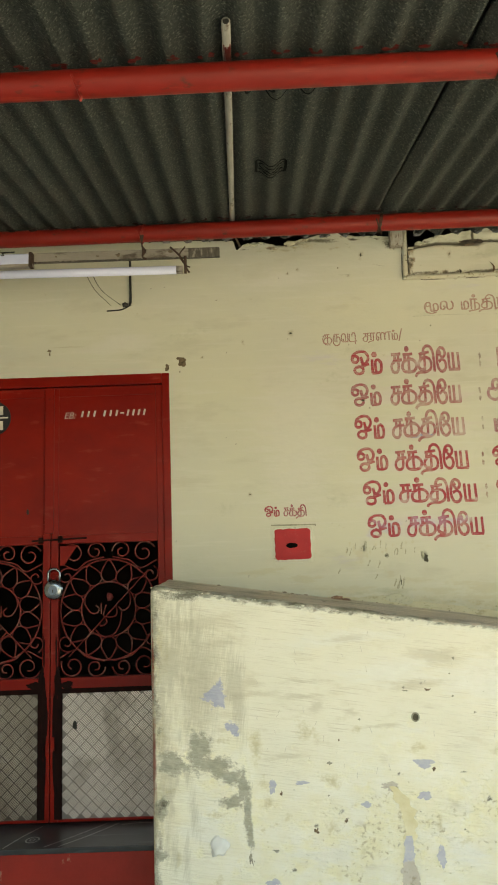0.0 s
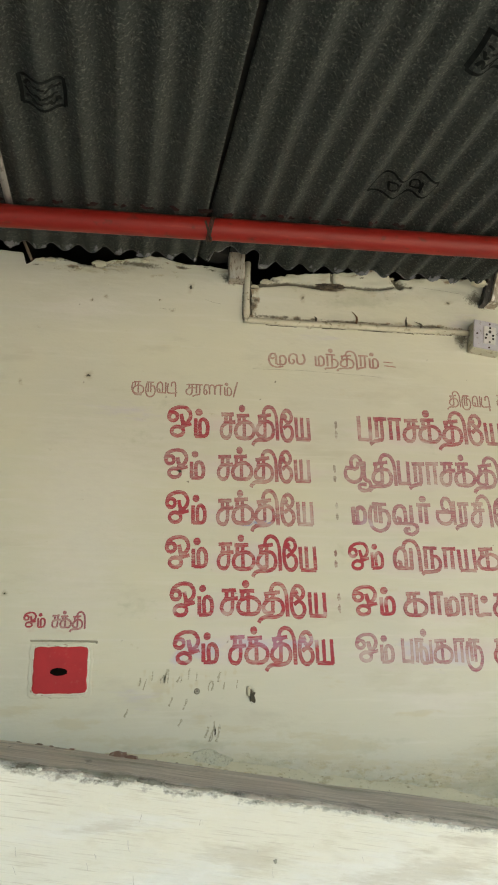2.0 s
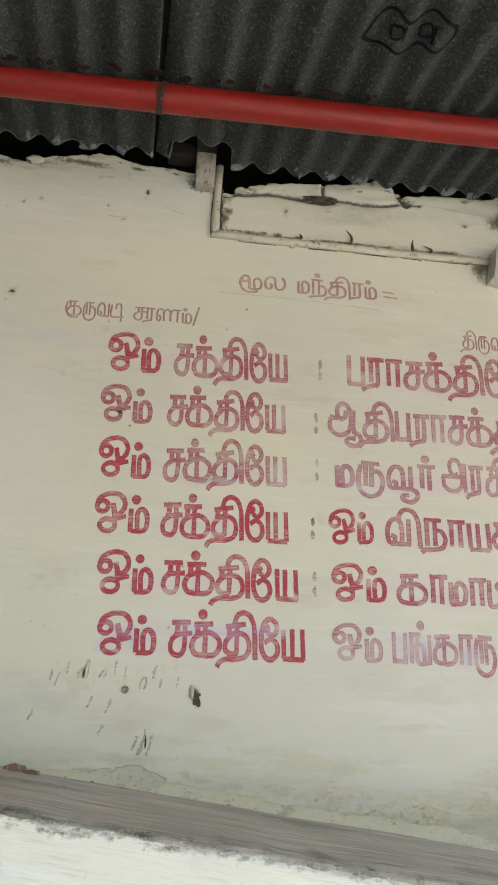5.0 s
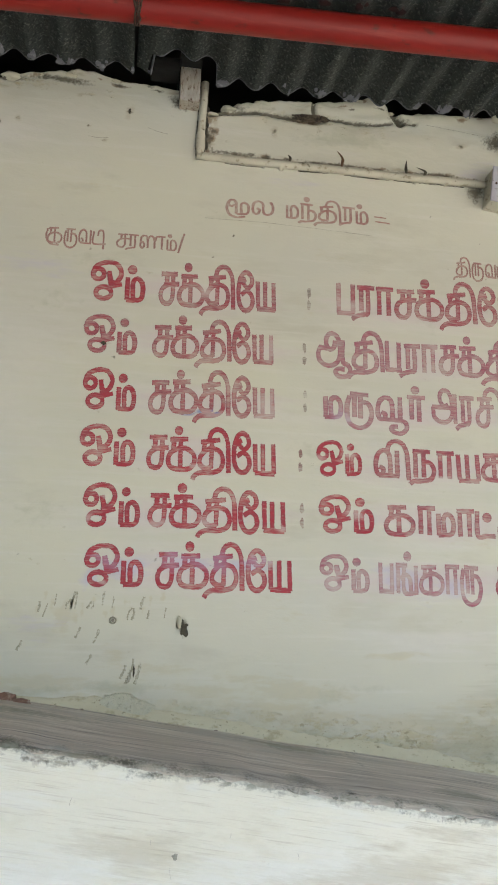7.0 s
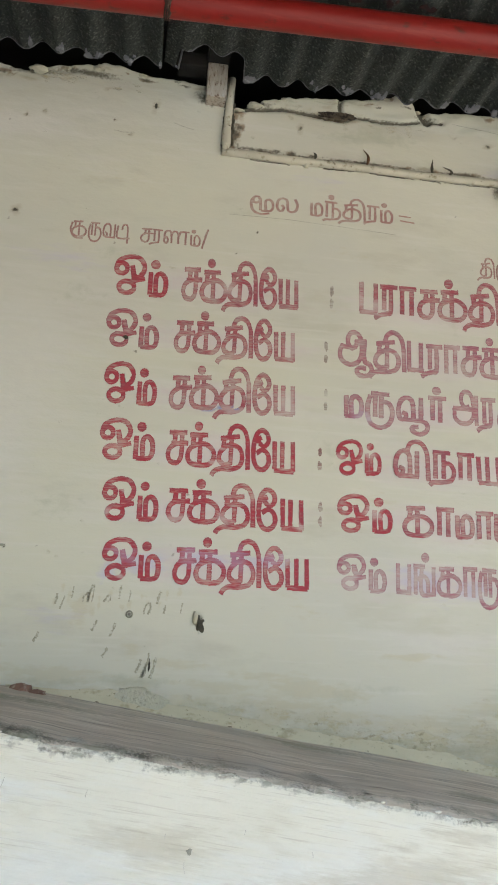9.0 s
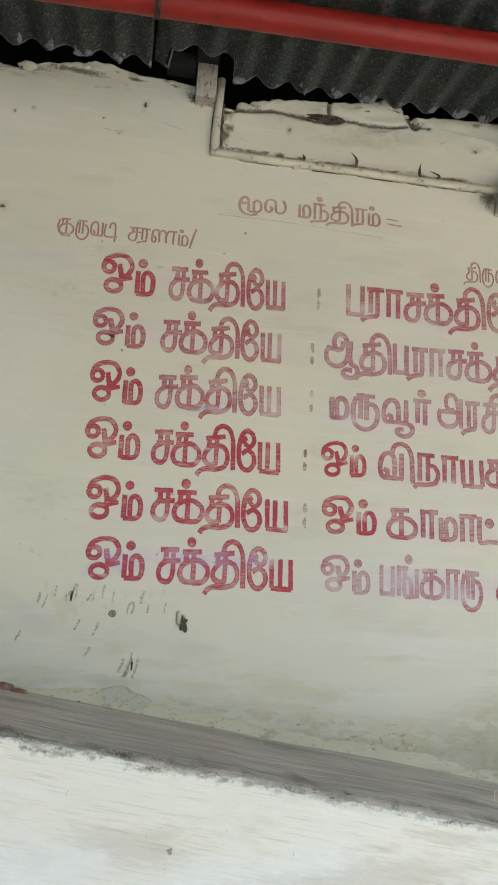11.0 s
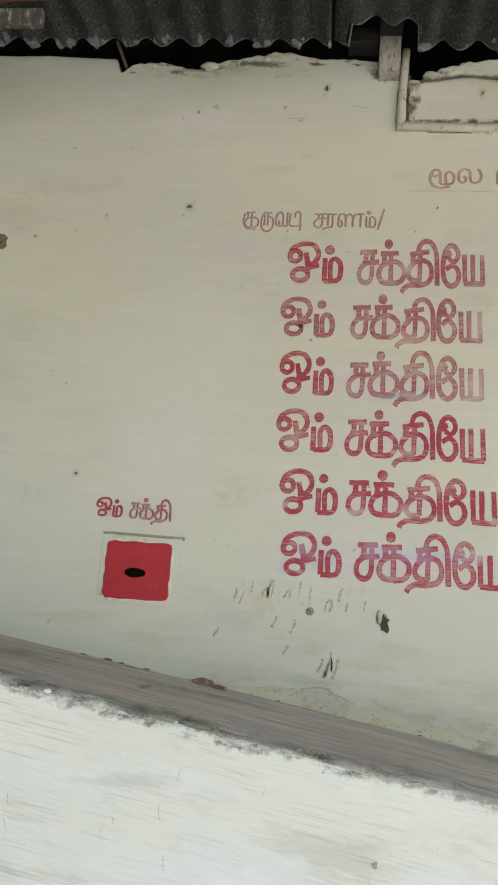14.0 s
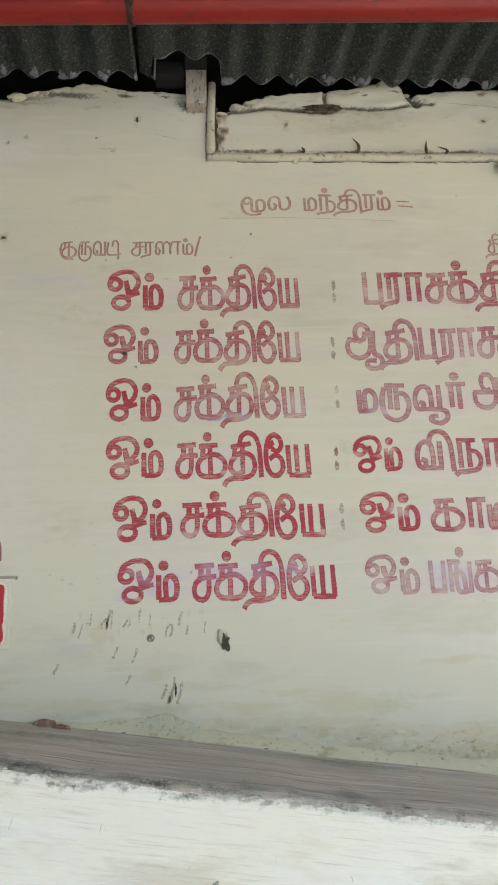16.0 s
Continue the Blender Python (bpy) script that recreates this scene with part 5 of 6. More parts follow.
def sheet(x0, x1, low, lift, notch=None, close=0.0):
    def side(x, y):
        return x - close * max(0.0, 1 - (x - x0) / 0.06) * max(0.0, y - 2.5)

    b = bmesh.new()
    xs = np.linspace(x0, x1, int((x1 - x0) / PITCH * 12))
    lower, upper, ends = [], [], []
    for x in xs:
        x = float(x)
        end = 3.5 + 0.006 * noise.noise((x * 30, 4, 2)) + 0.006 * noise.noise((x * 6, 4, 2))
        if notch and notch[0] < x < notch[1]:
            end = 3.392 + 0.016 * noise.noise((x * 34, 1, 1)) + 0.03 * max(0.0, (x - notch[1] + 0.045) / 0.045)
        ys = [0.55, 1.0, 1.6, 2.2, 2.8, 3.3, end - 0.012, end]
        ends.append(Vector((x, end, roof_z(end) + lift + wave(x, low))))
        lower.append([b.verts.new((side(x, y), y, roof_z(y) + lift + wave(x, low))) for y in ys])
        upper.append([b.verts.new((side(x, y), y, roof_z(y) + lift + wave(x, low) + 0.0065)) for y in ys])
    for i in range(len(xs) - 1):
        for k in range(7):
            b.faces.new((lower[i][k], lower[i + 1][k], lower[i + 1][k + 1], lower[i][k + 1]))
            b.faces.new((upper[i][k], upper[i][k + 1], upper[i + 1][k + 1], upper[i + 1][k]))
        for k in (0, 7):
            b.faces.new((lower[i][k], upper[i][k], upper[i + 1][k], lower[i + 1][k]))
    for i in (0, -1):
        for k in range(7):
            b.faces.new((lower[i][k], lower[i][k + 1], upper[i][k + 1], upper[i][k]))
    bmesh.ops.recalc_face_normals(b, faces=b.faces)
    ob = part("roof_sheet", b, ROOF, roof, smooth=True)
    lip = [(v.x, v.y + 0.001, v.z + 0.002) for v in ends]
    part("lime_rim", tube(lip, 0.0034, sides=6, taper=lambda t: 0.55 + 0.8 * abs(noise.noise((t * 40, 3, x0)))), ROOF_EDGE, ob, "pale lime rim on the sheet end", True)
    return ob


sheet(-2.26, -1.36, 0.084 - 25 * PITCH, 0.0)
sheet(-1.44, -0.350, 0.084 - 16 * PITCH, 0.019)
sheet(-0.384, 0.653, 0.084, 0.008)
# a near-black strip paints the shadow gap at the sheet seam
strip_turn = Matrix.Rotation(math.atan(0.152), 4, "X")
part("seam_shade", box(0.56, 0.78, 0.55, 3.42, roof_z(1.985) + 0.052, roof_z(1.985) + 0.060, turn=strip_turn), DARK_WOOD_AND_SEAM, roof, "dark strip standing in for the shadow gap between the sheets")
sheet_e = sheet(0.676, 1.812, 0.909, 0.0, (0.70, 0.885), 0.017)
sheet(1.76, 2.9, 0.909 + 9 * PITCH, 0.014, (1.75, 1.99))
sheet(2.85, 4.5, 0.909 + 22 * PITCH, 0.0)
part("torn_edge", lump(1.772, 3.498, roof_z(3.5) + 0.006, 0.030, 0.020, 0.009, 41, cuts=3), PLASTER, sheet_e, "pale torn sheet corner", True)
# pale lime splashes along the sheet ends
b = bmesh.new()
for i in range(80):
    x = rnd.uniform(-0.3, 1.8)
    low = 0.084 if x < 0.668 else 0.909
    if wave(x, low) > 0.012:
        x = low + PITCH * round((x - low) / PITCH) + rnd.uniform(-0.02, 0.02)
    if 0.69 < x < 0.89:
        continue
    y = 3.5 - abs(rnd.gauss(0, 0.016)) - 0.006
    lump(x, y, roof_z(y) + wave(x, low) + (0.008 if x < 0.66 else 0) - 0.001, rnd.choice((0.4, 0.7, 1.0, 1.7)) * rnd.uniform(0.004, 0.012), rnd.uniform(0.004, 0.024), 0.0012, 700 + i, b, 2)
part("lime_splash", b, ROOF_EDGE, roof, "pale lime splashes at the sheet ends", kind="stuff")
b, b2 = bmesh.new(), bmesh.new()
for n in range(-12, 14):
    x = 0.084 + n * PITCH if n < 7 else 0.909 + (n - 9) * PITCH
    lift = 0.008 if -0.38 < x < 0.668 else 0.0
    for y, s in ((1.726 - 0.0244 * (x - 0.6), 1.0), (3.112 - 0.0557 * (x - 0.6), 1.2)):
        for k in range(3):
            u = x + rnd.uniform(-0.014, 0.014)
            v = y + rnd.uniform(-0.010, 0.006)
            lump(u, v, roof_z(v) + wave(u, 0.084 if n < 7 else 0.909) + lift, s * rnd.uniform(0.006, 0.018), s * rnd.uniform(0.004, 0.010), 0.0022, 800 + 9 * n + k, b if y < 2 else b2, 1)
# dark spots paint the contact shade in the troughs over the inner pipe
part("daub_and_shade", b2, PIPE_SHADE, roof, "dark spots painting the shade above the inner pipe", kind="stuff")
part("daub_and_shade", b, DAUB, roof, "red paint daubs on the sheets above the pipe", kind="stuff")


def stamp(points, low, lift, w=0.010):
    """A dark ink line on the underside of a sheet: points are (x, y)."""
    b = bmesh.new()
    pts = smooth_line([(x, y, 0) for x, y in points], 30)
    last = None
    for i, p in enumerate(pts):
        d = (pts[min(i + 1, len(pts) - 1)] - pts[max(i - 1, 0)]).normalized()
        s = Vector((-d.y, d.x, 0)) * w / 2
        now = [b.verts.new((q.x, q.y, roof_z(q.y) + wave(q.x, low) + lift - 0.0035)) for q in (p - s, p + s)]
        if last:
            b.faces.new((last[0], last[1], now[1], now[0]))
        last = now
    return part("ink_stamp", b, INK, roof, "dark ink stamp")


def block_stamp(x0, x1, y0, y1, low, lift, seed):
    """A printed block: an outline with worn rows of marks inside."""
    dice = random.Random(seed)
    for y in (y0, y1):
        stamp([(x0, y + 0.004), ((x0 + x1) / 2, y - 0.004), (x1, y + 0.004)], low, lift, 0.011)
    for x in (x0, x1):
        stamp([(x, y0), (x + 0.002, (y0 + y1) / 2), (x, y1)], low, lift, 0.010)
    for row in range(3):
        y = y0 + (y1 - y0) * (row + 1) / 4
        x = x0 + 0.012
        while x < x1 - 0.02:
            n = dice.uniform(0.008, 0.018)
            stamp([(x, y + dice.uniform(-0.012, 0.012)), (x + n / 2, y + dice.uniform(-0.012, 0.012)), (x + n, y + dice.uniform(-0.012, 0.012))], low, lift, 0.0075)
            x += n * dice.uniform(0.7, 1.2)


block_stamp(0.125, 0.232, 2.53, 2.645, 0.084, 0.008, 2)
block_stamp(1.165, 1.295, 2.17, 2.30, 0.909, 0.0, 5)
stamp([(1.11, 2.865), (1.13, 2.81), (1.165, 2.783), (1.205, 2.80), (1.25, 2.775), (1.30, 2.79), (1.318, 2.84), (1.29, 2.875), (1.25, 2.88), (1.225, 2.912), (1.18, 2.89), (1.14, 2.90), (1.11, 2.865)], 0.909, 0.0, 0.0095)
for x in (1.165, 1.235):
    stamp([(x, 2.83), (x + 0.02, 2.815), (x + 0.03, 2.84), (x + 0.01, 2.86), (x, 2.83)], 0.909, 0.0, 0.007)
    stamp([(x + 0.03, 2.81), (x + 0.035, 2.86)], 0.909, 0.0, 0.006)
stamp([(0.089, 1.93), (0.10, 1.957), (0.14, 1.96), (0.165, 1.988), (0.20, 1.985), (0.23, 1.958), (0.265, 1.965), (0.287, 1.935), (0.27, 1.90), (0.235, 1.895), (0.20, 1.865), (0.165, 1.872), (0.13, 1.89), (0.10, 1.895), (0.089, 1.93)], 0.084, 0.008, 0.007)
for x in (0.14, 0.205):
    stamp([(x, 1.93), (x + 0.012, 1.955), (x + 0.03, 1.945), (x + 0.024, 1.915), (x + 0.006, 1.905), (x, 1.93)], 0.084, 0.008, 0.007)


def roof_pipe(y, z, r, swing, fall, ties):
    """A pipe through (0.6, y, z) that swings aside and falls a little along x."""
    p = thing("roof_pipe", (0.6, y, z - r), "round steel roof pipe in glossy red paint", "pipe", "roof pipes", "structure")

    def axis(x):
        return y + swing * (x - 0.6), z + fall * (x - 0.6) + 0.0015 * noise.noise((x, y, 0))

    part("pipe", tube([(x, *axis(x)) for x in np.linspace(-2.26, 4.5, 36)], r, sides=28), RED_PIPE, p, smooth=True)
    for x in ties:
        t = bmesh.new()
        ay, az = axis(x)
        for k in range(0 if x == -0.335 else 3):
            ring = [(x + 0.005 * k + 0.008 * math.sin(a), ay + (r + 0.003) * math.cos(a), az + (r + 0.003) * math.sin(a)) for a in np.linspace(0, math.tau, 22)[:-1]]
            tube(ring, 0.0022, t, 6, True)
        for k in range(4):
            lump(x + 0.004 * (k % 2), ay - 0.030, az - 0.030 + 0.012 * k, 0.006, 0.005, 0.007, k + int(x * 10), t, 1)
        tube([(x, ay - 0.02, az - r - 0.002), (x + 0.006, ay - 0.022, az - r - 0.016), (x + 0.002, ay - 0.018, az - r - 0.024)], 0.0042 if x == -0.335 else 0.0032, t, 6)
        tube([(x - 0.016, ay - r - 0.001, az + 0.004), (x - 0.006, ay - 0.8 * r, az - 0.7 * r), (x, ay - 0.02, az - r - 0.002)], 0.0035, t, 6)
        part("tie_wire", t, RED_PIPE if x < 0.6 else RUST, p, "twisted tie wire")
    return p


roof_pipe(3.154, 3.124, 0.0368, -0.0557, -0.0142, (-0.378, 0.662))
roof_pipe(1.734, 2.898, 0.0361, -0.0244, 0.0, (-0.335, 0.735))
conduit = thing("roof_conduit", (0.035, 1.60, roof_z(1.6)), "grey plastic conduit lying between roof sheets and pipes", "conduit")
line = [(0.046 - 0.021 * (y - 1.6) / 1.5, y, roof_z(y) + 0.0165) for y in np.linspace(1.59, 3.2, 12)]
b = tube(line, 0.0112, sides=14)
part("plastic_tube", b, STICK, conduit, smooth=True)
part("tube_mouth", tube([(line[0][0], line[0][1] - 0.001, line[0][2]), (line[0][0], line[0][1] + 0.004, line[0][2])], 0.0075, sides=14), BLACK, conduit, "dark open end")

b = bmesh.new()
for k in range(-2, 3):
    y0 = 1.700 - 0.009 * abs(k)
    tube([(0.0455 + 0.0035 * k, y0, roof_z(y0) + 0.0050 + 0.0011 * k * k), (0.0450 + 0.0035 * k, 1.775, roof_z(1.775) + 0.0050 + 0.0011 * k * k)], 0.0024, b, 6)
part("daub_and_shade", b, DAUB, conduit, "red paint tip beside the pipe")

# rafter stubs at the wall head
stub = thing("rafter_stub", (0.82, 3.58, 3.19), "short lime-smeared wooden rafter end on the wall", "rafter", "rafter stubs")
part("post", box(0.788, 0.848, 3.555, 3.604, 3.19, 3.305, 0.004), LIMED_WOOD, stub)
part("beam", box(0.786, 0.85, 3.46, 3.75, 3.305, 3.37, 0.004), DARK_WOOD_AND_SEAM, stub)
part("cross_piece", box(0.70, 0.785, 3.56, 3.62, 3.29, 3.335, 0.004), DARK_WOOD_AND_SEAM, stub)
stub = thing("rafter_stub", (1.86, 3.56, 3.15), "splintered slanting wooden rafter end on the wall", "rafter", "rafter stubs")



def split_post(x0, x1, y0, y1, seed):
    """A slanting wooden end with ridged, splintered faces."""
    bm, last = bmesh.new(), None
    for z in np.linspace(3.163, 3.345, 26):
        z = float(z)
        dx = 0.33 * (z - 3.255)
        low = max(0.0, (3.178 - z) / 0.015)
        outline = [(x0, y1), (x0, y0)] + [(x0 + (x1 - x0) * k / 9, y0) for k in range(1, 9)] + [(x1, y0), (x1, y1)]
        now = []
        for i, (x, y) in enumerate(outline):
            chip = 0.005 * noise.noise((i * 1.7 + seed, z * 14, 1)) + 0.002 * noise.noise((i * 3.1, z * 60, seed))
            now.append(bm.verts.new((x + dx + 0.5 * chip, y + (chip + 0.006 * low if y == y0 else 0.0), z)))
        if last:
            for i in range(len(now)):
                j = (i + 1) % len(now)
                bm.faces.new((last[i], last[j], now[j], now[i]))
        else:
            bm.faces.new(now[::-1])
        last = now
    bm.faces.new(last)
    bmesh.ops.recalc_face_normals(bm, faces=bm.faces)
    return bm


part("post", split_post(1.862, 1.908, 3.533, 3.604, 3), SPLINTERED, stub)
# darker wood colour paints the shaded left face of the post
part("shaded_side", split_post(1.836, 1.860, 3.552, 3.604, 8), OLD_SHADED_WOOD, stub, "splintered grey rafter side with its shade in the colour")
part("beam", box(1.80, 1.96, 3.44, 3.62, 3.315, 3.40, 0.005), DARK_WOOD_AND_SEAM, stub)

splinter = thing("wood_splinter", (0.05, 3.57, 3.22), "thin grey wood splinter leaning in the wall notch", "splinter")
part("sliver", box(0.032, 0.041, 3.575, 3.595, 3.215, 3.305, 0.003, turn=Matrix.Rotation(radians(-24), 4, "Y")), WOOD, splinter)

# ---- door ----
DX, DY = -0.876, 3.603  # the seam between the leaves and the leaves' outer face
door = thing("door_1", (DX, FACE, DOOR_B), "closed red steel double door with scroll grilles and tread-plate panels", "door", kind="structure")
part("frame_post", box(DOOR_L, DOOR_L + 0.036, FACE - 0.004, FACE + 0.09, DOOR_B, DOOR_T, 0.003), RED_DOOR, door)
part("frame_post", box(DOOR_R - 0.036, DOOR_R, FACE - 0.004, FACE + 0.09, DOOR_B, DOOR_T, 0.003), RED_DOOR, door)
part("frame_head", box(DOOR_L + 0.036, DOOR_R - 0.036, FACE - 0.004, FACE + 0.09, DOOR_T - 0.05, DOOR_T, 0.003), RED_DOOR, door)


def spiral(cx, cz, r0, r1, a0, turns, y, n=26):
    return [(cx + (r0 + (r1 - r0) * k / n) * math.cos(a0 + turns * math.tau * k / n), y, cz + (r0 + (r1 - r0) * k / n) * math.sin(a0 + turns * math.tau * k / n)) for k in range(n + 1)]


def grille(s):
    """Scrollwork between the leaf's middle rails: petals round a swirl, curls in the corners."""
    b = bmesh.new()
    cx, cz, y, r = DX + s * 0.266, 1.4985, DY + 0.014, 0.0037
    tube([(cx + 0.222 * math.cos(a), y, cz - 0.004 + 0.228 * math.sin(a)) for a in np.linspace(0, math.tau, 49)[:-1]], r, b, 6, True)
    for k in range(14):
        a = k * math.tau / 14 + 0.22
        pts = [(rr * math.cos(a + d), rr * math.sin(a + d)) for rr, d in ((0.127, -0.10), (0.140, -0.21), (0.160, -0.225), (0.185, -0.16), (0.224, 0.0), (0.185, 0.16), (0.160, 0.225), (0.140, 0.21), (0.127, 0.10))]
        tube(smooth_line([(cx + u, y + 0.002, cz - 0.004 + v) for u, v in pts], 4), r * 0.9, b, 6)
    oz = cz - 0.004
    tube([(cx + 0.125 * math.cos(q), y, oz + 0.125 * math.sin(q)) for q in np.linspace(0, math.tau, 37)[:-1]], r, b, 6, True)
    for line in (
        ((-0.105, 0.07), (-0.11, 0.03), (-0.085, -0.012), (-0.055, -0.015), (-0.045, 0.005), (-0.06, 0.02)),
        ((0.095, 0.075), (0.10, 0.03), (0.085, 0.0), (0.06, -0.005), (0.045, 0.01)),
        ((0.06, -0.01), (0.05, -0.07), (0.02, -0.115), (-0.03, -0.12), (-0.06, -0.09)),
        ((-0.035, 0.03), (-0.035, -0.02)),
        ((-0.012, 0.02), (-0.022, -0.03), (0.032, -0.03), (0.035, 0.02)),
        ((-0.015, -0.04), (-0.01, -0.06), (-0.03, -0.075), (-0.045, -0.065)),
    ):
        tube(smooth_line([(cx + s * u, y, oz + v) for u, v in line], 4), r * 0.9, b, 6)
    for sx in (-1, 1):
        for sz in (-1, 1):
            tube(spiral(cx + sx * 0.165, cz + sz * 0.252, 0.055, 0.014, math.pi / 2 * (1 - sx) + 0.4 * sz, sx * sz * 1.25, y), r, b, 6)
            tube(spiral(cx + sx * 0.062, cz + sz * 0.262, 0.045, 0.010, math.pi / 2 * (1 - sx) + math.pi, -sx * sz * 1.3, y), r, b, 6)
            tube(spiral(cx + sx * 0.195, cz + sz * 0.15, 0.040, 0.010, sz * 1.2, -sx * sz * 1.2, y), r, b, 6)
            tube(smooth_line([(cx + sx * 0.225, y, cz + sz * 0.215), (cx + sx * 0.15, y, cz + sz * 0.18), (cx + sx * 0.10, y, cz + sz * 0.215), (cx + sx * 0.02, y, cz + sz * 0.235)], 5), r, b, 6)
    tube([(cx - s * 0.18, y - 0.010, cz - 0.21), (cx + s * 0.185, y - 0.010, cz + 0.17)], r * 0.8, b, 6)
    return b


def tread_bars(x0, x1, z0, z1, y):
    """Raised bars of a tread plate in turning groups of five."""
    side, c = 0.0405, math.sqrt(0.5)
    verts, faces = [], []
    for i in range(-16, 17):
        for j in range(-16, 17):
            u, v = (i + 0.5) * side, (j + 0.5) * side
            cx, cz = (x0 + x1) / 2 + c * (u - v), (z0 + z1) / 2 + c * (u + v)
            if not (x0 - 0.004 < cx < x1 + 0.004 and z0 + 0.004 < cz < z1 + 0.004):
                continue
            d = (c, c) if (i + j) % 2 else (-c, c)
            e = (-d[1], d[0])
            for k in range(-2, 3):
                mx, mz = cx + e[0] * k * 0.0076, cz + e[1] * k * 0.0076
                if not (x0 + 0.006 < mx < x1 - 0.006 and z0 + 0.006 < mz < z1 - 0.006):
                    continue
                o = len(verts)
                for h, ll, w in ((0.0, 0.0180, 0.0027), (0.0026, 0.0150, 0.0012)):
                    for a, q in ((-1, -1), (1, -1), (1, 1), (-1, 1)):
                        verts.append((mx + d[0] * ll * a + e[0] * w * q, y - h, mz + d[1] * ll * a + e[1] * w * q))
                faces += [(o + 4, o + 5, o + 6, o + 7)] + [(o + n, o + (n + 1) % 4, o + 4 + (n + 1) % 4, o + 4 + n) for n in range(4)]
    me = bpy.data.meshes.new("bars")
    me.from_pydata(verts, [], faces)
    b = bmesh.new()
    b.from_mesh(me)
    bpy.data.meshes.remove(me)
    bmesh.ops.recalc_face_normals(b, faces=b.faces)
    for f in b.faces:
        if f.normal.y > 0.2:
            f.normal_flip()
    return b


def leaf(s):
    """One leaf: s is 1 for the one hinged at greater x."""
    def bar(u0, u1, z0, z1, b=None, out=0.0, bev=0.003):
        x0, x1 = sorted((DX + s * u0, DX + s * u1))
        return box(x0, x1, DY - out, DY + 0.035, z0, z1, bev, b)

    b = bar(0.002, 0.036, 0.58, 2.545)
    bar(0.498, 0.530, 0.58, 2.545, b)
    bar(0.036, 0.498, 1.80, 1.84, b)
    bar(0.036, 0.498, 1.135, 1.197, b)
    bar(0.036, 0.498, 2.50, 2.545, b)
    bar(0.036, 0.498, 0.58, 0.592, b)
    if s < 0:
        bar(-0.014, 0.030, 1.85, 2.545, b, 0.006)
    ob = part("leaf", b, RED_DOOR, door)
    x0, x1 = sorted((DX + s * 0.034, DX + s * 0.500))
    part("upper_panel", box(x0, x1, DY + 0.004, DY + 0.014, 1.835, 2.505), RED_DOOR, ob)
    part("grille", grille(s), GRILLE_RED, ob, "wrought scroll grille", True)
    part("grille_hub", lump(DX + s * 0.273, DY + 0.008, 1.549, 0.016, 0.006, 0.017, 2), GRILLE_RED, ob, smooth=True)
    x0, x1 = sorted((DX + s * 0.052, DX + s * 0.498))
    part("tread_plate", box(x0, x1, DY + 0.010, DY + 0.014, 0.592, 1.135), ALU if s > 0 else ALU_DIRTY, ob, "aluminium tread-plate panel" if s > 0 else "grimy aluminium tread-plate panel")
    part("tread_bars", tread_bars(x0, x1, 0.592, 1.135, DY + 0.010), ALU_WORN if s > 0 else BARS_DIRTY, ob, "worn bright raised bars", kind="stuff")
    # near-black strips paint the gap and shade along the plate's edges
    x0, x1 = sorted((DX + s * 0.021, DX + s * 0.055))
    part("plate_strip", box(x0, x1, DY - 0.0015, DY + 0.014, 0.592, 1.175), SMEAR_AND_SHADE, ob, "near-black edge strip painting the gap and shade by the plate")
    x0, x1 = sorted((DX + s * 0.055, DX + s * 0.498))
    part("plate_strip", box(x0, x1, DY - 0.0015, DY + 0.014, 1.128, 1.150), SMEAR_AND_SHADE, ob, "near-black edge strip painting the gap and shade by the plate")
    for i, (u, z, rx, rz) in enumerate(((0.036, 1.185, 0.014, 0.060), (0.024, 1.02, 0.012, 0.13), (0.026, 0.80, 0.010, 0.11), (0.075, 1.165, 0.035, 0.016), (0.028, 1.33, 0.005, 0.07))):
        part("smear", blob(DX + s * u, DY - 0.0018, z, rx, rz, 40 + i, thick=0.0005, ragged=0.3, n=36), SMEAR_AND_SHADE, ob, "black greasy smear")
    return ob


right_leaf, left_leaf = leaf(1), leaf(-1)
part("keyhole", blob(DX + 0.112, DY + 0.0075, 0.99, 0.010, 0.020, 3, thick=0.003, ragged=0.15), BLACK, right_leaf, "dark keyhole")
part("slot_hole", blob(DX - 0.11, DY + 0.0038, 1.955, 0.006, 0.014, 4, thick=0.002, ragged=0.1), BLACK, left_leaf)
b = tube([(DX - 0.085, DY - 0.012, 1.817), (DX + 0.17, DY - 0.012, 1.824)], 0.004, sides=8)
box(DX - 0.056, DX - 0.034, DY - 0.011, DY, 1.804, 1.832, 0.003, b)
box(DX + 0.034, DX + 0.056, DY - 0.011, DY, 1.806, 1.836, 0.003, b)
part("bolt", b, SMEAR_AND_SHADE, right_leaf, "dark sliding bolt")
b = box(DX + 0.045, DX + 0.125, DY - 0.010, DY - 0.004, 1.70, 1.79, 0.002)
for v in b.verts:
    if v.co.z < 1.74:
        v.co.x = DX + 0.045 + (v.co.x - DX - 0.045) * 0.25
part("hasp_flap", b, RED_DOOR, right_leaf)
b = bmesh.new()
tube(spiral(DX + 0.02, 1.655, 0.016, 0.016, 0, 0.98, DY - 0.016, 16), 0.003, b, 6)
part("lock_ring", b, RED_DOOR, right_leaf)

# service writing on the door: a short word, then plain bars where the number stands
cu = bpy.data.curves.new("door_word", "FONT")
cu.body, cu.size, cu.shear, cu.offset = "EB:", 0.044, 0.3, -0.0004
tmp = bpy.data.objects.new("door_word", cu)
scene.collection.objects.link(tmp)
me = bpy.data.meshes.new_from_object(tmp.evaluated_get(bpy.context.evaluated_depsgraph_get()))
bpy.data.objects.remove(tmp)
b = bmesh.new()
b.from_mesh(me)
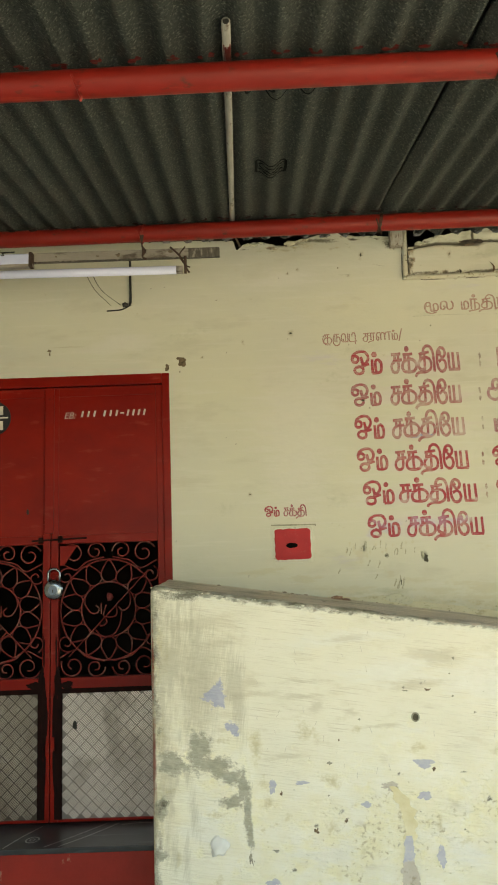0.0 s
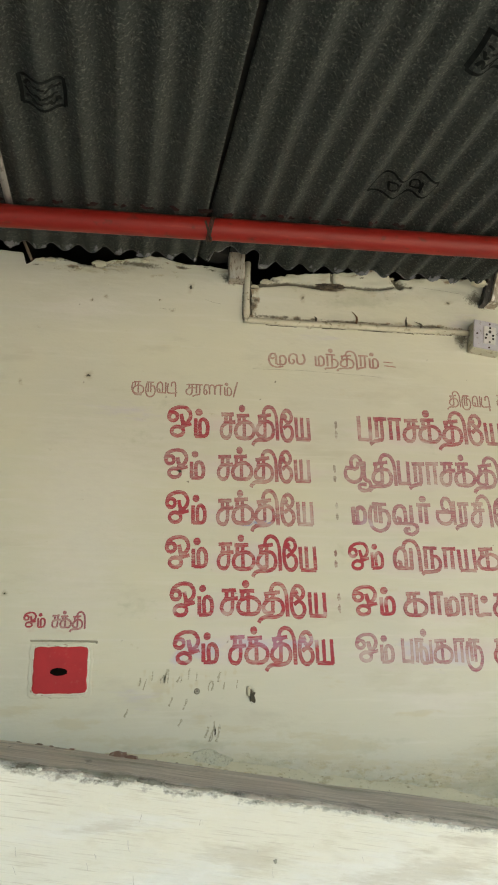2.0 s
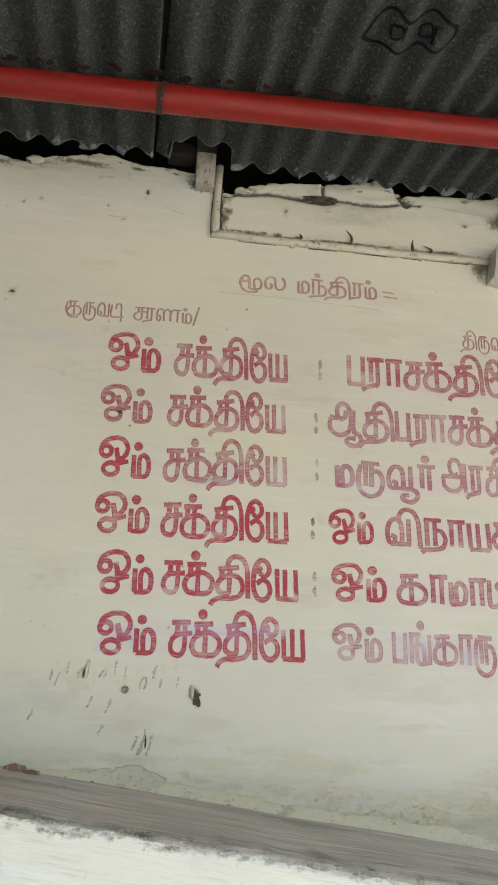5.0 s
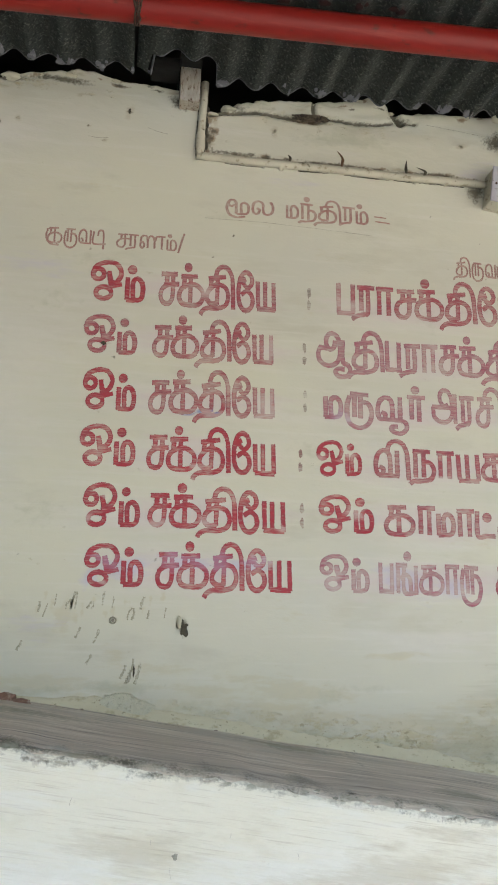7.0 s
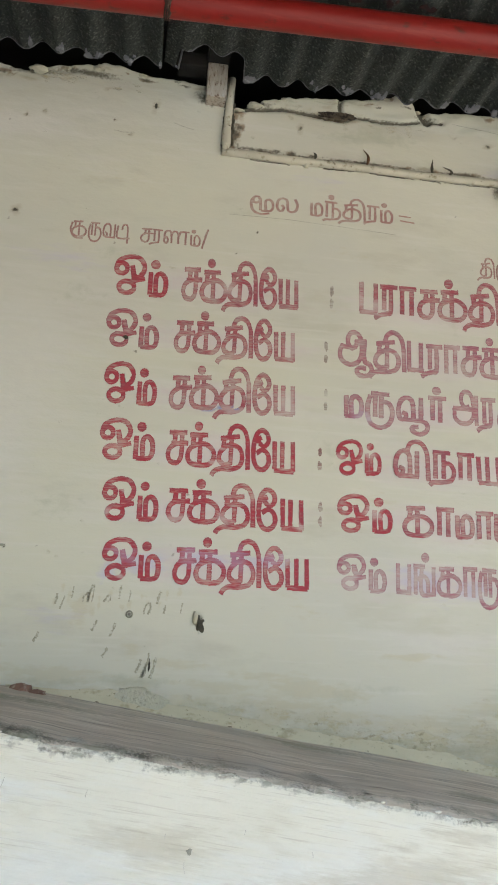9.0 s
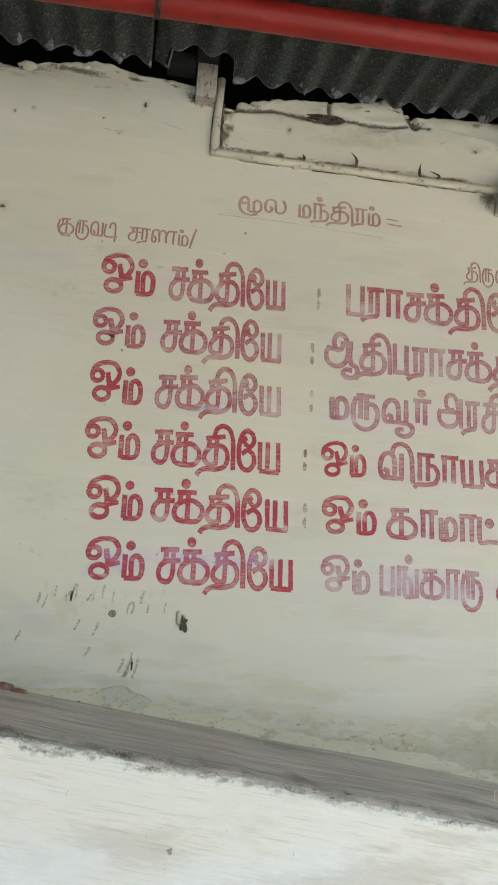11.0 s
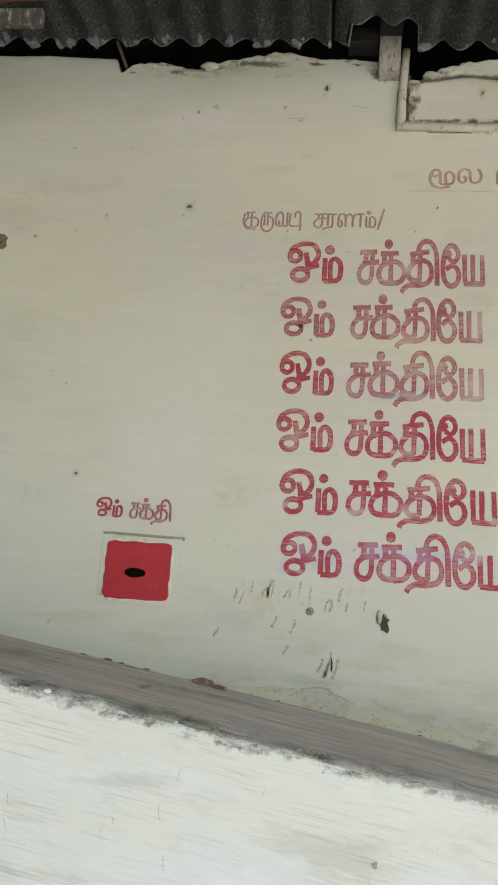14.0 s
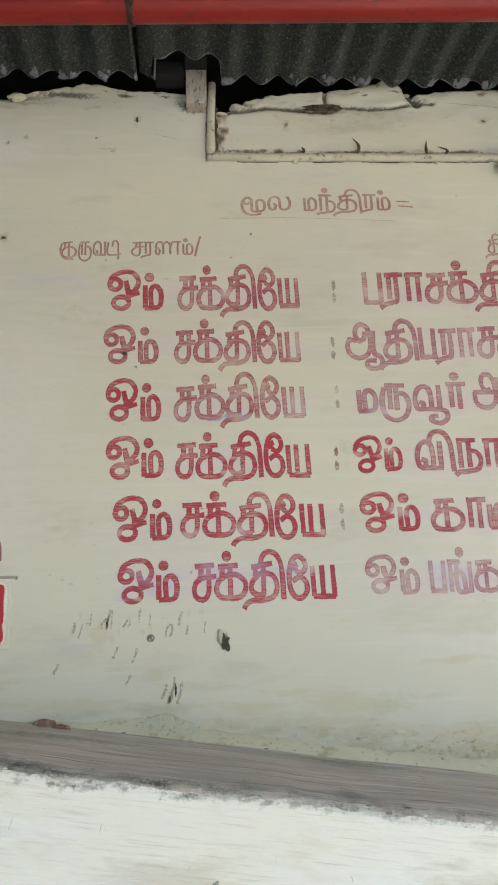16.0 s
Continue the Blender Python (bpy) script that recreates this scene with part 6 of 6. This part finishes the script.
bmesh.ops.transform(b, matrix=Matrix.Translation((-0.818, DY + 0.0005, 2.393)) @ Matrix.Rotation(radians(90), 4, "X"), verts=b.verts)
part("painted_word", b, SIGN_WHITE, right_leaf, "white painted letters EB")
lean_bar = Matrix.Rotation(radians(14), 4, "Y")
for x in (-0.728, -0.699, -0.670, -0.622, -0.593, -0.564, -0.510, -0.484, -0.458, -0.432):
    part("number_bar", box(x - 0.0042, x + 0.0042, DY + 0.0005, DY + 0.0045, 2.399, 2.428, turn=lean_bar), SIGN_WHITE, right_leaf, "white painted bar")
part("number_bar", box(-0.546, -0.530, DY + 0.0005, DY + 0.0045, 2.410, 2.416), SIGN_WHITE, right_leaf, "white painted bar")

disc = thing("number_disc", (-1.154, DY, 2.32), "round black disc with white marks on the door", "sign")
part("disc", tube([(-1.154, DY + 0.007, 2.407), (-1.154, DY - 0.002, 2.407)], 0.083, sides=40), SIGN_BLACK, disc)
for z0, z1, x0, x1 in ((2.422, 2.464, -1.200, -1.165), (2.422, 2.464, -1.142, -1.107), (2.405, 2.411, -1.225, -1.083), (2.350, 2.392, -1.200, -1.165), (2.350, 2.392, -1.142, -1.107)):
    part("mark_bar", box(x0, x1, DY - 0.005, DY - 0.0015, z0, z1), SIGN_WHITE, disc, "white bar")

lock = thing("padlock", (-0.855, DY - 0.02, 1.555), "round chrome padlock hanging on the door hasp", "padlock")
dome = [(0.0, 0.30), (0.06, 0.62), (0.16, 0.84), (0.30, 0.96), (0.5, 1.0), (0.7, 0.96), (0.84, 0.84), (0.94, 0.62), (1.0, 0.30)]
b = tube([(-0.855, DY - 0.040 + 0.036 * u, 1.592) for u, w in dome], 0.046, sides=40, taper=lambda t: dome[round(8 * t)][1])
part("body", b, CHROME, lock, smooth=True)
arc = [(-0.855 - 0.027, DY - 0.02, 1.63), (-0.855 - 0.027, DY - 0.02, 1.655)] + [(-0.855 + 0.027 * math.cos(a), DY - 0.02, 1.662 + 0.024 * math.sin(a)) for a in np.linspace(math.pi, 0, 12)] + [(-0.855 + 0.027, DY - 0.02, 1.655), (-0.855 + 0.027, DY - 0.02, 1.63)]
part("shackle", tube(arc, 0.0055, sides=10), CHROME, lock, smooth=True)
part("face_plate", tube([(-0.855, DY - 0.0425, 1.590), (-0.855, DY - 0.038, 1.590)], 0.021, sides=30), STEEL_DARK, lock, "blue-grey face plate")
part("keyhole", box(-0.857, -0.853, DY - 0.044, DY - 0.042, 1.578, 1.592), BLACK, lock)

# threshold step
step = thing("step", (-0.9, 3.31, 0), "red painted step with a black stone top", "step", kind="structure")
part("riser", box(-2.25, P_L - 0.002, 3.315, 3.84, 0, 0.548), RED_STEP, step)
part("tread", box(-2.25, P_L - 0.002, 3.30, 3.80, 0.548, 0.570, 0.004), GRANITE, step, "polished black stone slab")


def chalk(points, w=0.007):
    b = bmesh.new()
    last = None
    pts = smooth_line([(x, y, 0) for x, y in points], 6)
    for i, p in enumerate(pts):
        d = (pts[min(i + 1, len(pts) - 1)] - pts[max(i - 1, 0)]).normalized()
        q = Vector((-d.y, d.x, 0)) * w * rnd.uniform(0.35, 0.6)
        now = [b.verts.new((p.x + k * q.x, p.y + k * q.y, 0.572)) for k in (-1, 1)]
        if last:
            b.faces.new((last[0], now[0], now[1], last[1]))
        last = now
    return part("chalk_line", b, CHALK, step, "white chalk line")


chalk([(-0.824, 3.312), (-0.72, 3.45), (-0.618, 3.60)])
chalk([(-0.766, 3.312), (-0.66, 3.45), (-0.567, 3.595)])
chalk([(-0.99, 3.312), (-0.95, 3.45), (-0.90, 3.585)])
chalk([(-0.55, 3.575), (-0.48, 3.59), (-0.42, 3.585)])
chalk([(-0.895 + 0.026 * math.cos(a), 3.406 + 0.036 * math.sin(a)) for a in np.linspace(0, 6.0, 12)])
chalk([(-0.895 + 0.010 * math.cos(a), 3.406 + 0.014 * math.sin(a)) for a in np.linspace(0, 6.0, 9)], 0.005)

# ---- tube lamp over the door ----
LY = 3.17
lamp = thing("tube_lamp", (-0.6, LY, 2.93), "unlit white lamp tube on a wooden board under the roof pipe", "lamp")
b = box(-1.5, -0.036, LY + 0.012, LY + 0.034, 3.010, 3.053, 0.003)
part("board", b, OLD_SHADED_WOOD, lamp, "weathered wooden board")
part("batten", box(-1.46, -0.172, LY + 0.004, LY + 0.012, 3.012, 3.050, 0.002), WHITE_METAL, lamp, "limewashed batten face")
part("tube", tube([(-1.42, LY, 2.957), (-0.225, LY, 2.948)], 0.0185, sides=20), GLASS_TUBE, lamp, "white glass tube", True)
part("end_cap", tube([(-0.225, LY, 2.948), (-0.198, LY, 2.948)], 0.0178, sides=18), WHITE_METAL, lamp, smooth=True)
part("starter_box", box(-1.12, -0.858, LY - 0.03, LY + 0.004, 2.990, 3.036, 0.005), GLASS_TUBE, lamp, "white starter box")
# a darker strip paints the shade beneath the starter box
part("box_shadow_strip", box(-1.12, -0.845, LY - 0.026, LY + 0.006, 2.978, 2.992, 0.003), WHITE_METAL, lamp, "darker strip painting the shade under the starter box")
for x in (-0.184, -1.435):
    part("lamp_holder", box(x - 0.008, x + 0.004, LY - 0.004, LY + 0.008, 2.932, 3.012, 0.003), RUST, lamp, "dark rusty lamp holder")
b = tube(smooth_line([(-0.25, LY - 0.01, 3.05), (-0.215, LY - 0.012, 3.015), (-0.195, LY - 0.014, 2.985), (-0.178, LY - 0.012, 2.945), (-0.168, LY - 0.01, 2.93)], 5), 0.0042, sides=6)
tube(smooth_line([(-0.185, LY - 0.008, 3.05), (-0.21, LY - 0.012, 3.01), (-0.185, LY - 0.012, 2.965), (-0.165, LY - 0.01, 2.955)], 5), 0.003, b, 6)
part("lead_wire", b, RUST, lamp, "frayed lead wire")
b = bmesh.new()
for k in range(3):
    tube(smooth_line([(-0.376 + 0.006 * k, LY - 0.034, 3.10), (-0.372, LY - 0.012, 3.062), (-0.370 + 0.006 * k, LY - 0.002, 3.04), (-0.372, LY, 3.016), (-0.362 + 0.004 * k, LY + 0.004, 3.004)], 5), 0.0034, b, 6)
part("tie_wire", b, RUST, lamp, "twisted tie wire")
tangle = random.Random(15)
for i in range(5):
    x = -1.16 + 0.035 * i
    line = [(x, LY - 0.004, 3.055), (x + tangle.uniform(-0.03, 0.03), LY - 0.02, 3.035), (x + tangle.uniform(0.0, 0.06), LY - 0.034, 3.022 + tangle.uniform(-0.01, 0.01)), (x + tangle.uniform(0.03, 0.09), LY - 0.02, 3.044), (x + 0.09, LY - 0.002, 3.056)]
    part("lead_wire", tube(smooth_line(line, 5), 0.0022, sides=6), RUST if i % 2 else BLACK, lamp, "loose lead wire", True)
part("box_clip", box(-0.862, -0.846, LY - 0.032, LY + 0.006, 2.976, 3.042, 0.004), RUST, lamp, "dark rusty clip")
for x, z, r in ((-0.48, 3.028, 0.012), (-0.57, 3.026, 0.007), (-0.25, 3.036, 0.011), (-0.75, 3.03, 0.006)):
    part("knot", blob(x, LY + 0.004, z, r, r * 0.6, int(-x * 90), thick=0.0015, n=14), WOOD, lamp, "dark knot in the board")

hook = thing("wall_cable", (-0.49, 3.59, 2.92), "black cable stub hanging on the wall over the door", "cable")
part("cable", tube(smooth_line([(-0.488, 3.575, 3.19), (-0.489, 3.583, 3.05), (-0.49, 3.588, 2.955), (-0.505, 3.588, 2.935), (-0.54, 3.592, 2.922), (-0.606, 3.594, 2.919)], 6), 0.0058, sides=8, taper=lambda t: 1.0 if t < 0.5 else 0.6), BLACK, hook, smooth=True)
part("knot", lump(-0.517, 3.588, 2.945, 0.016, 0.008, 0.012, 6), BLACK, hook)
for dx in (0.0, 0.03):
    part("thin_wire", tube(smooth_line([(-0.70 + dx, 3.50, 3.10), (-0.66 + dx, 3.57, 3.02), (-0.585 + dx * 1.6, 3.593, 2.945)], 6), 0.0014, sides=5), BLACK, hook)

# ---- conduit and socket on the wall ----
run = thing("wall_conduit", (0.858, FACE, 3.03), "cream-painted conduit running along the wall to the socket", "conduit")
CR, CY = 0.0118, FACE - 0.0075


def run_z(x):
    return 3.034 + 0.004 * noise.noise((x * 3, 1, 0)) + 0.012 * (x - 0.87)


part("upright", tube([(0.865, CY, 3.285), (0.861, CY, 3.20), (0.857, CY, 3.10), (0.856, CY, 3.028)], CR, sides=14), GRIMY_CREAM, run, smooth=True)
part("elbow", tube([(0.857, CY, 3.110), (0.857, CY, 3.106), (0.857, CY, 3.062), (0.857, CY, 3.058)], CR + 0.0022, sides=14, taper=lambda t: 0.9 if t in (0, 1) else 1.0), GRIMY_CREAM, run, smooth=True)
part("level_run", tube([(x, CY + 0.001 * noise.noise((x * 5, 0, 0)), run_z(x)) for x in map(float, np.linspace(0.846, 1.755, 24))], CR, sides=14), GRIMY_CREAM, run, smooth=True)
edge_dice = random.Random(31)
# thin dark lines on the wall along both edges of the conduit
b = bmesh.new()
for side_z in (1, -1):
    for i in range(34 if side_z > 0 else 22):
        x = edge_dice.uniform(0.87, 1.70)
        n = edge_dice.uniform(0.02, 0.07)
        ribbon([(u, run_z(u) + side_z * (CR + edge_dice.uniform(-0.001, 0.0015))) for u in map(float, np.linspace(x, x + n, 4))], edge_dice.uniform(0.0022, 0.0048), FACE, 0.0012, b, i)
for side_x in (1, -1):
    for i in range(15):
        z = edge_dice.uniform(3.03, 3.22)
        ribbon([(0.857 + 0.04 * (u - 3.10) * (u > 3.1) + side_x * (CR + edge_dice.uniform(-0.001, 0.002)), u) for u in map(float, np.linspace(z, z + edge_dice.uniform(0.015, 0.05), 4))], edge_dice.uniform(0.0025, 0.0055), FACE, 0.0012, b, 90 + i)
part("edge_line", b, DIRT, run, "thin dark lines along both edges of the painted conduit", kind="stuff")
for x in (1.10, 1.62):
    part("saddle", lump(x, FACE - 0.006, run_z(x) - 0.004, 0.012, 0.010, 0.013, int(x * 10)), GRIMY_CREAM, run, smooth=True)
b = bmesh.new()
for i in range(60):
    x = rnd.uniform(0.87, 1.7)
    s = rnd.uniform(0.3, 1.0)
    lump(x, FACE - 0.004, run_z(x) + CR, 0.009 * s, 0.004, 0.0028 * s, 900 + i, b, 1)
for i in range(24):
    lump(0.873 + rnd.uniform(-0.002, 0.004), 3.594, rnd.uniform(3.05, 3.20), 0.004, 0.004, 0.01, 960 + i, b, 1)
part("dirt", b, DIRT, run, "dark dirt lodged on the conduit", kind="stuff")
for i, (x, h, d) in enumerate(((1.285, 0.055, 0.012), (1.49, 0.05, -0.004), (1.545, 0.03, 0.02), (1.125, 0.022, 0.004))):
    l = thing("dry_leaf", (x, 3.58, 3.05), "dry brown leaf scrap caught on the wall conduit", "leaf", "leaf scraps")
    b = tube(smooth_line([(x, 3.585, 3.046), (x + d * 0.3, 3.583, 3.046 + h * 0.5), (x - d, 3.588, 3.046 + h)], 5), 0.007, sides=6, taper=lambda t: 1.0 - 0.9 * t if t > 0.35 else 0.4 + t)
    part("blade", b, LEAF if i == 0 else DIRT, l)

sock = thing("socket_box", (1.80, FACE, 2.96), "lilac-grey switch box with a white socket on the wall", "socket")
turn = Matrix.Rotation(radians(8), 4, "Y")
part("box", box(1.744, 1.864, 3.540, FACE, 2.950, 3.066, 0.006, turn=turn), GRIMY_CREAM, sock, "grimy cream box")
part("cover", box(1.742, 1.866, 3.533, 3.540, 2.948, 3.068, 0.003, turn=turn), PLATE, sock, "lilac-grey cover plate")
part("socket", box(1.780, 1.830, 3.528, 3.534, 2.969, 3.045, 0.003, turn=turn), SOCKET_WHITE, sock, "white socket plate")
cx, cz = 1.805, 3.007
for u, v, r in ((0.0, 0.031, 0.0042), (0.0, 0.014, 0.006), (-0.013, 0.0, 0.0045), (0.013, 0.0, 0.0045), (-0.016, -0.015, 0.004), (0.014, -0.015, 0.0045), (0.0, -0.031, 0.004)):
    q = turn @ Vector((u, 0, v))
    part("pin_hole", tube([(cx + q.x, 3.5285, cz + q.z), (cx + q.x, 3.5265, cz + q.z)], r, sides=12), BLACK, sock)
for u, v in ((0.0, 0.050), (0.0, -0.052), (-0.050, 0.0), (0.050, 0.005)):
    q = turn @ Vector((u, 0, v))
    part("screw", tube([(cx + q.x, 3.534, cz + q.z), (cx + q.x, 3.5305, cz + q.z)], 0.0035, sides=10), RUST, sock)

# ---- offering box let into the wall ----
hundi = thing("offering_box", (0.245, FACE, 1.69), "red-painted square collection box front with a dark coin slot", "collection box")


def ragged_plate(x0, x1, z0, z1, y0, y1, wob, seed, n=16):
    """An upright plate with an uneven hand-painted outline and a rounded edge."""
    bm = bmesh.new()
    loop = [(x0 + (x1 - x0) * k / n, z0) for k in range(n)] + [(x1, z0 + (z1 - z0) * k / n) for k in range(n)] + [(x1 - (x1 - x0) * k / n, z1) for k in range(n)] + [(x0, z1 - (z1 - z0) * k / n) for k in range(n)]
    mx, mz = (x0 + x1) / 2, (z0 + z1) / 2
    rings = []
    for y, inset in ((y1, 0.0), (y0 + 0.003, 0.0), (y0 + 0.001, 0.0015), (y0, 0.0045)):
        now = []
        for x, z in loop:
            d = wob * noise.noise((x * 35 + seed, z * 35, 1)) + 0.6 * wob * noise.noise((x * 110, z * 110, seed)) - inset
            far = max(abs(x - mx) / (x1 - x0), abs(z - mz) / (z1 - z0)) * 2
            corner = 0.004 * max(0.0, abs(x - mx) / (x1 - x0) + abs(z - mz) / (z1 - z0) - 0.92) / 0.08
            now.append(bm.verts.new((x + (d - corner) * (x - mx) / (x1 - x0) * 2 / far, y, z + (d - corner) * (z - mz) / (z1 - z0) * 2 / far)))
        rings.append(now)
    for p, q in zip(rings, rings[1:]):
        for k in range(len(p)):
            bm.faces.new((p[k], p[(k + 1) % len(p)], q[(k + 1) % len(p)], q[k]))
    bm.faces.new(rings[-1])
    bmesh.ops.recalc_face_normals(bm, faces=bm.faces)
    return bm


part("front", ragged_plate(0.166, 0.334, 1.690, 1.834, FACE - 0.0075, FACE + 0.01, 0.0035, 2), RED_BOX, hundi)
part("white_edge", ragged_plate(0.1605, 0.3395, 1.685, 1.839, FACE - 0.0055, FACE + 0.01, 0.0045, 9), WHITE_EDGE, hundi, "white distemper edge")
part("rim", ragged_plate(0.152, 0.350, 1.677, 1.846, FACE - 0.0028, FACE + 0.01, 0.006, 5), CREAM, hundi, "rough uneven plaster rim")
# the grey bar paints the shadow line above the box
part("shadow_bar", box(0.152, 0.362, FACE - 0.006, FACE + 0.004, 1.8475, 1.8535, 0.002, turn=Matrix.Rotation(radians(0.6), 4, "Y")), BARE, hundi, "grey bar standing in for the shadow line over the box")
part("slot", blob(0.245, FACE - 0.0070, 1.756, 0.0275, 0.0125, 5, thick=0.0020, ragged=0.06, n=40), VOID, hundi, "dark coin slot")
